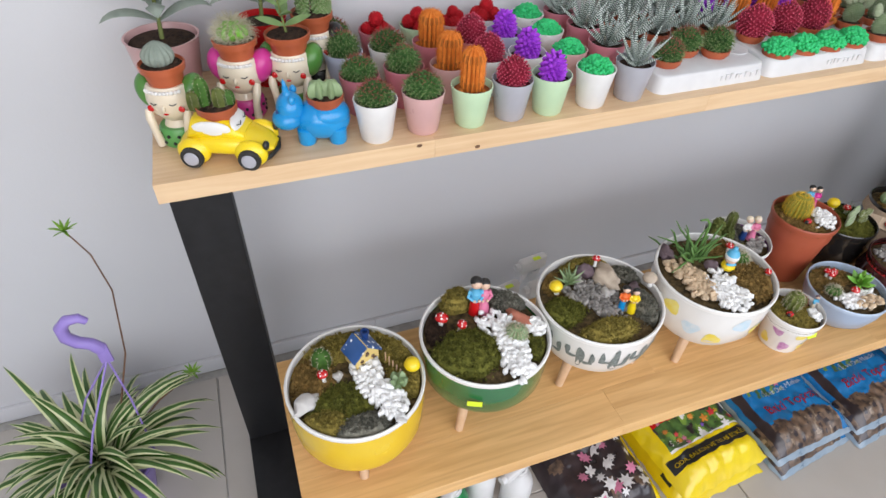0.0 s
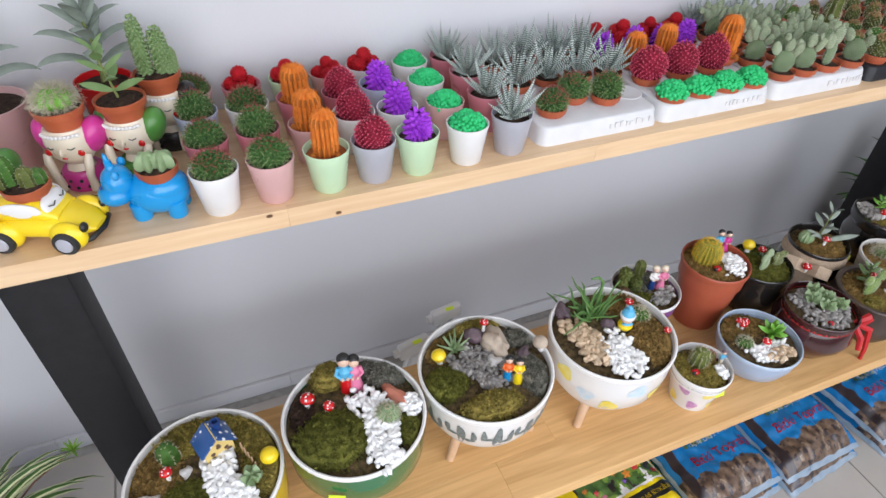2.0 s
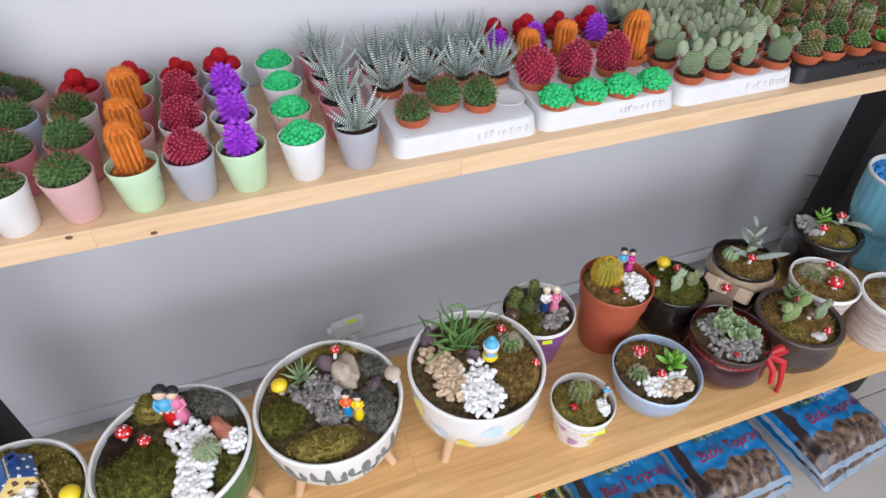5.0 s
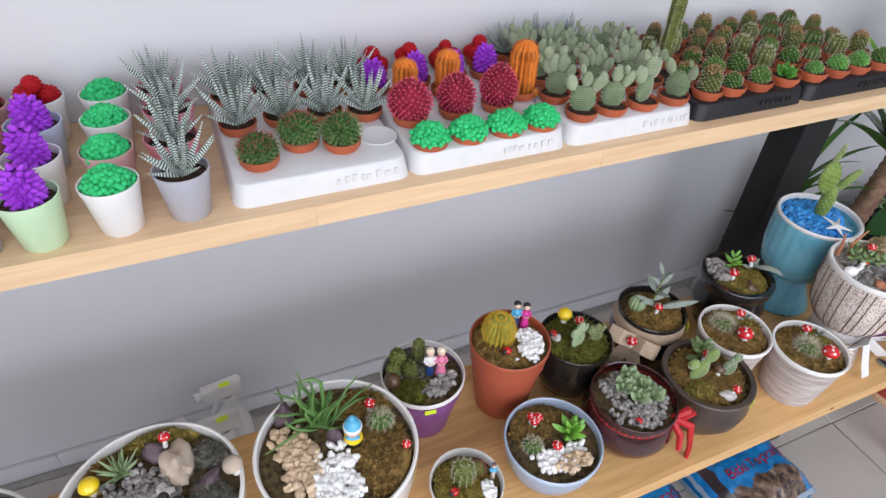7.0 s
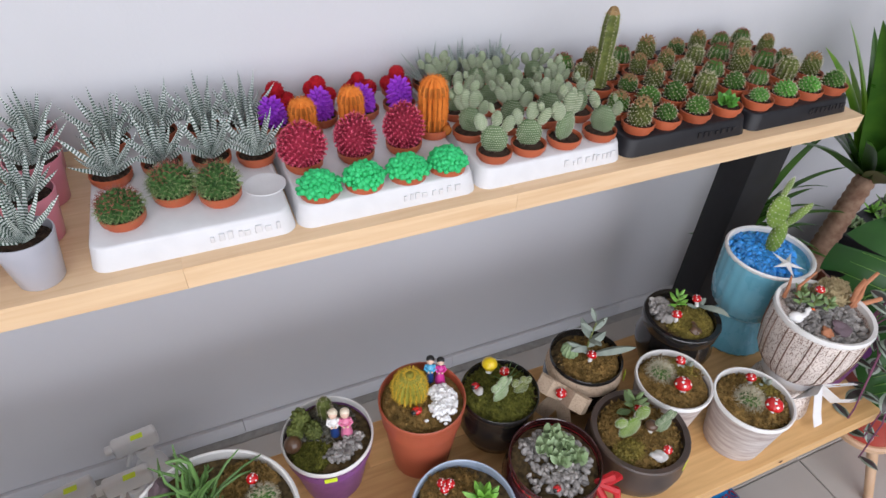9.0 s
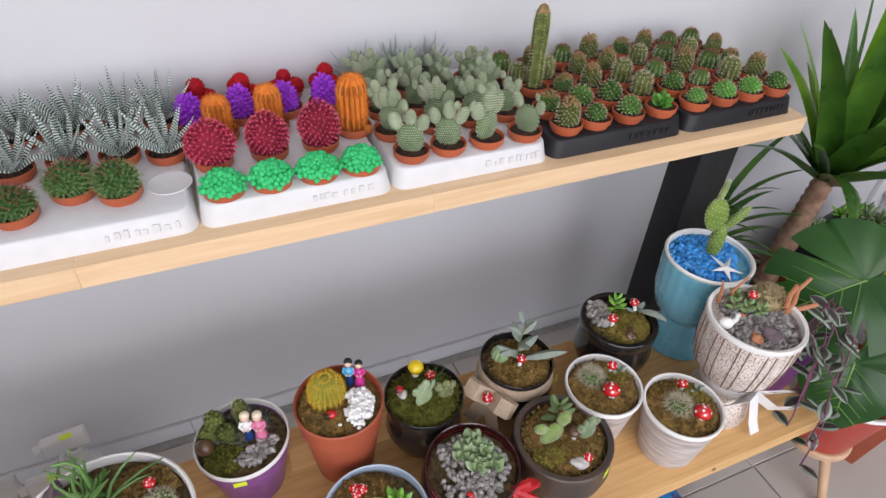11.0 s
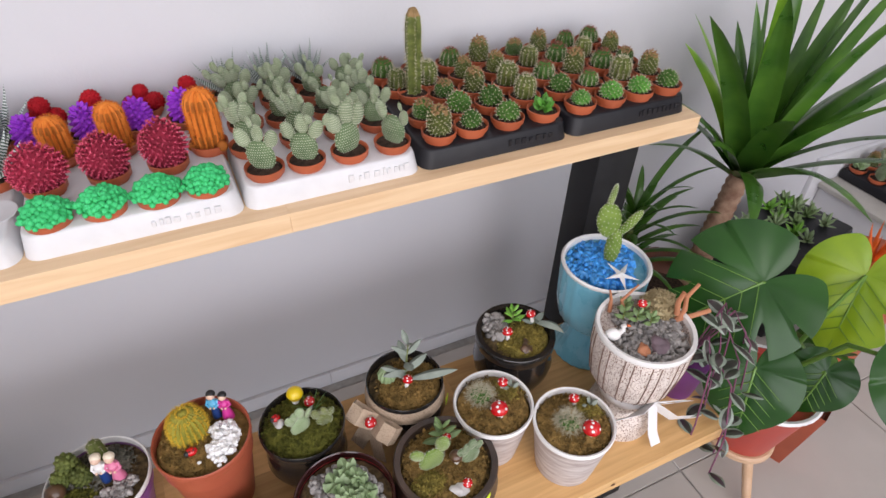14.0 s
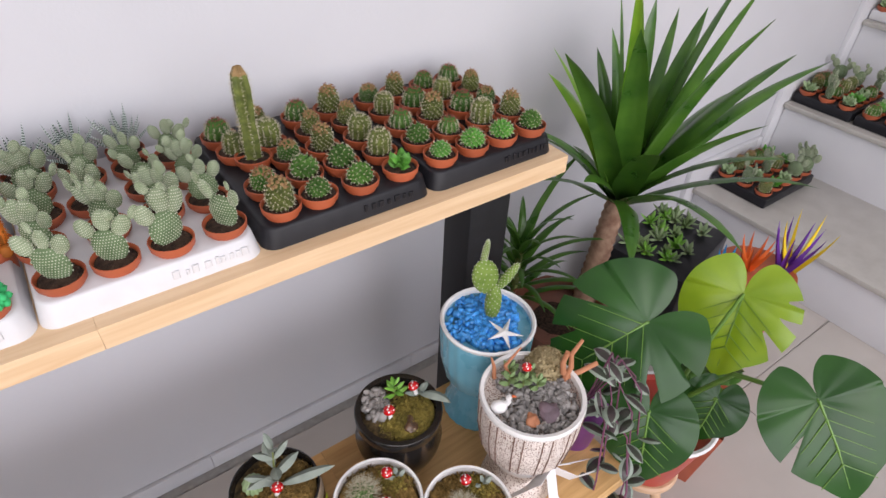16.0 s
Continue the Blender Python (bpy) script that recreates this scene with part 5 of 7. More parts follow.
lathe(dl, [(0, -0.004), (0.012, -0.004), (0.013, 0.003), (0.010, 0.008)], n=16, mi=3)
lathe(dl, [(0.011, 0.007), (0.014, 0.014), (0.010, 0.024), (0.004, 0.026), (0, 0.026)], n=16, mi=1)
ball(dl, (0, 0, 0.034), 0.0125, 0, 16, 12)
lathe(dl, [(0.0135, 0.036), (0.0140, 0.041), (0.0125, 0.043)], n=16, mi=4)
lathe(dl, [(0.0130, 0.041), (0.010, 0.051), (0.004, 0.055), (0, 0.0555)], n=16, mi=2)
ball(dl, (0, 0, 0.058), 0.005, 2, 10, 8)
ball(dl, (0.0, -0.008, 0.024), (0.011, 0.005, 0.0035), 2, 10, 6)
solid("figurine", dl, [SKIN, YELLOW, CYAN, BLACKP, WHITE], "small doll figurine in blue bobble hat and yellow coat", "figurine", pose(*wld(0.20, 0.06, 0.006), 0, 0, -20), "planter ornaments")
barrel_in(wld(0.52, 0.34, 0.002), 0.017, 0.026, CACG, SPW, "small green cactus with pale spines in brown moss", 12, 1.0, 8, 6, 0.009)
toadstool(wld(0.36, 0.52, 0.012), 0.0085)
toadstool(wld(0.86, -0.02, 0.006), 0.007)

# purple pot
c, r = (1.152, -0.088, 0.50), 0.074
b = bowl(c[0], c[1], c[2], r, TAPER, mat("purple_speckled_glaze", (0.26, 0.10, 0.30), (0.20, 0.06, 0.24), 60, 0.35, 0.1, coat=0.2), WHITE, "purple glazed tapered pot with a white rim", 0.0, name="planter_pot")
tp = b["top"]
moss_patch(b, "moss", loc(-0.25, -0.45), 0.030, 0.024, 0.008, MOSSG, 71, 160)
moss_patch(b, "moss", loc(-0.1, 0.3), 0.045, 0.034, 0.007, LICHEN, 72, 160)
pebble_run(b, [loc(0.15, -0.5), loc(0.5, -0.3), loc(0.6, -0.1)], 0.014, 80, 0.0048, GPEB, 12, 0.006)
for u, v, rr_, hh_ in ((-0.55, 0.25, 0.013, 0.050), (-0.30, 0.05, 0.012, 0.034), (-0.68, 0.02, 0.010, 0.030)):
    bm, spots = knobbed(rr_, hh_, 2.2, 60, 0.0042, 0.0030, 5)
    cactus_in(wld(u, v), done("cactus", bm, CACO, 50), "planted_cactus", "knobbly green cactus with upright shoots", tilt=(0, 14 * u))
barrel_in(wld(-0.1, 0.5), 0.011, 0.055, CACO, SPW, "short green finger cactus", 8, 3, 10, 3, 0.005)
ball_b = bmesh.new()
ball(ball_b, (0, 0, 0.010), 0.0145, 0, 18, 12)
solid("wooden_ball", ball_b, BROWN, "glossy brown wooden ball ornament in a pot", "ornament", Matrix.Translation(wld(-0.72, -0.25)), "planter ornaments")
figurine(wld(0.28, 0.05, 0.004), 0.064, ((-0.009, 0, WHITE, NAVY, CREAM, False, 1.0), (0.010, -0.001, PINKP, PINKP, CREAM, True, 1.0)), -15, "painted figurine of a seated old couple")
bm = bmesh.new()
for k in range(12):
    tube(bm, [(0, 0, 0), (R.uniform(-0.02, 0.02), R.uniform(-0.02, 0.02), R.uniform(0.004, 0.012)), (R.uniform(-0.03, 0.03), R.uniform(-0.03, 0.03), 0.004)], 0.0008, 0, 5)
tagged(part("dry_twigs", bm, LICHEN, b, "thin dry grey twigs", Matrix.Translation(loc(-0.05, -0.1))), kind="stuff")
sticker(1.137, -0.161, 0.486, -8, 0.020, 0.010)

# terracotta pot with the golden cactus
c, r = (1.309, -0.108, 0.545), 0.072
b = bowl(c[0], c[1], c[2], r, TAPER, BRICKR, BRICKR, "tall terracotta-coloured plastic pot", 0.0, name="planter_pot", soil=MOSSB)
tp = b["top"]
moss_patch(b, "moss", loc(-0.25, -0.1), 0.045, 0.05, 0.006, MOSSB, 81, 300)
pebble_run(b, [loc(0.40, 0.15), loc(0.55, -0.1), loc(0.35, -0.55)], 0.018, 130, 0.0048, WPEB, 14, 0.008, "white pebbles")
barrel_in(wld(-0.28, 0.12, 0.002), 0.026, 0.056, GOLDC, GOLDS, "golden barrel cactus with dense yellow spines", 20, 1.5, 14, 7, 0.007)
figurine(wld(0.30, 0.55, 0.004), 0.058, ((-0.008, 0, CYAN, NAVY, BLACKP, False, 1.0), (0.009, -0.001, MAGENTA, MAGENTA, BLACKP, True, 0.95)), -20, "painted figurine of a couple with black hair")
ladybird(wld(-0.12, -0.38, 0.006), 0.009)

# black scalloped pot
BGL = mat("black_glaze", (0.012, 0.011, 0.011), (0.02, 0.018, 0.017), 12, 0.18, 0.05, coat=0.5)
c, r = (1.456, -0.112, 0.495), 0.070
b = bowl(c[0], c[1], c[2], r, ((0.66, 0.0), (0.80, 0.06), (0.98, 0.35), (0.94, 0.62), (0.88, 0.75), (1.0, 0.95), (1.0, 1.0)), BGL, BGL, "glossy black pot with a wavy rim", 0.0, name="planter_pot")
tp = b["top"]
moss_patch(b, "moss", loc(0.0, 0.0), 0.055, 0.055, 0.008, MOSSG, 91, 420)
toadstool(wld(-0.22, 0.62, 0.014), 0.0145, False)
toadstool(wld(0.18, 0.42, 0.012), 0.0095)
opuntia_in(wld(0.0, -0.2), 0.75, SUCC, 8, "small flat pale green cactus pad")
opuntia_in(wld(0.55, 0.0), 0.6, CACO, 9, "small spiny flat cactus pad")
ladybird(wld(-0.62, 0.1, 0.010), 0.008)
rock(wld(-0.55, 0.02), (0.014, 0.010, 0.012), ROCKW, 21, "small pale stone in the moss")
rosette_in(wld(0.2, 0.35), 10, 0.040, 0.003, GRASSY, 3, "thin green grass-like sprouts", (1.4, 0.5), "taper", 0.3)

# pale blue bowl
c, r = (1.317, -0.268, 0.46), 0.083
b = bowl(c[0], c[1], c[2], r, ROUNDB, cer("blue_grey_bowl", (0.36, 0.46, 0.62)), cer("blue_grey_rim", (0.44, 0.54, 0.68)), "pale blue grey ceramic bowl with small succulents", 0.0)
tp = b["top"]
moss_patch(b, "moss", loc(-0.3, 0.4), 0.045, 0.035, 0.010, MOSSB, 101, 260)
pebble_run(b, [loc(-0.3, -0.45), loc(0.1, -0.45), loc(0.5, -0.3)], 0.020, 90, 0.0058, WPEB, 16, 0.006, "white pebbles")
pebble_run(b, [loc(0.1, -0.6), loc(0.6, -0.4)], 0.012, 30, 0.006, BPEB, 17, 0.010)
rosette_in(wld(0.38, 0.15, 0.006), 13, 0.036, 0.013, SUCB, 5, "bright green pointed rosette succulent", (1.3, 0.2), "oval", 0.1)
barrel_in(wld(-0.45, -0.15, 0.002), 0.015, 0.022, CACG, SPW, "small round cactus with pale spines", 12, 1, 8, 6, 0.007)
for u, v in ((-0.42, 0.38), (-0.28, 0.42), (-0.34, 0.30)):
    toadstool(wld(u, v, 0.012), 0.0085)
toadstool(wld(0.02, -0.25, 0.010), 0.009)

# small flowered pot
c, r = (1.146, -0.288, 0.47), 0.058
b = bowl(c[0], c[1], c[2], r, TAPER, WGLAZE, WHITE, "small white pot painted with yellow and purple flowers", 0.0, name="planter_pot")
tp = b["top"]
PBLOT = mat("purple_blot", (0.42, 0.14, 0.40), (0.62, 0.42, 0.60), 130, 0.4)
PF = prof_f(TAPER)
for k in range(8):
    patches(b, r, 0.0, 0.095, ((-3.2 + k * 0.45, (0.25, 0.7)[k % 2], 0.026, 0.028, (YBLOT, PBLOT)[(k + k // 2) % 2], "painted_flower"),), PF)
moss_patch(b, "moss", loc(-0.1, -0.1), 0.042, 0.042, 0.008, MOSS, 111, 320)
barrel_in(wld(-0.1, 0.15), 0.016, 0.050, CACO, SPW, "short olive cactus with pale spines", 11, 2, 10, 5, 0.006)
barrel_in(wld(0.30, 0.35), 0.012, 0.028, CACO, SPR, "tiny brownish cactus in a flowered pot", 11, 2, 8, 5, 0.005)
ladybird(wld(-0.35, -0.3, 0.008), 0.008)
pebble_run(b, [loc(0.55, -0.1), loc(0.6, -0.4)], 0.008, 30, 0.005, WPEB, 18, 0.008)
figurine(wld(0.72, 0.22, 0.004), 0.034, ((0, 0, CYAN, CREAM, ROCKP, False, 1.0),), -20, "tiny doll figurine with a dark cap")
sticker(1.154, -0.341, 0.440, -2, 0.022, 0.010, -18)

# dark red pot with ribbon
DRED = mat("oxblood_glaze", (0.07, 0.012, 0.014), (0.03, 0.008, 0.009), 12, 0.18, 0.05, coat=0.5)
c, r = (1.480, -0.262, 0.49), 0.076
b = bowl(c[0], c[1], c[2], r, BELLY, DRED, DRED, "dark oxblood glazed belly pot", 0.0, name="planter_pot")
tp = b["top"]
pebble_run(b, [loc(-0.5, 0.2), loc(0.0, 0.5), loc(0.5, 0.1), loc(0.2, -0.5), loc(-0.4, -0.4)], 0.022, 300, 0.0052, GPEB, 19, 0.004, "grey gravel")
for k, (u, v) in enumerate(((-0.2, 0.2), (0.25, 0.3), (0.1, -0.05), (0.45, 0.0), (0.0, 0.5))):
    rosette_in(wld(u, v, 0.006), 12, 0.024, 0.017, SUCC, 7 + k, "plump pale green rosette succulent", (1.3, 0.3), "oval", -0.5)
ladybird(wld(-0.1, -0.68, 0.008), 0.007)
RIB = mat("red_organza", (0.55, 0.015, 0.02), (0.42, 0.01, 0.015), 60, 0.5)
rb = thing("red_ribbon", "red gauze ribbon tied round a dark pot", "ribbon", Matrix.Translation((c[0], c[1], LOW)))
part("band", lathe(bmesh.new(), [(r * 0.945, 0.089), (r * 0.955, 0.093), (r * 0.955, 0.101), (r * 0.945, 0.105)], n=40), RIB, rb)
for k, pts in enumerate((((0.045, -0.052, 0.097), (0.075, -0.072, 0.085), (0.085, -0.082, 0.03), (0.088, -0.088, -0.03)), ((0.045, -0.052, 0.097), (0.055, -0.075, 0.070), (0.05, -0.086, 0.045)))):
    part("tail", tube(bmesh.new(), pts, [0.006, 0.007, 0.005, 0.004][:len(pts)], 0, 6), RIB, rb, "", Matrix.Identity(4))
part("loop", tube(bmesh.new(), [(0.045, -0.052, 0.097), (0.07, -0.06, 0.115), (0.085, -0.058, 0.102), (0.06, -0.06, 0.093)], [0.005, 0.008, 0.008, 0.005], 0, 6), RIB, rb)

# smoked brown pot
SMOKE = mat("smoked_clay", (0.10, 0.062, 0.045), (0.025, 0.018, 0.015), 14, 0.42, 0.1, coat=0.1)
c, r = (1.645, -0.268, 0.485), 0.083
b = bowl(c[0], c[1], c[2], r, ((0.62, 0.0), (0.74, 0.05), (0.98, 0.35), (1.04, 0.6), (0.97, 0.85), (1.0, 0.93), (1.0, 1.0)), SMOKE, SMOKE, "smoke-stained brown clay pot", 0.0, name="planter_pot", inner=0.88)
tp = b["top"]
moss_patch(b, "moss", loc(0, 0), 0.062, 0.062, 0.008, MOSSB, 121, 420)
moss_patch(b, "moss", loc(-0.3, -0.4), 0.025, 0.02, 0.012, MOSS, 122, 160)
opuntia_in(wld(-0.25, -0.05), 0.95, PADG, 11, "flat green cactus pad with fine dots")
opuntia_in(wld(0.50, 0.05), 0.7, PADM, 12, "small dotted grey green cactus pad")
spriglet(wld(-0.05, 0.5), 0.040, 5, 0.036, 0.015, JADE, 3, "small green leafy succulent shoot")
toadstool(wld(0.2, -0.02, 0.010), 0.011, True, 0.012, BROWN)
toadstool(wld(0.02, 0.38, 0.012), 0.008)
toadstool(wld(0.34, -0.52, 0.010), 0.008)
rock(wld(0.22, -0.58), (0.018, 0.012, 0.010), ROCKW, 31, "pinkish pale stone in the moss")
sticker(1.680, -0.345, 0.473, 28, 0.014, 0.016)

# black pot with a burlap bow
c, r = (1.642, -0.104, 0.50), 0.068
b = bowl(c[0], c[1], c[2], r, BELLY, BGL, BGL, "dark glazed pot wrapped with a burlap bow", 0.0, name="planter_pot")
tp = b["top"]
moss_patch(b, "moss", loc(0.1, -0.1), 0.05, 0.048, 0.008, MOSSB, 131, 320)
cactus_in(wld(-0.45, 0.1), done("cactus", ribbed(0.016, 0.038, 12, 1, 0.08), SUCC), "planted_cactus", "small grey tubercled cactus in a planter")
spriglet(wld(0.0, 0.15), 0.085, 4, 0.050, 0.020, KALA, 6, "felted grey-leaved succulent sprig", (0.008, 0.0))
bm = bmesh.new()
leaf(bm, (0, 0, 0.012), -0.3, 0.085, 0.020, 0.35, 0.2, (0, 0), 7, 0.25, "oval", 0, 0.2)
leaf(bm, (0, 0, 0.012), 2.7, 0.06, 0.018, 0.6, 0.2, (0, 0), 7, 0.7, "oval", 0, 0.2)
cactus_in(wld(0.15, 0.0), done("leaves", bm, KALA, 60, False), "planted_succulent", "long felted grey leaves over the pot rim", cat="succulent")
toadstool(wld(0.05, -0.2, 0.012), 0.0095)
BURL = dot_mat("burlap", (0.56, 0.43, 0.31), (0.26, 0.18, 0.12), 420, 0.30, 0.9, 0.6)
rb = thing("burlap_bow", "natural burlap ribbon bow with a toadstool", "ribbon", Matrix.Translation((c[0], c[1], LOW + 0.014)))
part("band", lathe(bmesh.new(), [(r * 1.035, 0.078), (r * 1.06, 0.080), (r * 1.0, 0.104), (r * 0.97, 0.104)], n=40), BURL, rb)


def ribbon_strip(pts, w, axis):
    bm = bmesh.new()
    ax = Vector(axis).normalized() * w / 2
    prev = None
    for p in pts:
        cur = (bm.verts.new(Vector(p) - ax), bm.verts.new(Vector(p) + ax))
        if prev:
            bm.faces.new((prev[0], prev[1], cur[1], cur[0]))
        prev = cur
    bm.normal_update()
    bmesh.ops.solidify(bm, geom=bm.faces[:], thickness=0.0012)
    return bm


out_, along = Vector((-0.86, -0.51, 0)), Vector((0.51, -0.86, 0))


def bow_point(a, o, z):
    return along * a + out_ * (0.080 + o) + Vector((0, 0, z))


lean_ = out_ * 0.86 - Vector((0, 0, 0.51))
for sg in (-1, 1):
    part("loop", ribbon_strip([bow_point(0, 0.006, 0.086), bow_point(sg * 0.022, 0.018, 0.096), bow_point(sg * 0.046, 0.016, 0.094), bow_point(sg * 0.050, 0.004, 0.086), bow_point(sg * 0.024, 0.002, 0.082), bow_point(0, 0.006, 0.084)], 0.030, lean_), BURL, rb)
    part("tail", ribbon_strip([bow_point(0, 0.010, 0.082), bow_point(sg * 0.014, 0.020, 0.056), bow_point(sg * 0.026, 0.026, 0.022)], 0.028, along + Vector((0, 0, 0.2 * sg))), BURL, rb)
toadstool(Vector((c[0], c[1], LOW + 0.014)) + bow_point(0, 0.014, 0.086), 0.0105, True, 0.008)
sticker(1.703, -0.151, 0.468, 50, 0.014, 0.018)

# two birch-pattern pots
BIRCH = mat("birch_pattern", (0.62, 0.57, 0.54), (0.38, 0.31, 0.29), 45, 0.55, 0.2, detail=9)
for n_ in BIRCH.node_tree.nodes:
    if n_.bl_idname == "ShaderNodeTexNoise":
        mp = BIRCH.node_tree.nodes.new("ShaderNodeMapping")
        mp.inputs["Scale"].default_value = (0.5, 0.5, 3.0)
        BIRCH.node_tree.links.new(n_.inputs["Vector"].links[0].from_socket, mp.inputs["Vector"])
        BIRCH.node_tree.links.new(mp.outputs[0], n_.inputs["Vector"])
for (cx, cy), sd in (((1.764, -0.208), 1), ((1.870, -0.296), 2)):
    c, r = (cx, cy, 0.495), 0.069
    b = bowl(c[0], c[1], c[2], r, ((0.72, 0.0), (0.75, 0.01), (0.87, 0.5), (0.98, 0.96), (1.0, 1.0)), BIRCH, WHITE, "white birch-bark patterned pot with moss", 0.0, name="planter_pot", inner=0.94)
    tp = b["top"]
    moss_patch(b, "moss", loc(0, 0), 0.058, 0.058, 0.009, MOSSB, 140 + sd, 420)
    moss_patch(b, "moss", loc(0.3, 0.3), 0.03, 0.03, 0.010, MOSS, 143 + sd, 160)
    barrel_in(wld(-0.3, 0.2, 0.004) if sd == 1 else wld(-0.15, -0.05, 0.004), 0.017, 0.022, CACG, SPW, "small green cactus with long white spines in moss", 12, 1, 8, 8, 0.017)
    toadstool(wld(0.1, -0.35, 0.010) if sd == 1 else wld(0.32, -0.35, 0.008), 0.0155)
    toadstool(wld(0.28, 0.45, 0.012) if sd == 1 else wld(0.12, 0.5, 0.010), 0.0095)
    spriglet(wld(0.5, 0.45), 0.012, 2, 0.022, 0.013, KALA, 8 + sd, "small grey green succulent leaves")

# black pot at the back
c, r = (1.870, -0.098, 0.515), 0.075
b = bowl(c[0], c[1], c[2], r, ((0.60, 0.0), (0.72, 0.05), (0.98, 0.40), (1.02, 0.55), (0.90, 0.78), (1.0, 0.88), (1.0, 1.0)), BGL, BGL, "glossy black belly pot near the upright", 0.0, name="planter_pot", inner=0.86)
tp = b["top"]
moss_patch(b, "moss", loc(0.2, -0.2), 0.045, 0.042, 0.007, MOSS, 151, 300)
pebble_run(b, [loc(-0.6, 0.3), loc(-0.4, 0.45), loc(-0.5, 0.0)], 0.016, 90, 0.006, GPEB, 22, 0.006, "grey gravel")
spriglet(wld(0.0, 0.45), 0.032, 5, 0.028, 0.012, SUCB, 13, "bright green leafy succulent")
spriglet(wld(0.55, 0.35), 0.018, 3, 0.030, 0.014, KALA, 15, "grey green succulent with broad leaves")
bm = bmesh.new()
leaf(bm, (0, 0, 0.016), -1.0, 0.062, 0.020, 1.5, 0.2, (0, 0), 7, 0.5, "oval", 0, 0.2)
cactus_in(wld(0.55, 0.25), done("leaf", bm, KALA, 60, False), "planted_succulent", "long grey leaf over the pot rim", cat="succulent")
toadstool(wld(-0.22, -0.15, 0.010), 0.0105)
toadstool(wld(0.45, 0.28, 0.022), 0.0095)
rock(wld(0.2, -0.45), (0.020, 0.014, 0.010), BROWN, 33, "glossy brown stone in the moss")

# turquoise goblet
TURQ = mat("turquoise_glaze", (0.20, 0.50, 0.62), (0.14, 0.42, 0.55), 22, 0.28, 0.1, coat=0.3)
GOB = [(0, 0.004), (0.066, 0.0), (0.070, 0.006), (0.062, 0.02), (0.046, 0.06), (0.044, 0.078), (0.056, 0.092), (0.072, 0.11), (0.080, 0.15), (0.083, 0.20), (0.084, 0.238), (0.079, 0.240), (0.077, 0.22), (0, 0.219)]
gb = thing("goblet_planter", "turquoise ribbed ceramic goblet planter with blue gravel", "planter", Matrix.Translation((2.064, -0.088, LOW)), "planters on the lower board")
bm = lathe(bmesh.new(), GOB, n=96, rib=24, amp=0.012)
part("body", bm, TURQ, gb)
part("rim", lathe(bmesh.new(), [(0.0845, 0.235), (0.0855, 0.240), (0.082, 0.243), (0.078, 0.240), (0.077, 0.232)], n=48), WGLAZE, gb, "white glazed rim")
pebble_run(gb, [(-0.04, 0.03, 0.222), (0.0, -0.04, 0.222), (0.045, 0.02, 0.222), (0, 0.05, 0.222)], 0.030, 380, 0.0068, BLUEP, 24, 0.002, "bright blue gravel")
c = (2.064, -0.088, LOW + 0.228)
r = 0.084
op = thing("planted_opuntia", "upright green opuntia with slender new pads", "cactus", Matrix.Translation(turned(c, r, 0.15, 0.2)) @ pose(0, 0, 0, 0, 0, -32) @ Matrix.Scale(1.15, 4), "plants in the miniature gardens")
for pc, ps, py, pr in (((0, 0, 0.030), (0.013, 0.012, 0.036), 0, 0), ((-0.016, 0, 0.082), (0.021, 0.008, 0.036), -18, 20), ((-0.020, 0, 0.128), (0.005, 0.004, 0.024), 6, 0), ((0.018, 0.004, 0.078), (0.008, 0.006, 0.030), 28, 0)):
    bm, rg = bmesh.new(), random.Random(3)
    q = pose(0, 0, 0, 0, py, pr)
    ball(bm, pc, ps, 0, 16, 14, q)
    for j in range(110):
        z = 1 - 2 * (j + 0.5) / 110
        w_ = math.sqrt(1 - z * z)
        bead(bm, Vector(pc) + q.to_3x3() @ Vector((w_ * math.cos(j * 2.39996) * ps[0], w_ * math.sin(j * 2.39996) * ps[1], z * ps[2])), 0.0010, 1, 1, 0.2, rg)
    part("pad", bm, [PADG, TUFT], op, "", None, False, 50)
st = bmesh.new()
top_v, bot_v = st.verts.new((0, 0, 0.006)), st.verts.new((0, 0, -0.001))
ring = []
for k in range(10):
    q = 0.036 if k % 2 == 0 else 0.009
    a = math.pi * k / 5 + 0.4
    ring.append(st.verts.new((q * math.cos(a), q * math.sin(a), 0.0)))
for k in range(10):
    st.faces.new((ring[k], ring[(k + 1) % 10], top_v))
    st.faces.new((ring[(k + 1) % 10], ring[k], bot_v))
solid("starfish", st, WHITE, "white dried starfish lying on blue gravel", "ornament", pose(*turned(c, r, 0.2, -0.45, 0.012), 12, 0, 10), "planter ornaments", angle=70)

# white carved goblet
CARV = dot_mat("carved_white_glaze", (0.80, 0.72, 0.66), (0.22, 0.12, 0.08), 300, 0.36, 0.45, 0.4)
GROOVE = mat("brown_groove", (0.24, 0.15, 0.11), (0.15, 0.09, 0.07), 60, 0.6)
PAT = [(0, 0.004), (0.062, 0.0), (0.064, 0.006), (0.056, 0.045), (0.042, 0.085), (0.044, 0.10), (0.060, 0.112), (0.074, 0.135), (0.082, 0.19), (0.083, 0.243), (0.077, 0.246), (0.075, 0.225), (0, 0.224)]
pg = thing("carved_planter", "white goblet planter carved with brown dotted stripes", "planter", Matrix.Translation((2.018, -0.255, LOW)), "planters on the lower board")
part("body", lathe(bmesh.new(), PAT, n=64), CARV, pg)
part("rim", lathe(bmesh.new(), [(0.0825, 0.236), (0.0842, 0.243), (0.082, 0.248), (0.076, 0.246), (0.075, 0.236)], n=48), WGLAZE, pg, "white rim")
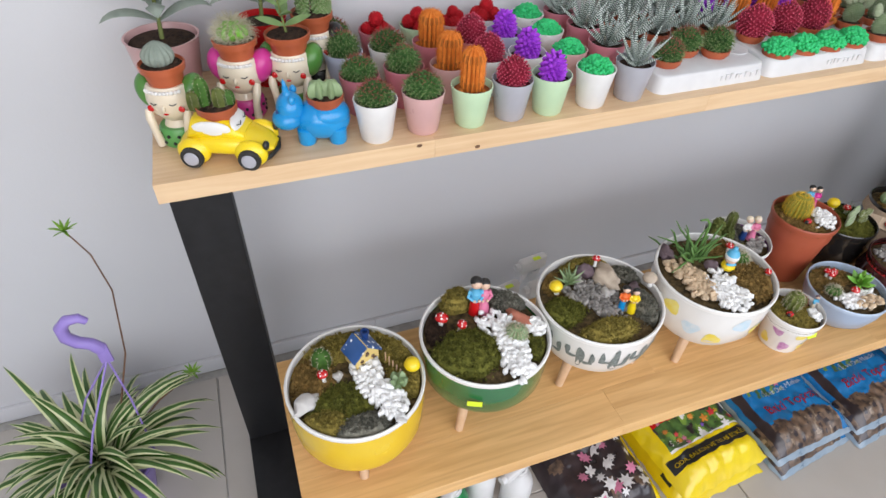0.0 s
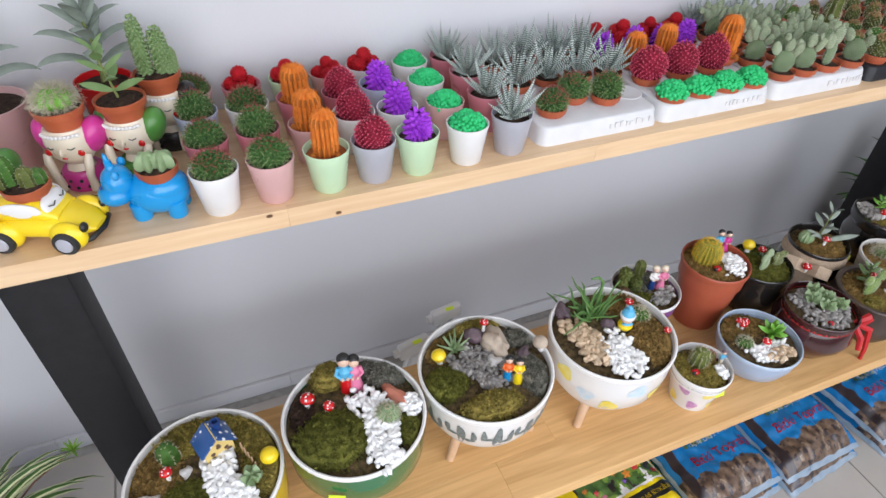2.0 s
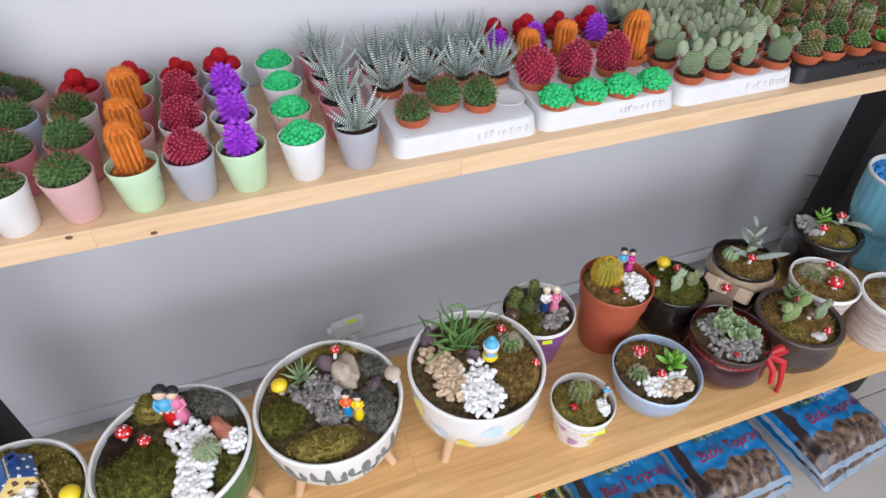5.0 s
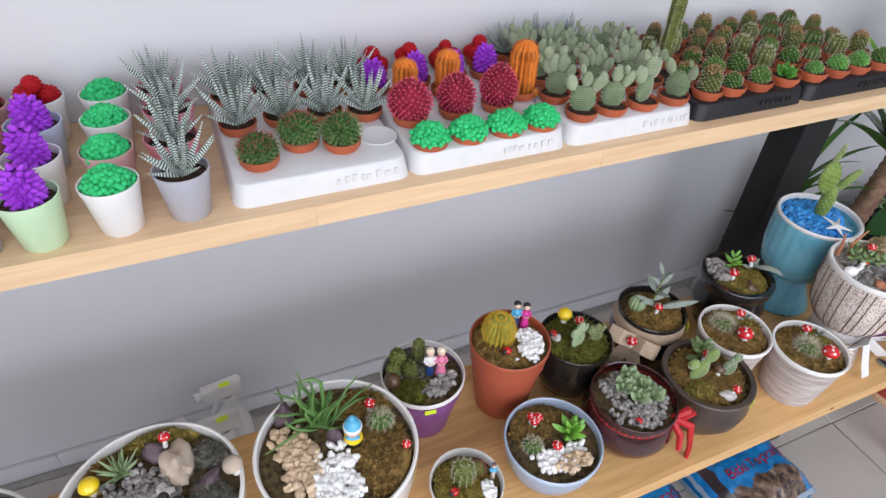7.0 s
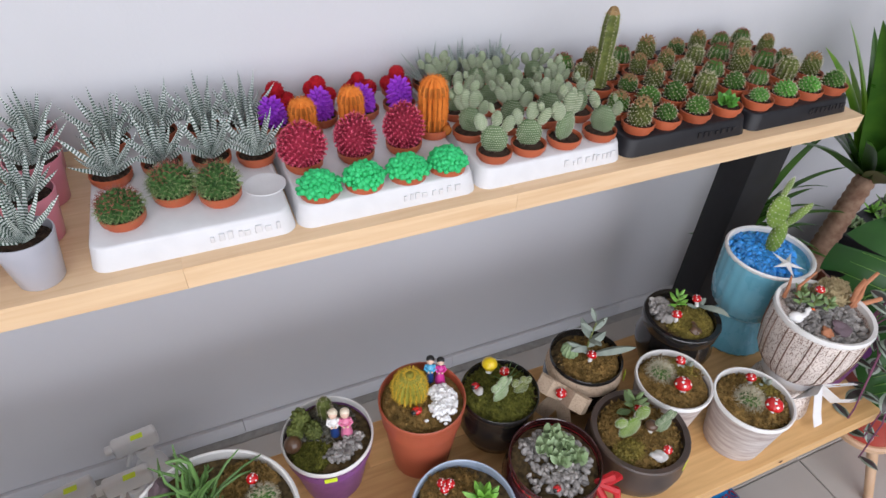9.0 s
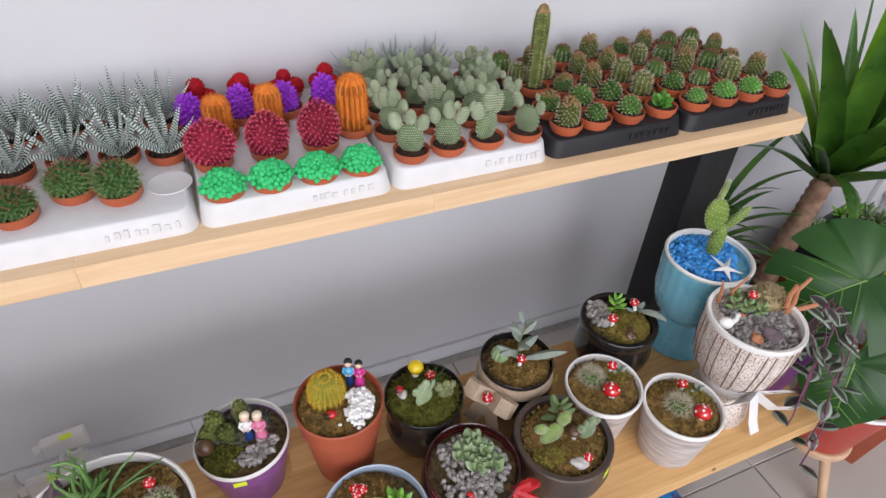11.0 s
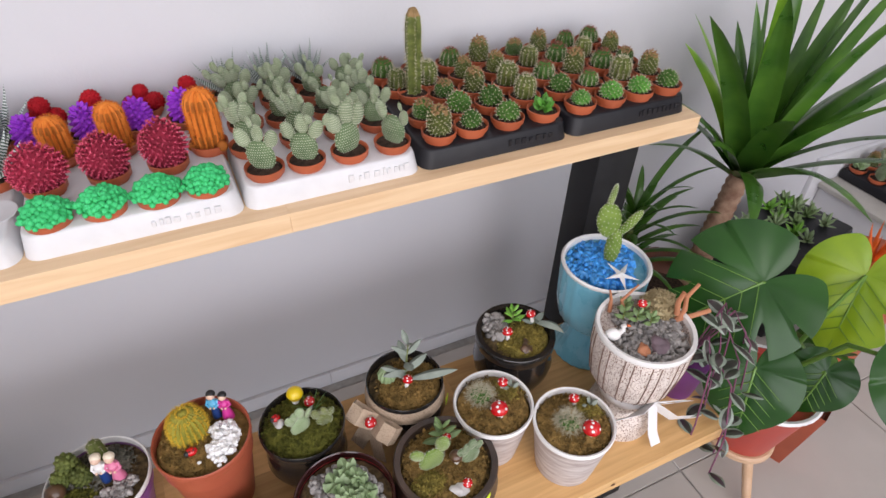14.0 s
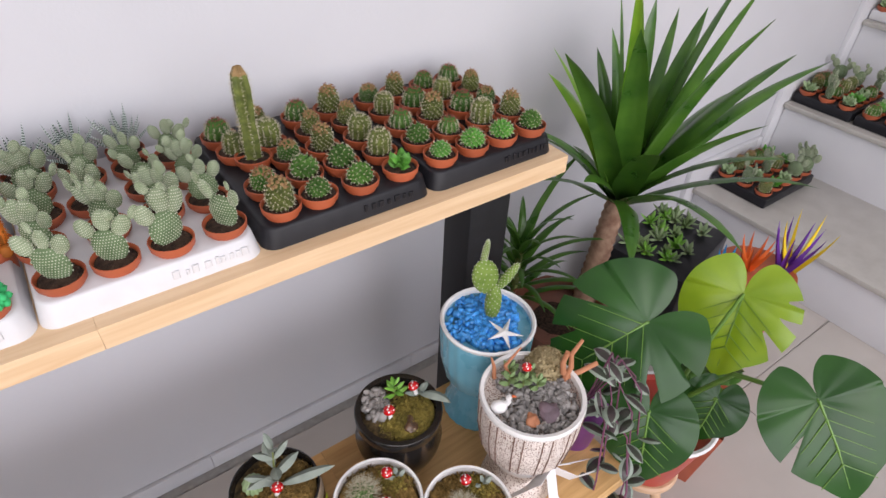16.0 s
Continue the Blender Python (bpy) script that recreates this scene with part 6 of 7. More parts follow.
for k in range(36):
    if k % 3 == 2:
        continue
    a = 2 * math.pi * k / 36
    rr = (0.0585, 0.0745, 0.0815, 0.0828, 0.0832)
    zz = (0.110, 0.135, 0.180, 0.21, 0.236)
    part("groove", tube(bmesh.new(), [(q * math.cos(a), q * math.sin(a), z) for q, z in zip(rr, zz)], 0.0011, 0, 5), GROOVE, pg)
pebble_run(pg, [(-0.04, 0.0, 0.226), (0.0, -0.045, 0.226), (0.045, -0.01, 0.226), (0.0, 0.04, 0.226)], 0.030, 320, 0.0055, GPEB, 26, 0.003, "grey gravel")
c, r = (2.018, -0.255, LOW + 0.234), 0.083
for k, (u, v) in enumerate(((-0.35, 0.35), (-0.1, 0.25), (0.1, 0.42), (-0.25, 0.6), (0.15, 0.15))):
    spriglet(turned(c, r, u, v), 0.022, 3, 0.022, 0.014, JADE, 31 + k, "small jade succulent with round leaves")
moss_patch(pg, "moss", (turned((0, 0, 0.234), r, 0.5, 0.6)), 0.030, 0.026, 0.034, mat("beige_lichen", (0.46, 0.38, 0.22), (0.30, 0.23, 0.12), 90, 0.95, 1.0, 400), 161, 300, "beige lichen clump")
rock(turned(c, r, 0.15, -0.42), (0.026, 0.020, 0.010), ROCKP, 41, "flat brown stone on the gravel")
rock(turned(c, r, -0.2, -0.5), (0.016, 0.012, 0.009), TWIG, 42, "small reddish stone on the gravel")
toadstool(turned(c, r, 0.02, 0.4, 0.020), 0.0085)
bm = bmesh.new()
ball(bm, (0, 0, 0.010), (0.010, 0.013, 0.011), 0, 14, 10)
tube(bm, [(0, -0.008, 0.014), (0, -0.014, 0.022), (0, -0.012, 0.031), (0, -0.016, 0.034)], [0.005, 0.004, 0.0042, 0.0035], 0, 8)
tube(bm, [(0, -0.018, 0.034), (0, -0.024, 0.032)], [0.0022, 0.0008], 1, 6)
solid("swan_ornament", bm, [WHITE, ORANGE], "tiny white swan ornament on gravel", "ornament", pose(*turned(c, r, -0.72, -0.15, 0.0), 0, 0, 60), "planter ornaments")
for k, pts in enumerate((((0, 0, 0), (0.012, 0, 0.022), (0.010, 0.004, 0.050), (0.030, 0.004, 0.072)), ((0, 0, 0.004), (0.03, -0.006, 0.006), (0.065, -0.01, 0.008)), ((-0.005, 0, 0.02), (-0.012, 0.0, 0.05), (-0.006, 0, 0.07)))):
    solid("dry_twig", tube(bmesh.new(), pts, [0.005, 0.0045, 0.004, 0.003][:len(pts)], 0, 8), TWIG, "orange brown forked dry twig", "twig", Matrix.Translation(turned(c, r, 0.75, 0.25)), "dry twigs in the carved planter")
for k in (0, 1):
    solid("dry_twig", tube(bmesh.new(), [(0, 0, 0), (-0.004 - 0.008 * k, 0, 0.03), (-0.012 + 0.03 * k, 0, 0.055)], [0.004, 0.003, 0.0015], 0, 7), TWIG, "orange brown forked dry twig", "twig", Matrix.Translation(turned(c, r, -0.55 + 0.3 * k, 0.6)), "dry twigs in the carved planter")
SATIN = mat("white_satin", (0.78, 0.77, 0.76), (0.68, 0.67, 0.67), 30, 0.3)
rb = thing("satin_bow", "white satin ribbon bow round a planter stem", "ribbon", Matrix.Translation((2.018, -0.255, LOW)))
part("band", lathe(bmesh.new(), [(0.046, 0.078), (0.050, 0.086), (0.049, 0.098), (0.046, 0.102)], n=32), SATIN, rb)
part("loop", ribbon_strip([(0.02, -0.05, 0.088), (0.055, -0.075, 0.105), (0.085, -0.075, 0.085), (0.05, -0.06, 0.078), (0.02, -0.05, 0.086)], 0.022, (0.2, -0.6, 0.8)), SATIN, rb)
part("loop", ribbon_strip([(0.02, -0.05, 0.088), (-0.03, -0.07, 0.105), (-0.06, -0.055, 0.09), (-0.03, -0.055, 0.080), (0.02, -0.05, 0.086)], 0.022, (0.2, -0.6, 0.8)), SATIN, rb)
part("tail", ribbon_strip([(0.02, -0.052, 0.086), (0.06, -0.075, 0.05), (0.115, -0.085, 0.035)], 0.020, (0.3, -0.4, 0.8)), SATIN, rb)
part("tail", ribbon_strip([(0.02, -0.052, 0.086), (0.01, -0.08, 0.04), (0.018, -0.09, 0.012)], 0.020, (1, 0, 0.1)), SATIN, rb)

# ---------------------------------------------------------------- planters beside the pots on the upper board
def nursery(p, r, h, parent_label, plantfn=None, material=None):
    root = thing("nursery_pot", parent_label, "plant pot", Matrix.Translation(p), "nursery pots in figure planters")
    part("pot", lathe(bmesh.new(), [(0, 0), (r * 0.72, 0), (r * 0.86, h * 0.7), (r * 0.97, h * 0.72), (r, h), (r * 0.95, h + 0.001), (r * 0.9, h * 0.9), (0, h * 0.86)], n=30), material or TERRA, root)
    part("soil", soil_mesh(r * 0.9, 3), None, root, "", Matrix.Translation((0, 0, h * 0.88)))
    return root


def bust(x, y, turn, hair, base, s=1.0, label=""):
    """A planter shaped like a resting girl's head."""
    bm = bmesh.new()
    mats = [CREAM, hair, base, BLACKP, RED, WHITE]
    lathe(bm, [(0, 0), (0.030, 0), (0.032, 0.003), (0.031, 0.028), (0.028, 0.032), (0, 0.032)], n=28, mi=2)
    for k in range(12):
        for z in (0.009, 0.021):
            a = 2 * math.pi * (k + 0.5 * (z > 0.01)) / 12
            ball(bm, (0.0316 * math.cos(a), 0.0316 * math.sin(a), z), (0.003, 0.003, 0.003), 3, 8, 5)
    lathe(bm, [(0.022, 0.030), (0.016, 0.045), (0.018, 0.05)], n=20, mi=0)
    lathe(bm, [(0, 0.040), (0.020, 0.044), (0.034, 0.060), (0.038, 0.080), (0.036, 0.096), (0.031, 0.104), (0.027, 0.104), (0, 0.098)], n=32, mi=0, sy=0.92)
    for sg in (-1, 1):
        ball(bm, (sg * 0.033, 0.008, 0.084), (0.020, 0.026, 0.030), 1, 18, 14, pose(0, 0, 0, 0, sg * 18, 0))
        tube(bm, [(sg * 0.024, -0.026, 0.004), (sg * 0.026, -0.030, 0.032), (sg * 0.030, -0.027, 0.054), (sg * 0.031, -0.022, 0.066)], [0.007, 0.006, 0.007, 0.0055], 0, 10)
        ball(bm, (sg * 0.024, -0.027, 0.070), (0.0055, 0.002, 0.0055), 4, 10, 6)
        tube(bm, [(sg * 0.010, -0.0345, 0.081), (sg * 0.015, -0.0335, 0.079), (sg * 0.020, -0.0305, 0.081)], 0.0009, 3, 5)
    ball(bm, (0, 0.014, 0.080), (0.036, 0.030, 0.028), 1, 18, 12)
    ball(bm, (0, -0.0355, 0.074), (0.003, 0.005, 0.006), 0, 10, 8)
    ball(bm, (0, -0.0325, 0.063), (0.0045, 0.002, 0.0016), 4, 10, 6)
    for k in range(11):
        a = -math.pi / 2 + (k - 5) * 0.16
        ball(bm, (0.036 * math.cos(a), 0.0335 * math.sin(a), 0.0985), 0.0032, 5, 8, 6)
    ob = solid("figure_planter", bm, mats, label, "planter", Matrix.LocRotScale((x, y, SHELF), Euler((0, 0, turn)), (s, s, s)), "figure planters")
    return ob


FACE = -0.35
bust(0.048, 0.125, FACE, DGREEN, mat("green_dotted_dress", (0.12, 0.36, 0.10), (0.09, 0.30, 0.08), 20, 0.35), 0.98, "cream girl-head planter with green hair")
bust(0.160, 0.185, FACE, MAGENTA, MAGENTA, 1.0, "cream girl-head planter with magenta hair")
bust(0.245, 0.185, FACE, DGREEN, DGREEN, 1.0, "cream girl-head planter with dark green hair")
bust(0.300, 0.265, FACE, BLACKP, BLACKP, 1.0, "cream girl-head planter with black hair")
nursery((0.048, 0.125, SHELF + 0.096), 0.034, 0.036, "terracotta pot with a grey round cactus")
cactus_in((0.046, 0.125, SHELF + 0.126), done("cactus", ribbed(0.023, 0.040, 16, 1, 0.05), KALA), "planted_cactus", "grey felted round cactus in a pot")
nursery((0.160, 0.185, SHELF + 0.098), 0.036, 0.036, "terracotta pot with a white-spined cactus")
barrel_in((0.160, 0.185, SHELF + 0.130), 0.024, 0.034, SUCB, SPW, "bright green cactus with long white spines", 13, 1, 10, 8, 0.020)
nursery((0.245, 0.185, SHELF + 0.098), 0.038, 0.036, "terracotta pot with a broad-leaved succulent")
spriglet((0.245, 0.185, SHELF + 0.130), 0.080, 5, 0.048, 0.023, JADE, 41, "leafy green succulent on a woody stem", (-0.012, 0.0))
nursery((0.300, 0.265, SHELF + 0.098), 0.038, 0.036, "terracotta pot with columnar cacti")
for dx, h, k in ((-0.014, 0.100, 1), (0.014, 0.080, 2), (0.024, 0.045, 3)):
    bm, spots = knobbed(0.0105 + 0.002 * (k == 2), h, 2.6, 150, 0.0034, 0.0034, k)
    cactus_in((0.300 + dx, 0.265, SHELF + 0.128), done("cactus", bm, JADE, 50), "planted_cactus", "slim knobbly green column cactus", 1.0, done("spine_cover", knob_spines(spots, 2, 0.0035, k, 2), [SPW, SPW], 40, False))
# large pots with felted plants at the wall
for x, y, r, h, mm, lb, sd in ((0.045, 0.275, 0.062, 0.115, C_PINK, "large dusty pink pot with a grey felted plant", 3), (0.215, 0.300, 0.045, 0.12, RED, "red pot with a grey felted plant", 8)):
    root = thing("plant_pot", lb, "plant pot", Matrix.Translation((x, y, SHELF)), "large pots on the upper board")
    part("pot", lathe(bmesh.new(), [(0, 0), (r * 0.72, 0), (r * 0.97, h * 0.97), (r, h), (r * 0.94, h), (r * 0.9, h * 0.9), (0, h * 0.88)], n=36), mm, root)
    part("soil", soil_mesh(r * 0.9, 4), None, root, "", Matrix.Translation((0, 0, h * 0.91)))
    bm, rg = bmesh.new(), random.Random(sd)
    tube(bm, [(0, 0, h * 0.9), (0.005, 0, h + 0.05), (0.0, 0.0, h + 0.105)], [0.004, 0.0035, 0.002], 1, 7)
    for k in range(7):
        t = (k + 1) / 7
        for s in (0, math.pi):
            a = k * 1.45 + s + 0.2
            big = 1.0 - 0.55 * t
            leaf(bm, (0.004, 0, h + 0.012 + 0.09 * t), a, 0.030 + 0.075 * big, 0.016 + 0.018 * big, 1.9 * big, 0.2, (0, 0), 8, 0.55 + 0.6 * t, "oval", 0, 0.15)
    part("plant", bm, [KALA, STEM], root, "grey felted leaves", None, False, 60)

# yellow car planter
car = thing("car_planter", "yellow painted toy beetle car planter with a cactus", "planter", pose(0.120, 0.058, SHELF, 0, 0, -22))
bm = bmesh.new()
sec = [(-0.074, 0.018, 0.018, 0.020), (-0.066, 0.030, 0.014, 0.036), (-0.045, 0.036, 0.012, 0.046), (-0.015, 0.038, 0.012, 0.050), (0.018, 0.038, 0.012, 0.050), (0.040, 0.034, 0.012, 0.046), (0.062, 0.026, 0.014, 0.036), (0.074, 0.016, 0.018, 0.024)]


def loft(bm, sec, mi=0, n=20, p=2.6):
    rings = []
    for x, w, z0, z1 in sec:
        ring = []
        for i in range(n):
            a = 2 * math.pi * i / n
            cx, sx = math.cos(a), math.sin(a)
            ring.append(bm.verts.new((x, w * math.copysign(abs(cx) ** (2 / p), cx), (z0 + z1) / 2 + (z1 - z0) / 2 * math.copysign(abs(sx) ** (2 / p), sx))))
        rings.append(ring)
    for a, b in zip(rings, rings[1:]):
        for i in range(n):
            bm.faces.new((a[i], a[(i + 1) % n], b[(i + 1) % n], b[i])).material_index = mi
    bm.faces.new(rings[0][::-1]).material_index = mi
    bm.faces.new(rings[-1]).material_index = mi


loft(bm, sec)
part("body", bm, YELLOW, car)
bm = bmesh.new()
loft(bm, [(-0.052, 0.026, 0.036, 0.052), (-0.044, 0.031, 0.036, 0.070), (-0.020, 0.033, 0.036, 0.077), (0.006, 0.032, 0.036, 0.074), (0.024, 0.029, 0.036, 0.060), (0.034, 0.026, 0.036, 0.050)])
part("cabin", bm, YELLOW, car)
for sx in (-1, 1):
    for x in (-0.044, 0.044):
        bm = bmesh.new()
        ball(bm, (x, sx * 0.033, 0.022), (0.026, 0.014, 0.022), 0, 18, 12)
        part("fender", bm, YELLOW, car)
        w = part("wheel", lathe(bmesh.new(), [(0, -0.006), (0.0155, -0.006), (0.0175, -0.003), (0.0175, 0.004), (0.0155, 0.0065), (0, 0.0065)], n=24), mat("toy_tyre", (0.05, 0.048, 0.045), (0.03, 0.03, 0.03), 30, 0.6) if x < 0 and sx < 0 else bpy.data.materials["toy_tyre"], car, "dark painted wheel", pose(x, sx * 0.044, 0.0178, sx * 90 * -1, 0, 0))
        part("hubcap", lathe(bmesh.new(), [(0.0115, 0.0066), (0.010, 0.0085), (0.003, 0.0095), (0, 0.0095)], n=20), C_GREY, w, "silver painted hubcap")
    bm = bmesh.new()
    ball(bm, (0.068, sx * 0.030, 0.036), (0.005, 0.0075, 0.0075), 0, 12, 8)
    part("headlight", bm, BLACKP, car, "black headlight")
    bm = bmesh.new()
    ball(bm, (-0.012, sx * 0.0285, 0.059), (0.030, 0.0048, 0.0125), 0, 18, 12)
    part("side_window", bm, WHITE, car, "white painted side window")
bm = bmesh.new()
ball(bm, (0.021, 0, 0.060), (0.005, 0.027, 0.0135), 0, 18, 12, pose(0, 0, 0, 0, -32, 0))
part("windscreen", bm, WHITE, car, "white painted windscreen with closed eyes")
for sx in (-1, 1):
    part("painted_lash", tube(bmesh.new(), [(0.0275, sx * 0.006, 0.063), (0.0285, sx * 0.012, 0.060), (0.0255, sx * 0.020, 0.063)], 0.0008, 0, 5), BLACKP, car)
part("bumper", tube(bmesh.new(), [(0.052, -0.040, 0.013), (0.070, -0.028, 0.014), (0.077, 0, 0.015), (0.070, 0.028, 0.014), (0.052, 0.040, 0.013)], 0.0038, 0, 8), BLACKP, car, "black bumper")
part("rear_bumper", tube(bmesh.new(), [(-0.060, -0.036, 0.015), (-0.076, 0, 0.016), (-0.060, 0.036, 0.015)], 0.003, 0, 8), YELLOW, car)
nursery((0.113, 0.061, SHELF + 0.052), 0.031, 0.034, "terracotta pot set in the toy car roof")
for dx, dy, h, k in ((-0.016, 0.006, 0.050, 1), (0.006, -0.004, 0.034, 2), (0.018, 0.002, 0.026, 3), (-0.030, 0.004, 0.030, 4)):
    barrel_in((0.113 + dx, 0.061 + dy, SHELF + 0.080), 0.010, h, CACG if k % 2 else CACO, SPW, "small pale green finger cactus", 7, 2.4, 8, 2, 0.003)

# blue horned animal planter
hp = thing("hippo_planter", "bright blue horned hippo planter with a cactus", "planter", pose(0.252, 0.068, SHELF, 0, 0, -12))
bm = bmesh.new()
ball(bm, (0.018, 0, 0.036), (0.046, 0.034, 0.034), 0, 28, 18)
ball(bm, (0.026, 0, 0.046), (0.038, 0.033, 0.024), 0, 24, 16)
for x in (-0.008, 0.042):
    for s in (-1, 1):
        lathe(bm, [(0, 0), (0.013, 0), (0.0145, 0.004), (0.015, 0.026), (0, 0.034)], (x, s * 0.015, 0), 0, 16)
part("body", bm, BLUE, hp)
bm = bmesh.new()
ball(bm, (-0.030, -0.006, 0.060), (0.022, 0.024, 0.026), 0, 24, 16)
ball(bm, (-0.036, -0.012, 0.044), (0.024, 0.024, 0.018), 0, 24, 16)
part("head", bm, BLUE, hp)
part("horn", lathe(bmesh.new(), [(0.007, 0), (0.0062, 0.006), (0.0052, 0.007), (0.0048, 0.014), (0.0036, 0.015), (0.003, 0.022), (0, 0.028)], n=16), BLUE, hp, "ringed blue horn", pose(-0.032, -0.008, 0.082, 0, -6, 0))
for s in (-1, 1):
    bm = bmesh.new()
    ball(bm, (-0.024, -0.004 + s * 0.019, 0.080), (0.006, 0.006, 0.008), 0, 12, 8)
    part("ear", bm, BLUE, hp)
    bm = bmesh.new()
    ball(bm, (-0.049, -0.010 + s * 0.013, 0.061), (0.002, 0.0028, 0.003), 0, 10, 6)
    part("eye", bm, NAVY, hp, "dark painted eye")
nursery((0.278, 0.062, SHELF + 0.044), 0.030, 0.034, "terracotta pot set in the blue hippo's back")
for dx, dy, k in ((-0.010, 0.002, 1), (0.010, -0.002, 2)):
    cactus_in((0.278 + dx, 0.062 + dy, SHELF + 0.074), done("cactus", lathe(bmesh.new(), dome(0.015, 0.028, 1.6), n=30, rib=5, amp=0.28), SUCC), "planted_cactus", "pale green deeply ribbed cactus", turn=k)

# ---------------------------------------------------------------- below the lower board
FLOWER = mat("printed_flowers", (0.10, 0.20, 0.05), (0.03, 0.07, 0.02), 40, 0.3, coat=0.3)
PRINTS = [mat("print_%s" % n, cc, tuple(q * 0.75 for q in cc), 50, 0.3, coat=0.3) for n, cc in (("pink", (0.70, 0.22, 0.36)), ("violet", (0.22, 0.10, 0.50)), ("red", (0.62, 0.04, 0.05)), ("yellow", (0.85, 0.62, 0.03)), ("white", (0.78, 0.76, 0.76)), ("orange", (0.80, 0.30, 0.05)))]
FILMY = mat("yellow_film", (0.86, 0.66, 0.01), (0.80, 0.58, 0.01), 8, 0.25, 0.35, 30, coat=0.4)
FILMB = mat("blue_film", (0.01, 0.20, 0.50), (0.008, 0.16, 0.42), 8, 0.25, 0.35, 30, coat=0.4)
FILMK = mat("dark_film", (0.05, 0.035, 0.04), (0.02, 0.015, 0.018), 20, 0.3, 0.35, 30, coat=0.4)
FILMW = mat("clear_edge_film", (0.34, 0.42, 0.50), (0.22, 0.30, 0.38), 30, 0.3, 0.2)
SOILPIC = mat("printed_soil", (0.22, 0.14, 0.09), (0.05, 0.035, 0.03), 60, 0.35, 0.1, coat=0.3)
LEAFPIC = mat("printed_leaves", (0.22, 0.36, 0.06), (0.10, 0.20, 0.03), 60, 0.3, coat=0.3)
FIBREPIC = mat("printed_fibres", (0.34, 0.25, 0.17), (0.20, 0.14, 0.09), 90, 0.35, coat=0.3)
POTPIC = mat("printed_pot", (0.26, 0.10, 0.06), (0.18, 0.06, 0.04), 30, 0.35)


def bag(x, y, z, turn, w, d, h, zones, seed, label, words=(), blooms=None, nb=0, inks=None, bloom=(0.006, 0.013)):
    """A filled sack: zones(u, v) names its film for each spot of the top, u across and v away."""
    root = thing("soil_bag", label, "soil bag", pose(x, y, z, 0, 0, turn), "sacks of potting soil")
    mats = [FILMY, FILMB, FILMK, FILMW, SOILPIC, POTPIC, FLOWER, BLACKP, RED, WHITE, LEAFPIC, FIBREPIC]
    bm = bmesh.new()
    nu, nv = 56, 72

    def top(u, v):
        e = math.sin(math.pi / 2 * min(1, (1 - abs(2 * u - 1)) * 2.4)) ** 0.7 * math.sin(math.pi / 2 * min(1, (1 - abs(2 * v - 1)) * 3.2)) ** 0.7
        return h * e * (0.85 + 0.22 * noise.noise(Vector((u * 3, v * 4, seed)))) + (0.006 * noise.noise(Vector((u * 11, v * 13, seed))) + 0.0035 * abs(noise.noise(Vector((u * 26 + v * 9, v * 15 - u * 6, seed))))) * e + 0.002
    g = [[bm.verts.new(((u / nu - 0.5) * w + 0.004 * noise.noise(Vector((v * 0.19, u, seed))), (v / nv - 0.5) * d + 0.004 * noise.noise(Vector((u * 0.19, v, seed + 4))), top(u / nu, v / nv))) for v in range(nv + 1)] for u in range(nu + 1)]
    lo = [[bm.verts.new(((u / nu - 0.5) * w * 0.97, (v / nv - 0.5) * d * 0.97, 0.0)) for v in (0, nv)] for u in (0, nu)]
    for u in range(nu):
        for v in range(nv):
            bm.faces.new((g[u][v], g[u + 1][v], g[u + 1][v + 1], g[u][v + 1])).material_index = zones((u + 0.5) / nu, (v + 0.5) / nv)
    bm.faces.new((lo[0][0], lo[0][1], lo[1][1], lo[1][0])).material_index = zones(0.5, 0.02)
    part("sack", bm, mats, root, "", None, False, 60)
    rg = random.Random(seed)
    for k in range(nb):
        u, v = blooms[0] + rg.random() * (blooms[1] - blooms[0]), blooms[2] + rg.random() * (blooms[3] - blooms[2])
        q = rg.uniform(*bloom)
        fl = bmesh.new()
        m = rg.choice((5, 6, 8))
        ctr = fl.verts.new((0, 0, 0.0006))
        ring = [fl.verts.new((q * (0.72 + 0.28 * math.cos(m * a)) * math.cos(a), q * (0.72 + 0.28 * math.cos(m * a)) * math.sin(a), 0)) for a in [2 * math.pi * i / 24 for i in range(24)]]
        for i in range(24):
            fl.faces.new((ring[i], ring[(i + 1) % 24], ctr))
        px, py = (u - 0.5) * w, (v - 0.5) * d
        e = 0.01
        nrm = Vector((-(top(u + e, v) - top(u - e, v)) / (2 * e * w), -(top(u, v + e) - top(u, v - e)) / (2 * e * d), 1)).normalized()
        part("printed_flower", fl, rg.choice(inks or PRINTS), root, "", Matrix.Translation((px, py, top(u, v) + 0.0022)) @ Vector((0, 0, 1)).rotation_difference(nrm).to_matrix().to_4x4())
    for text, u, v, size, material in words:
        ob = lettering("printed_word", text, size, material, root, Matrix.Identity(4))
        for q in ob.data.vertices:
            x, y = q.co.x, q.co.y
            q.co = Vector(((u - 0.5) * w + x, (v - 0.5) * d + y, top(min(0.99, max(0.01, u + x / w)), v + y / d) + 0.0022))
    return root


def blot(u, v, f, k):
    return noise.noise(Vector((u * f, v * f, k)))


def zone_y(u, v):
    if v < 0.16 or not 0.04 < u < 0.96:
        return 0
    if v < 0.27:
        return 7
    if 0.10 < u < 0.92 and 0.285 < v < 0.88:
        if not (0.115 < u < 0.905 and 0.30 < v < 0.87):
            return 9
        if 0.51 < v < 0.58:
            return 8
        b = blot(u, v, 11, 3.1)
        return 9 if b > 0.42 else 2 if b < -0.32 else 10 if b > 0.1 else 6
    return 7 if 0.02 < u < 0.035 else 0


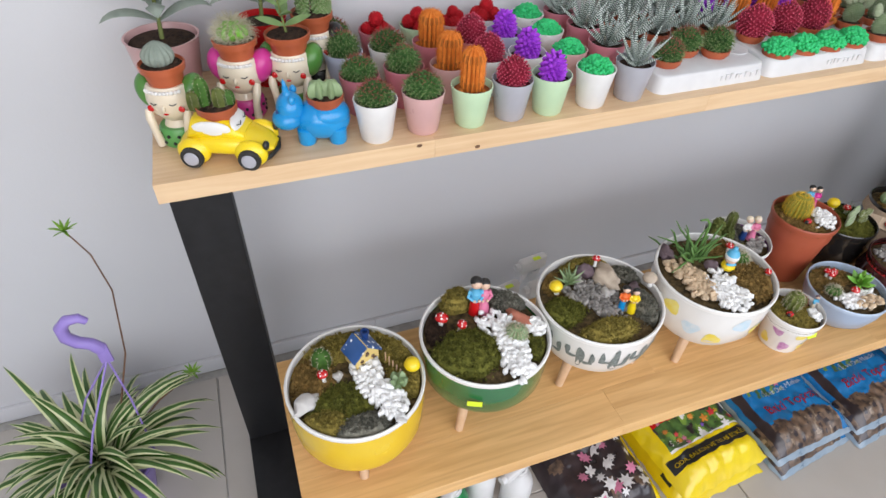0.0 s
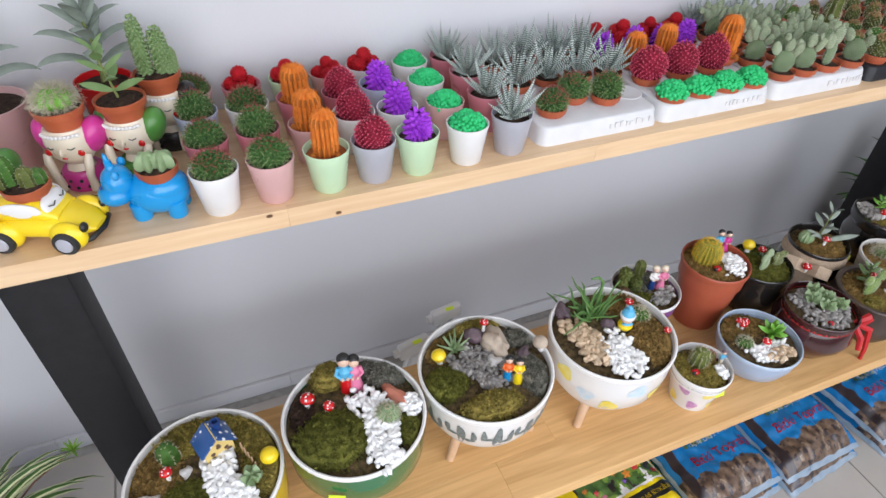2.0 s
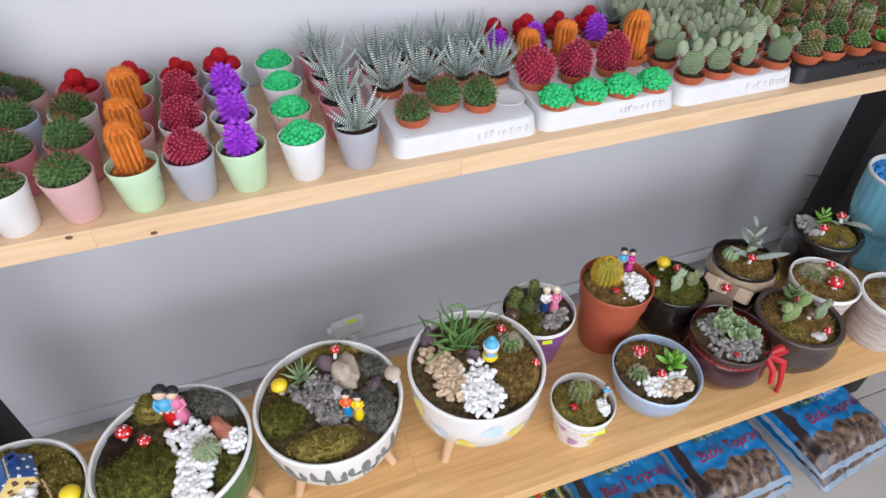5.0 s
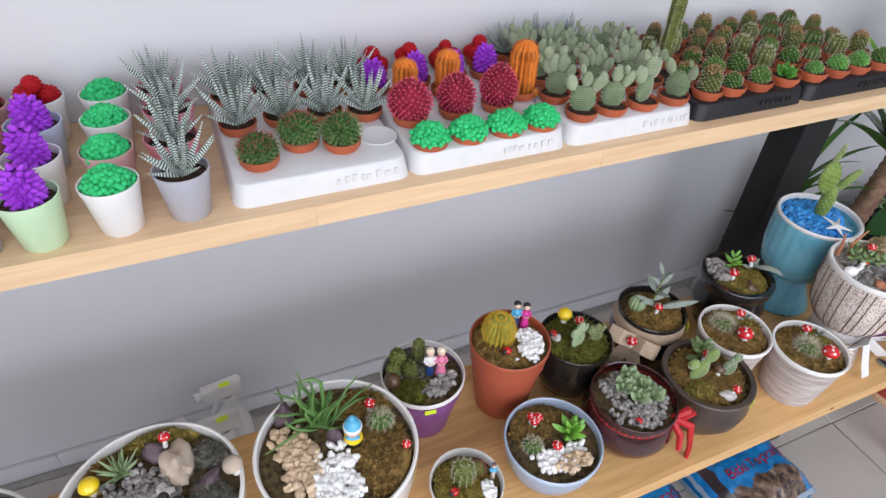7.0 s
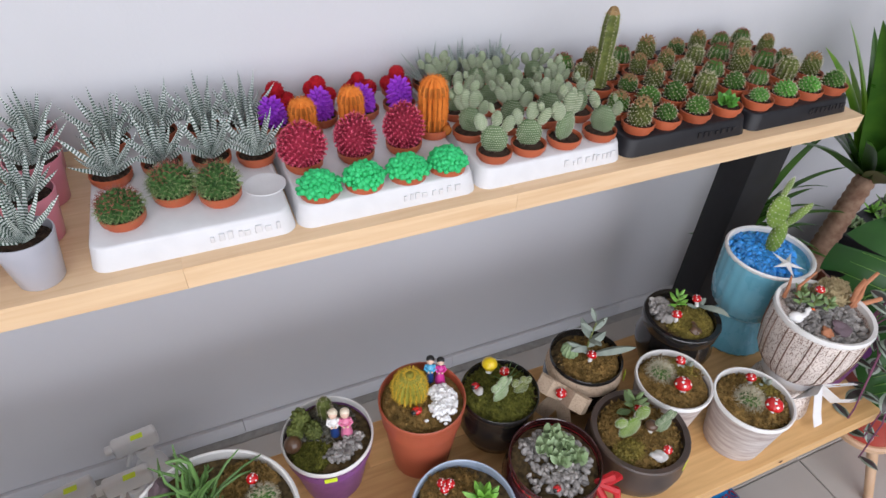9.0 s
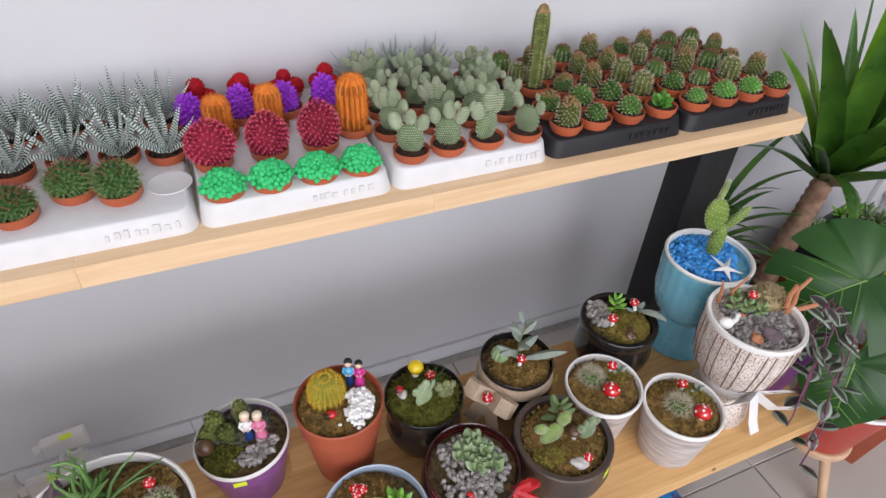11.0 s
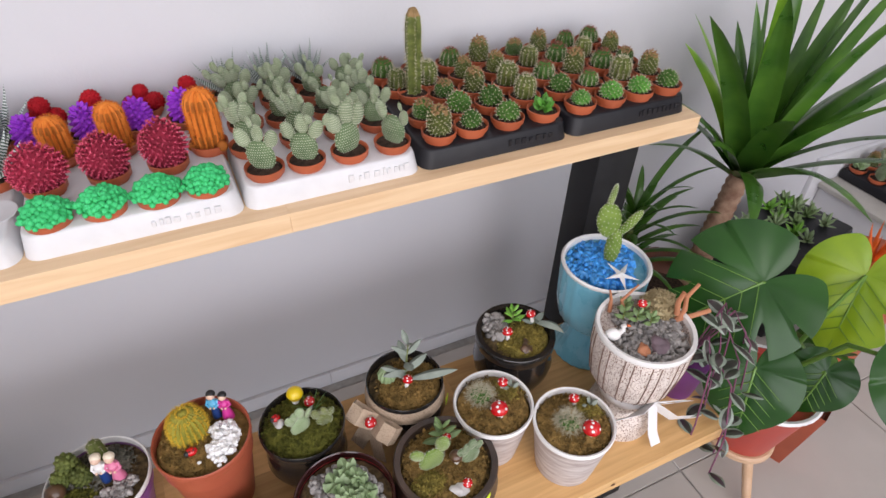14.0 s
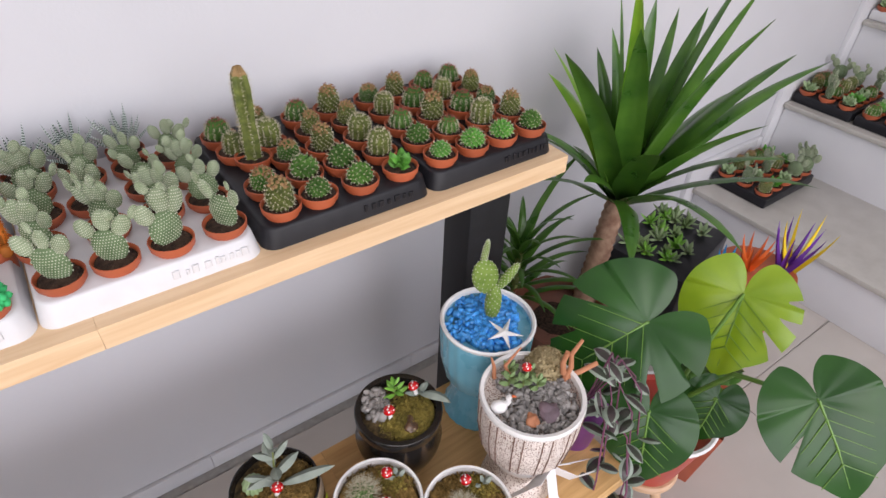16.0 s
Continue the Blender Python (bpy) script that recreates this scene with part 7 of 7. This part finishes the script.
def zone_b(u, v):
    if v < 0.03 or u < 0.012 or u > 0.988:
        return 3
    if 0.05 < u < 0.12:
        return 2
    edge = 0.26 + 0.10 * blot(u, v, 6, 1.7) - 0.22 * max(0, u - 0.62)
    if v < edge and u < 0.86:
        b = blot(u, v, 22, 8.2)
        return 11 if b > 0.38 else 2 if b < -0.3 else 4
    if (u - 0.72) ** 2 * 14 + (v - 0.84) ** 2 * 30 < 0.35:
        return 2 if (u - 0.72) ** 2 * 20 + (v - 0.86) ** 2 * 70 < 0.3 else 5
    if v > 0.45 and 0.14 < u < 0.60:
        b = noise.noise(Vector((u * 20 - v * 9, v * 5 + u * 3, 4.4)))
        return 10 if b > 0.22 else 6 if b < -0.25 else 1
    return 1


def zone_k(u, v):
    if u > 0.9:
        return 0
    b = blot(u, v, 7, 2.3)
    return 4 if b < -0.35 else 2


YW = (("ODA, BALKON VE TERAS BİTKİLERİ", 0.5, 0.195, 0.0145, YELLOW), ("BLUMENERDE · POTTING SOIL · TERRICCIO PER FIORI", 0.5, 0.54, 0.0085, WHITE), ("5 Lt", 0.2, 0.33, 0.020, WHITE))
bag(1.065, -0.245, FLOOR, 4, 0.275, 0.33, 0.060, zone_y, 1, "yellow sack of potting soil lying on the floor")
bag(1.060, -0.240, FLOOR + 0.052, 6, 0.270, 0.33, 0.060, zone_y, 2, "yellow potting soil sack printed with flowers", YW, (0.14, 0.88, 0.30, 0.84), 44)
bag(0.785, -0.235, FLOOR, 3, 0.26, 0.33, 0.075, zone_k, 3, "dark sack of orchid soil with white blooms", (("Toprağı", 0.42, 0.62, 0.046, WHITE),), (0.15, 0.85, 0.10, 0.55), 22, (PRINTS[4], PRINTS[4], PRINTS[4], PRINTS[0]), (0.012, 0.024))
BW = (("Bitki Toprağı", 0.56, 0.30, 0.036, RED), ("İç ve Dış Mekân", 0.56, 0.44, 0.019, WHITE))
for k, (x, y, tn) in enumerate(((1.340, -0.240, 4), (1.608, -0.240, 3), (1.925, -0.245, 5))):
    bag(x + 0.012, y - 0.012, FLOOR, tn + 3, 0.265, 0.34, 0.058, zone_b, 10 + k, "blue sack of plant soil lying on the floor")
    bag(x, y, FLOOR + 0.050, tn, 0.265, 0.34, 0.058, zone_b, 20 + k, "blue plant soil sack printed with flowers", BW, (0.14, 0.6, 0.5, 0.9), 9)

# trigger spray bottles
TRIG = mat("white_plastic", (0.76, 0.76, 0.76), (0.70, 0.70, 0.70), 20, 0.35)


def sprayer(x, y, z, turn, h, body, label):
    root = thing("spray_bottle", label, "spray bottle", pose(x, y, z, 0, 0, turn), "spray bottles")
    part("bottle", lathe(bmesh.new(), [(0, 0), (0.033, 0), (0.036, 0.004), (0.036, h * 0.55), (0.030, h * 0.68), (0.014, h * 0.76), (0.013, h * 0.80)], n=28), body, root)
    part("collar", lathe(bmesh.new(), [(0.0165, h * 0.78), (0.017, h * 0.79), (0.017, h * 0.86), (0.012, h * 0.87)], n=24), TRIG, root)
    part("spray_head", box(bmesh.new(), (-0.050, -0.012, h * 0.87), (0.034, 0.012, h), 0, 0.007, None, 3), TRIG, root, "white spray head")
    part("nozzle", lathe(bmesh.new(), [(0, 0), (0.010, 0), (0.010, 0.012), (0, 0.012)], n=16), TRIG, root, "", pose(-0.050, 0, h * 0.945, 0, -90, 0))
    part("trigger", tube(bmesh.new(), [(-0.020, 0, h * 0.88), (-0.030, 0, h * 0.80), (-0.040, 0, h * 0.74)], [0.006, 0.005, 0.0035], 0, 8), TRIG, root)
    return root


for x, y, t in ((0.815, 0.200, 8), (0.800, 0.114, 6), (0.700, 0.126, 12)):
    sprayer(x, y, FLOOR, t, 0.335, TRIG, "white trigger spray bottle standing behind the lower board")
    sticker(x, y - 0.008, FLOOR + 0.3356, 6, 0.022, 0.012, 90)
sprayer(0.575, -0.26, FLOOR, 20, 0.18, TRIG, "white trigger spray bottle on the floor")
sprayer(0.50, -0.22, FLOOR, -30, 0.18, TRIG, "white trigger spray bottle on the floor")
sprayer(0.42, -0.25, FLOOR, 40, 0.17, mat("green_bottle", (0.02, 0.26, 0.08), (0.015, 0.2, 0.06), 20, 0.3), "green bottle with a white trigger on the floor")

# ---------------------------------------------------------------- spider plant on the floor
SPX, SPY = -0.30, 0.06
sp = thing("spider_plant", "variegated spider plant in a lilac hanging pot", "plant", Matrix.Translation((SPX, SPY, FLOOR)))
part("pot", lathe(bmesh.new(), [(0, 0), (0.070, 0), (0.098, 0.13), (0.104, 0.14), (0.099, 0.142), (0.094, 0.13), (0, 0.125)], n=36), LILAC, sp, "lilac plastic hanging pot")
part("soil", soil_mesh(0.093, 6), None, sp, "", Matrix.Translation((0, 0, 0.126)))
rg = random.Random(12)
for k in range(92):
    bm = bmesh.new()
    t = k / 92
    leaf(bm, (rg.uniform(-0.02, 0.02), rg.uniform(-0.02, 0.02), 0.125), k * 2.399 + rg.uniform(-0.2, 0.2), rg.uniform(0.20, 0.33) * (1.1 - 0.3 * abs(t - 0.5)), rg.uniform(0.019, 0.026), 1.5 + 0.9 * rg.random(), 0.35, (0, 1), 9, 1.42 - 1.05 * t + rg.uniform(-0.1, 0.1), "strap")
    part("leaf", bm, [SPG, SPC], sp, "", None, False, 60)
part("hanger_hook", tube(bmesh.new(), [(0.092, 0.04, 0.462), (0.080, 0.04, 0.482), (0.060, 0.04, 0.494), (0.046, 0.04, 0.514), (0.047, 0.04, 0.540), (0.062, 0.04, 0.556), (0.082, 0.04, 0.556), (0.092, 0.04, 0.544)], [0.013, 0.012, 0.012, 0.012, 0.012, 0.011, 0.009, 0.007], 0, 10), LILAC, sp, "lilac plastic hook")
part("hanger_neck", box(bmesh.new(), (-0.012, -0.004, -0.03), (0.012, 0.004, 0.02), 0, 0.003), LILAC, sp, "", Matrix.Translation((0.092, 0.04, 0.452)))
for a in (0.2, 2.3, 4.4):
    part("hanger_cord", tube(bmesh.new(), [(0.092, 0.04, 0.43), (0.045 + 0.055 * math.cos(a), 0.02 + 0.055 * math.sin(a), 0.30), (0.098 * math.cos(a), 0.098 * math.sin(a), 0.138)], 0.0022, 0, 6), LILAC, sp)
for pts in ([(0.02, 0.04, 0.13), (0.10, 0.12, 0.35), (0.125, 0.14, 0.52), (0.118, 0.14, 0.62), (0.095, 0.14, 0.685)], [(0.02, 0.03, 0.13), (0.13, 0.09, 0.20), (0.21, 0.13, 0.22)]):
    part("runner", tube(bmesh.new(), pts, [0.0024, 0.002, 0.0018, 0.0016, 0.0014][:len(pts)], 0, 6), BARK, sp, "thin brown runner")
    bm = bmesh.new()
    for k in range(12):
        leaf(bm, pts[-1], k * 2.4, 0.028, 0.006, 0.8, 0.3, (0, 0), 5, 1.0 - 0.07 * k, "strap")
    part("plantlet", bm, YUCB, sp, "bright green plantlet", None, False, 60)

# ---------------------------------------------------------------- plants past the end of the shelf
# scalloped pot with the dracaena
BARKR = mat("ringed_bark", (0.44, 0.29, 0.20), (0.22, 0.12, 0.08), 40, 0.85, 0.9, 120)
dc = thing("dracaena", "tall dracaena with long green leaves in a brown pot", "plant", Matrix.Translation((2.50, 0.10, FLOOR)))
part("pot", lathe(bmesh.new(), [(0, 0), (0.09, 0), (0.125, 0.26), (0.135, 0.30), (0.128, 0.30), (0.118, 0.27), (0, 0.26)], n=48, rib=12, amp=0.03), mat("brown_scalloped_pot", (0.20, 0.07, 0.04), (0.15, 0.05, 0.03), 20, 0.4), dc, "brown scalloped pot")
part("soil", soil_mesh(0.115, 7), None, dc, "", Matrix.Translation((0, 0, 0.262)))
bm = bmesh.new()
pts, rad = [], []
for k in range(32):
    t = k / 31
    pts.append((0.095 + 0.04 * t, 0.0, 0.25 + 0.355 * t))
    rad.append((0.031 - 0.006 * t) * (1.09 if k % 2 else 0.95))
tube(bm, pts, rad, 0, 18)
part("trunk", bm, BARKR, dc, "ringed brown trunk")
rg = random.Random(31)
for k in range(34):
    bm = bmesh.new()
    t = k / 34
    a = k * 2.399 + rg.uniform(-0.2, 0.2)
    L_ = rg.uniform(0.42, 0.60) * (1.0 - 0.2 * t)
    if math.sin(a) > 0.1:
        L_ = min(L_, 0.30 - 0.12 * math.sin(a) + 0.25 * (1 - t))
    leaf(bm, (0.135 + 0.012 * math.cos(a), 0.012 * math.sin(a), 0.60 + 0.03 * (1 - t)), a, L_, rg.uniform(0.044, 0.064), 0.2 + 1.0 * t * rg.uniform(0.5, 1.2), 0.3, (0, 0), 10, 1.5 - 0.95 * t + rg.uniform(-0.12, 0.12), "strap", rg.uniform(-0.5, 0.5))
    for f in bm.verts:
        f.co.y = min(f.co.y, WALL_Y - 0.10 - 0.006 - 0.02 * rg.random())
    part("leaf", bm, YUCB if k % 5 == 4 else YUCA, dc, "", None, False, 60)
d2 = thing("dracaena", "smaller dark dracaena in the corner behind", "plant", Matrix.Translation((2.46, 0.235, FLOOR)))
part("pot", lathe(bmesh.new(), [(0, 0), (0.06, 0), (0.08, 0.14), (0.085, 0.15), (0.078, 0.15), (0, 0.14)], n=30), BLACKM, d2, "black nursery pot")
part("trunk", tube(bmesh.new(), [(0, 0, 0.13), (0, 0, 0.30), (0, 0, 0.42)], 0.010, 0, 10), STEM, d2)
for k in range(44):
    bm = bmesh.new()
    t = k / 44
    a = k * 2.399
    leaf(bm, (0, 0, 0.22 + 0.24 * (1 - t)), a, rg.uniform(0.20, 0.30) * (1 if math.sin(a) < 0.2 else 0.55), 0.022, 1.0 + 0.6 * t, 0.3, (0, 0), 9, 1.2 - 0.6 * t, "strap")
    for f in bm.verts:
        f.co.y = min(f.co.y, WALL_Y - 0.235 - 0.008 - 0.02 * rg.random())
    part("leaf", bm, YUCA, d2, "", None, False, 60)


def monstera_leaf(parent, p, face, turn, s, material, cuts, name="leaf"):
    """A broad heart-shaped leaf that faces the way of face; turn swings its tip from sideways (0) down (90). cuts lists (angle, depth, half width) of the slits from its margin."""
    bm = bmesh.new()
    n, m = 120, 7
    rows = []
    for i in range(n + 1):
        a = -math.pi + 2 * math.pi * i / n
        t = abs(a) / math.pi
        rr = s * (0.47 + 0.50 * (1 - t) ** 1.5 + 0.13 * max(0, 1 - t / 0.10)) * (1 - 0.86 * max(0, (t - 0.84) / 0.16) ** 1.6)
        for ca, dp, hw in cuts:
            q = abs(a - ca) / hw
            if q < 1:
                rr *= 1 - dp * (1 - q ** 4)
        rows.append([(math.cos(a) * rr * k / m, math.sin(a) * rr * k / m) for k in range(m + 1)])
    grid = []
    for row in rows:
        g = []
        for x, y in row:
            d = math.hypot(x, y) / s
            z = 0.16 * abs(y) - 0.30 * s * d * d * (0.5 + 0.5 * (x > 0)) + 0.010 * s * math.sin(9 * math.atan2(y, x)) * d
            g.append(bm.verts.new((x, y, z)))
        grid.append(g)
    for a, b in zip(grid, grid[1:]):
        for k in range(m):
            bm.faces.new((a[k], a[k + 1], b[k + 1], b[k]))
    bmesh.ops.remove_doubles(bm, verts=bm.verts, dist=0.0004)
    nz = Vector(face).normalized()
    across = Vector((0, 0, 1)).cross(nz).normalized()
    tip = across * math.cos(radians(turn)) - nz.cross(across) * math.sin(radians(turn))
    mm = Matrix.Translation(p) @ Matrix((tip, nz.cross(tip), nz)).transposed().to_4x4()
    lf = part(name, bm, material, parent, "", mm, True, 60)
    bm = bmesh.new()
    tube(bm, [(0, 0, 0.002), (s * 0.5, 0, 0.002 - 0.075 * s), (s * 0.95, 0, 0.002 - 0.28 * s)], [0.0026, 0.0018, 0.0008], 0, 6)
    for sg in (-1, 1):
        for k in (0.04, 0.2, 0.36, 0.52, 0.68):
            run = []
            for q in (0.0, 0.14, 0.28, 0.42 - 0.22 * k):
                x, y = s * (k + q * 0.75), sg * s * q
                d = math.hypot(x, y) / s
                run.append((x, y, 0.16 * abs(y) - 0.30 * s * d * d + 0.010 * s * math.sin(9 * math.atan2(y, x)) * d + 0.0012))
            tube(bm, run, [0.0010, 0.0008, 0.0007, 0.0004], 0, 5)
    part("vein", bm, MONV, lf, "pale leaf veins")
    return lf


mo = thing("monstera", "young monstera with split leaves in a red pot", "plant", Matrix.Translation((2.44, -0.29, FLOOR)))
part("pot", lathe(bmesh.new(), [(0, 0.150), (0.070, 0.150), (0.105, 0.325), (0.110, 0.335), (0.104, 0.337), (0.098, 0.325), (0, 0.31)], n=40), mat("red_plastic_pot", (0.50, 0.06, 0.04), (0.44, 0.05, 0.035), 20, 0.35), mo, "red plastic pot")
part("rim", lathe(bmesh.new(), [(0.110, 0.330), (0.114, 0.336), (0.110, 0.342), (0.103, 0.340)], n=40), WHITE, mo, "pale rim")
part("soil", soil_mesh(0.100, 8), None, mo, "", Matrix.Translation((0, 0, 0.312)))
ml = ((2.300, -0.250, 0.612, (-0.62, -0.40, 0.68), 132, 0.200, MONA, ((1.05, 0.50, 0.09), (1.65, 0.30, 0.07), (-0.95, 0.55, 0.05), (-0.45, 0.30, 0.05))),
      (2.660, -0.255, 0.500, (-0.75, -0.30, 0.55), 86, 0.185, MONB, ((0.75, 0.42, 0.08), (1.25, 0.35, 0.07), (1.7, 0.25, 0.06))),
      (2.405, -0.515, 0.600, (-0.60, -0.30, 0.74), 52, 0.150, MONA, ((-0.75, 0.50, 0.05),)),
      (2.250, -0.335, 0.485, (-0.70, -0.35, 0.60), 80, 0.13, MONA, ()),
      (2.471, -0.360, 0.389, (-0.75, -0.35, 0.55), 95, 0.10, MONA, ()))
for x, y, z, fc, tn, s, mm, cu in ml:
    monstera_leaf(mo, (x - 2.44, y + 0.29, z - FLOOR), fc, tn, s, mm, cu)
    part("stalk", tube(bmesh.new(), [(0.02, 0.02, 0.31), ((x - 2.44) * 0.4, (y + 0.29) * 0.4, 0.31 + (z - 0.26) * 0.75), (x - 2.44, y + 0.29, z - FLOOR)], [0.006, 0.005, 0.0035], 0, 8), MONV, mo, "green leaf stalk")
stl = thing("plant_stool", "low three-legged wooden plant stool under the red pot", "stool", Matrix.Translation((2.44, -0.29, FLOOR)))
part("seat", lathe(bmesh.new(), [(0, 0.13), (0.075, 0.13), (0.08, 0.134), (0.08, 0.144), (0.075, 0.149), (0, 0.149)], n=40), LEGW, stl, "round wooden seat")
for a in (-1.9, 0.2, 2.3):
    part("leg", tube(bmesh.new(), [(0.05 * math.cos(a), 0.05 * math.sin(a), 0.132), (0.13 * math.cos(a), 0.13 * math.sin(a), 0.0)], [0.013, 0.010], 0, 12), LEGW, stl, "pale turned leg")
sq = thing("square_planter", "terracotta plastic square planter on the floor", "planter", pose(2.62, -0.27, FLOOR, 0, 0, 20))
bm = box(bmesh.new(), (-0.09, -0.09, 0), (0.09, 0.09, 0.24))
for q in bm.verts:
    if q.co.z < 0.1:
        q.co.x *= 0.72
        q.co.y *= 0.72
ff = [f for f in bm.faces if f.normal.z > 0.9]
ins = bmesh.ops.inset_region(bm, faces=ff, thickness=0.008)
bmesh.ops.translate(bm, vec=(0, 0, -0.03), verts=ff[0].verts)
part("body", bm, BRICKR, sq)
part("soil", soil_mesh(0.08, 9), None, sq, "", Matrix.Translation((0, 0, 0.212)))
bm, rg2 = bmesh.new(), random.Random(5)
for k in range(70):
    leaf(bm, (rg2.uniform(-0.06, 0.06), rg2.uniform(-0.06, 0.06), 0.21 + rg2.uniform(0, 0.14)), rg2.uniform(0, 6.28), 0.05, 0.028, 0.6, 0.2, (0, 0), 5, rg2.uniform(-0.2, 0.9), "oval")
part("foliage", bm, YUCA, sq, "small dark green leaves", None, False, 60)

# trailing inch plant behind the carved planter
ip = thing("inch_plant", "trailing purple and silver inch plant", "plant", Matrix.Translation((2.17, -0.25, LOW)))
part("pot", lathe(bmesh.new(), [(0, 0), (0.035, 0), (0.046, 0.09), (0.049, 0.10), (0.045, 0.10), (0, 0.092)], n=28), mat("purple_pot", (0.20, 0.05, 0.22), (0.15, 0.04, 0.17), 20, 0.4), ip, "purple pot")
rg3 = random.Random(17)
for k, (dx, dy, rise, fall) in enumerate(((-0.05, -0.10, 0.10, 0.20), (0.01, -0.12, 0.13, 0.22), (0.06, -0.10, 0.15, 0.24), (0.03, -0.06, 0.16, 0.10), (-0.01, -0.14, 0.06, 0.26), (0.09, -0.06, 0.14, 0.18), (-0.02, -0.08, 0.16, 0.05))):
    pts = [Vector((0, 0, 0.09)), Vector((dx * 0.35, dy * 0.35, 0.09 + rise)), Vector((dx * 0.75, dy * 0.75, 0.09 + rise * 0.6)), Vector((dx, dy, 0.09 - fall * 0.3)), Vector((dx * 1.05, dy * 1.05, 0.09 - fall * 0.72))]
    part("stem", tube(bmesh.new(), pts, 0.0016, 0, 6), mat("purple_stem", (0.20, 0.06, 0.12), None, 30, 0.5) if k == 0 else bpy.data.materials["purple_stem"], ip)
    for j in range(7):
        t = 0.25 + j / 6 * 3.7
        i = min(3, int(t))
        q = pts[i].lerp(pts[i + 1], min(1, t - i))
        bm = bmesh.new()
        leaf(bm, q, rg3.uniform(0, 6.28), rg3.uniform(0.036, 0.054), rg3.uniform(0.022, 0.028), 1.2, 0.25, (0, 1), 7, rg3.uniform(-0.5, 0.6), "oval", rg3.uniform(-0.3, 0.3))
        part("leaf", bm, [TRAD, TRAS], ip, "", None, False, 60)

# black box of mixed succulents and the dyed plant in front of the steps
mb = thing("planter_box", "black planter box full of mixed small succulents", "planter", pose(3.02, 0.13, FLOOR, 0, 0, 12))
part("box", box(bmesh.new(), (-0.17, -0.12, 0), (0.17, 0.12, 0.30), 0, 0.012), BTRAY, mb)
bm, rg2 = bmesh.new(), random.Random(8)
for k in range(26):
    p0 = (rg2.uniform(-0.14, 0.14), rg2.uniform(-0.10, 0.10), 0.30)
    for j in range(10):
        leaf(bm, p0, j * 2.4, rg2.uniform(0.02, 0.05), 0.014, 0.2, 0.3, (k % 3, k % 3), 5, 1.3 - 0.11 * j, "oval", 0, 0.2)
part("succulent_mix", bm, [SUCC, JADE, SUCB], mb, "mixed green succulents", None, False, 60)
dy = thing("dyed_plant", "potted plant with orange, violet and yellow dyed spikes", "plant", Matrix.Translation((2.95, -0.16, FLOOR)))
part("pot", lathe(bmesh.new(), [(0, 0), (0.07, 0), (0.095, 0.40), (0.10, 0.42), (0.094, 0.42), (0, 0.40)], n=32), TERRA, dy, "terracotta pot")
VIO = mat("violet_dye", (0.16, 0.03, 0.36), (0.11, 0.02, 0.27), 20, 0.5)
for (dx, dyy, m_, n_, h_) in ((-0.055, 0.06, BLUE, 5, 0.06), (-0.005, 0.02, ORANGE, 7, 0.10), (0.06, -0.04, VIO, 7, 0.15), (0.075, -0.05, YELLOW, 4, 0.17)):
    for k in range(n_):
        bm = bmesh.new()
        leaf(bm, (dx + 0.008 * math.cos(k * 2.4), dyy + 0.008 * math.sin(k * 2.4), 0.41), k * 2.4, h_, 0.018, -0.3, 0.6, (0, 0), 6, 1.15, "taper", 0, 0.5)
        part("spike", bm, m_, dy, "", None, False, 60)

# trays on the steps
for k, (x, y, z, w, d, tn, light) in enumerate(((3.745, 0.235, 0.16, 0.34, 0.23, 0, False), (4.12, 0.235, 0.40, 0.27, 0.23, 0, False), (4.12, -0.01, 0.40, 0.27, 0.24, 0, False), (4.50, 0.06, 0.66, 0.27, 0.58, 0, True))):
    tr = thing("plant_tray", "%s plastic tray of small cacti on a step" % ("white" if light else "black"), "tray", pose(x, y, z, 0, 0, tn), "trays on the steps")
    bm = box(bmesh.new(), (-w / 2, -d / 2, 0), (w / 2, d / 2, 0.040), 0, 0.008)
    part("body", bm, FOAM if light else BTRAY, tr)
    for i in range(5):
        for j in range(3 if d < 0.5 else 8):
            nj = 3 if d < 0.5 else 8
            kind = ("barrel", "opuntia", "rosette", "barrel", "mamm")[R.randrange(5)]
            if k == 0:
                kind = ("rosette", "opuntia", "barrel")[R.randrange(3)]
            potted(kind, R.randrange(4), x - w / 2 + w * (i + 0.5) / 5, y - d / 2 + d * (j + 0.5) / nj, z + 0.012, "nursery", TERRA, "terracotta plastic nursery pot", "plants in trays on the steps", "", 1.05, 1.15)
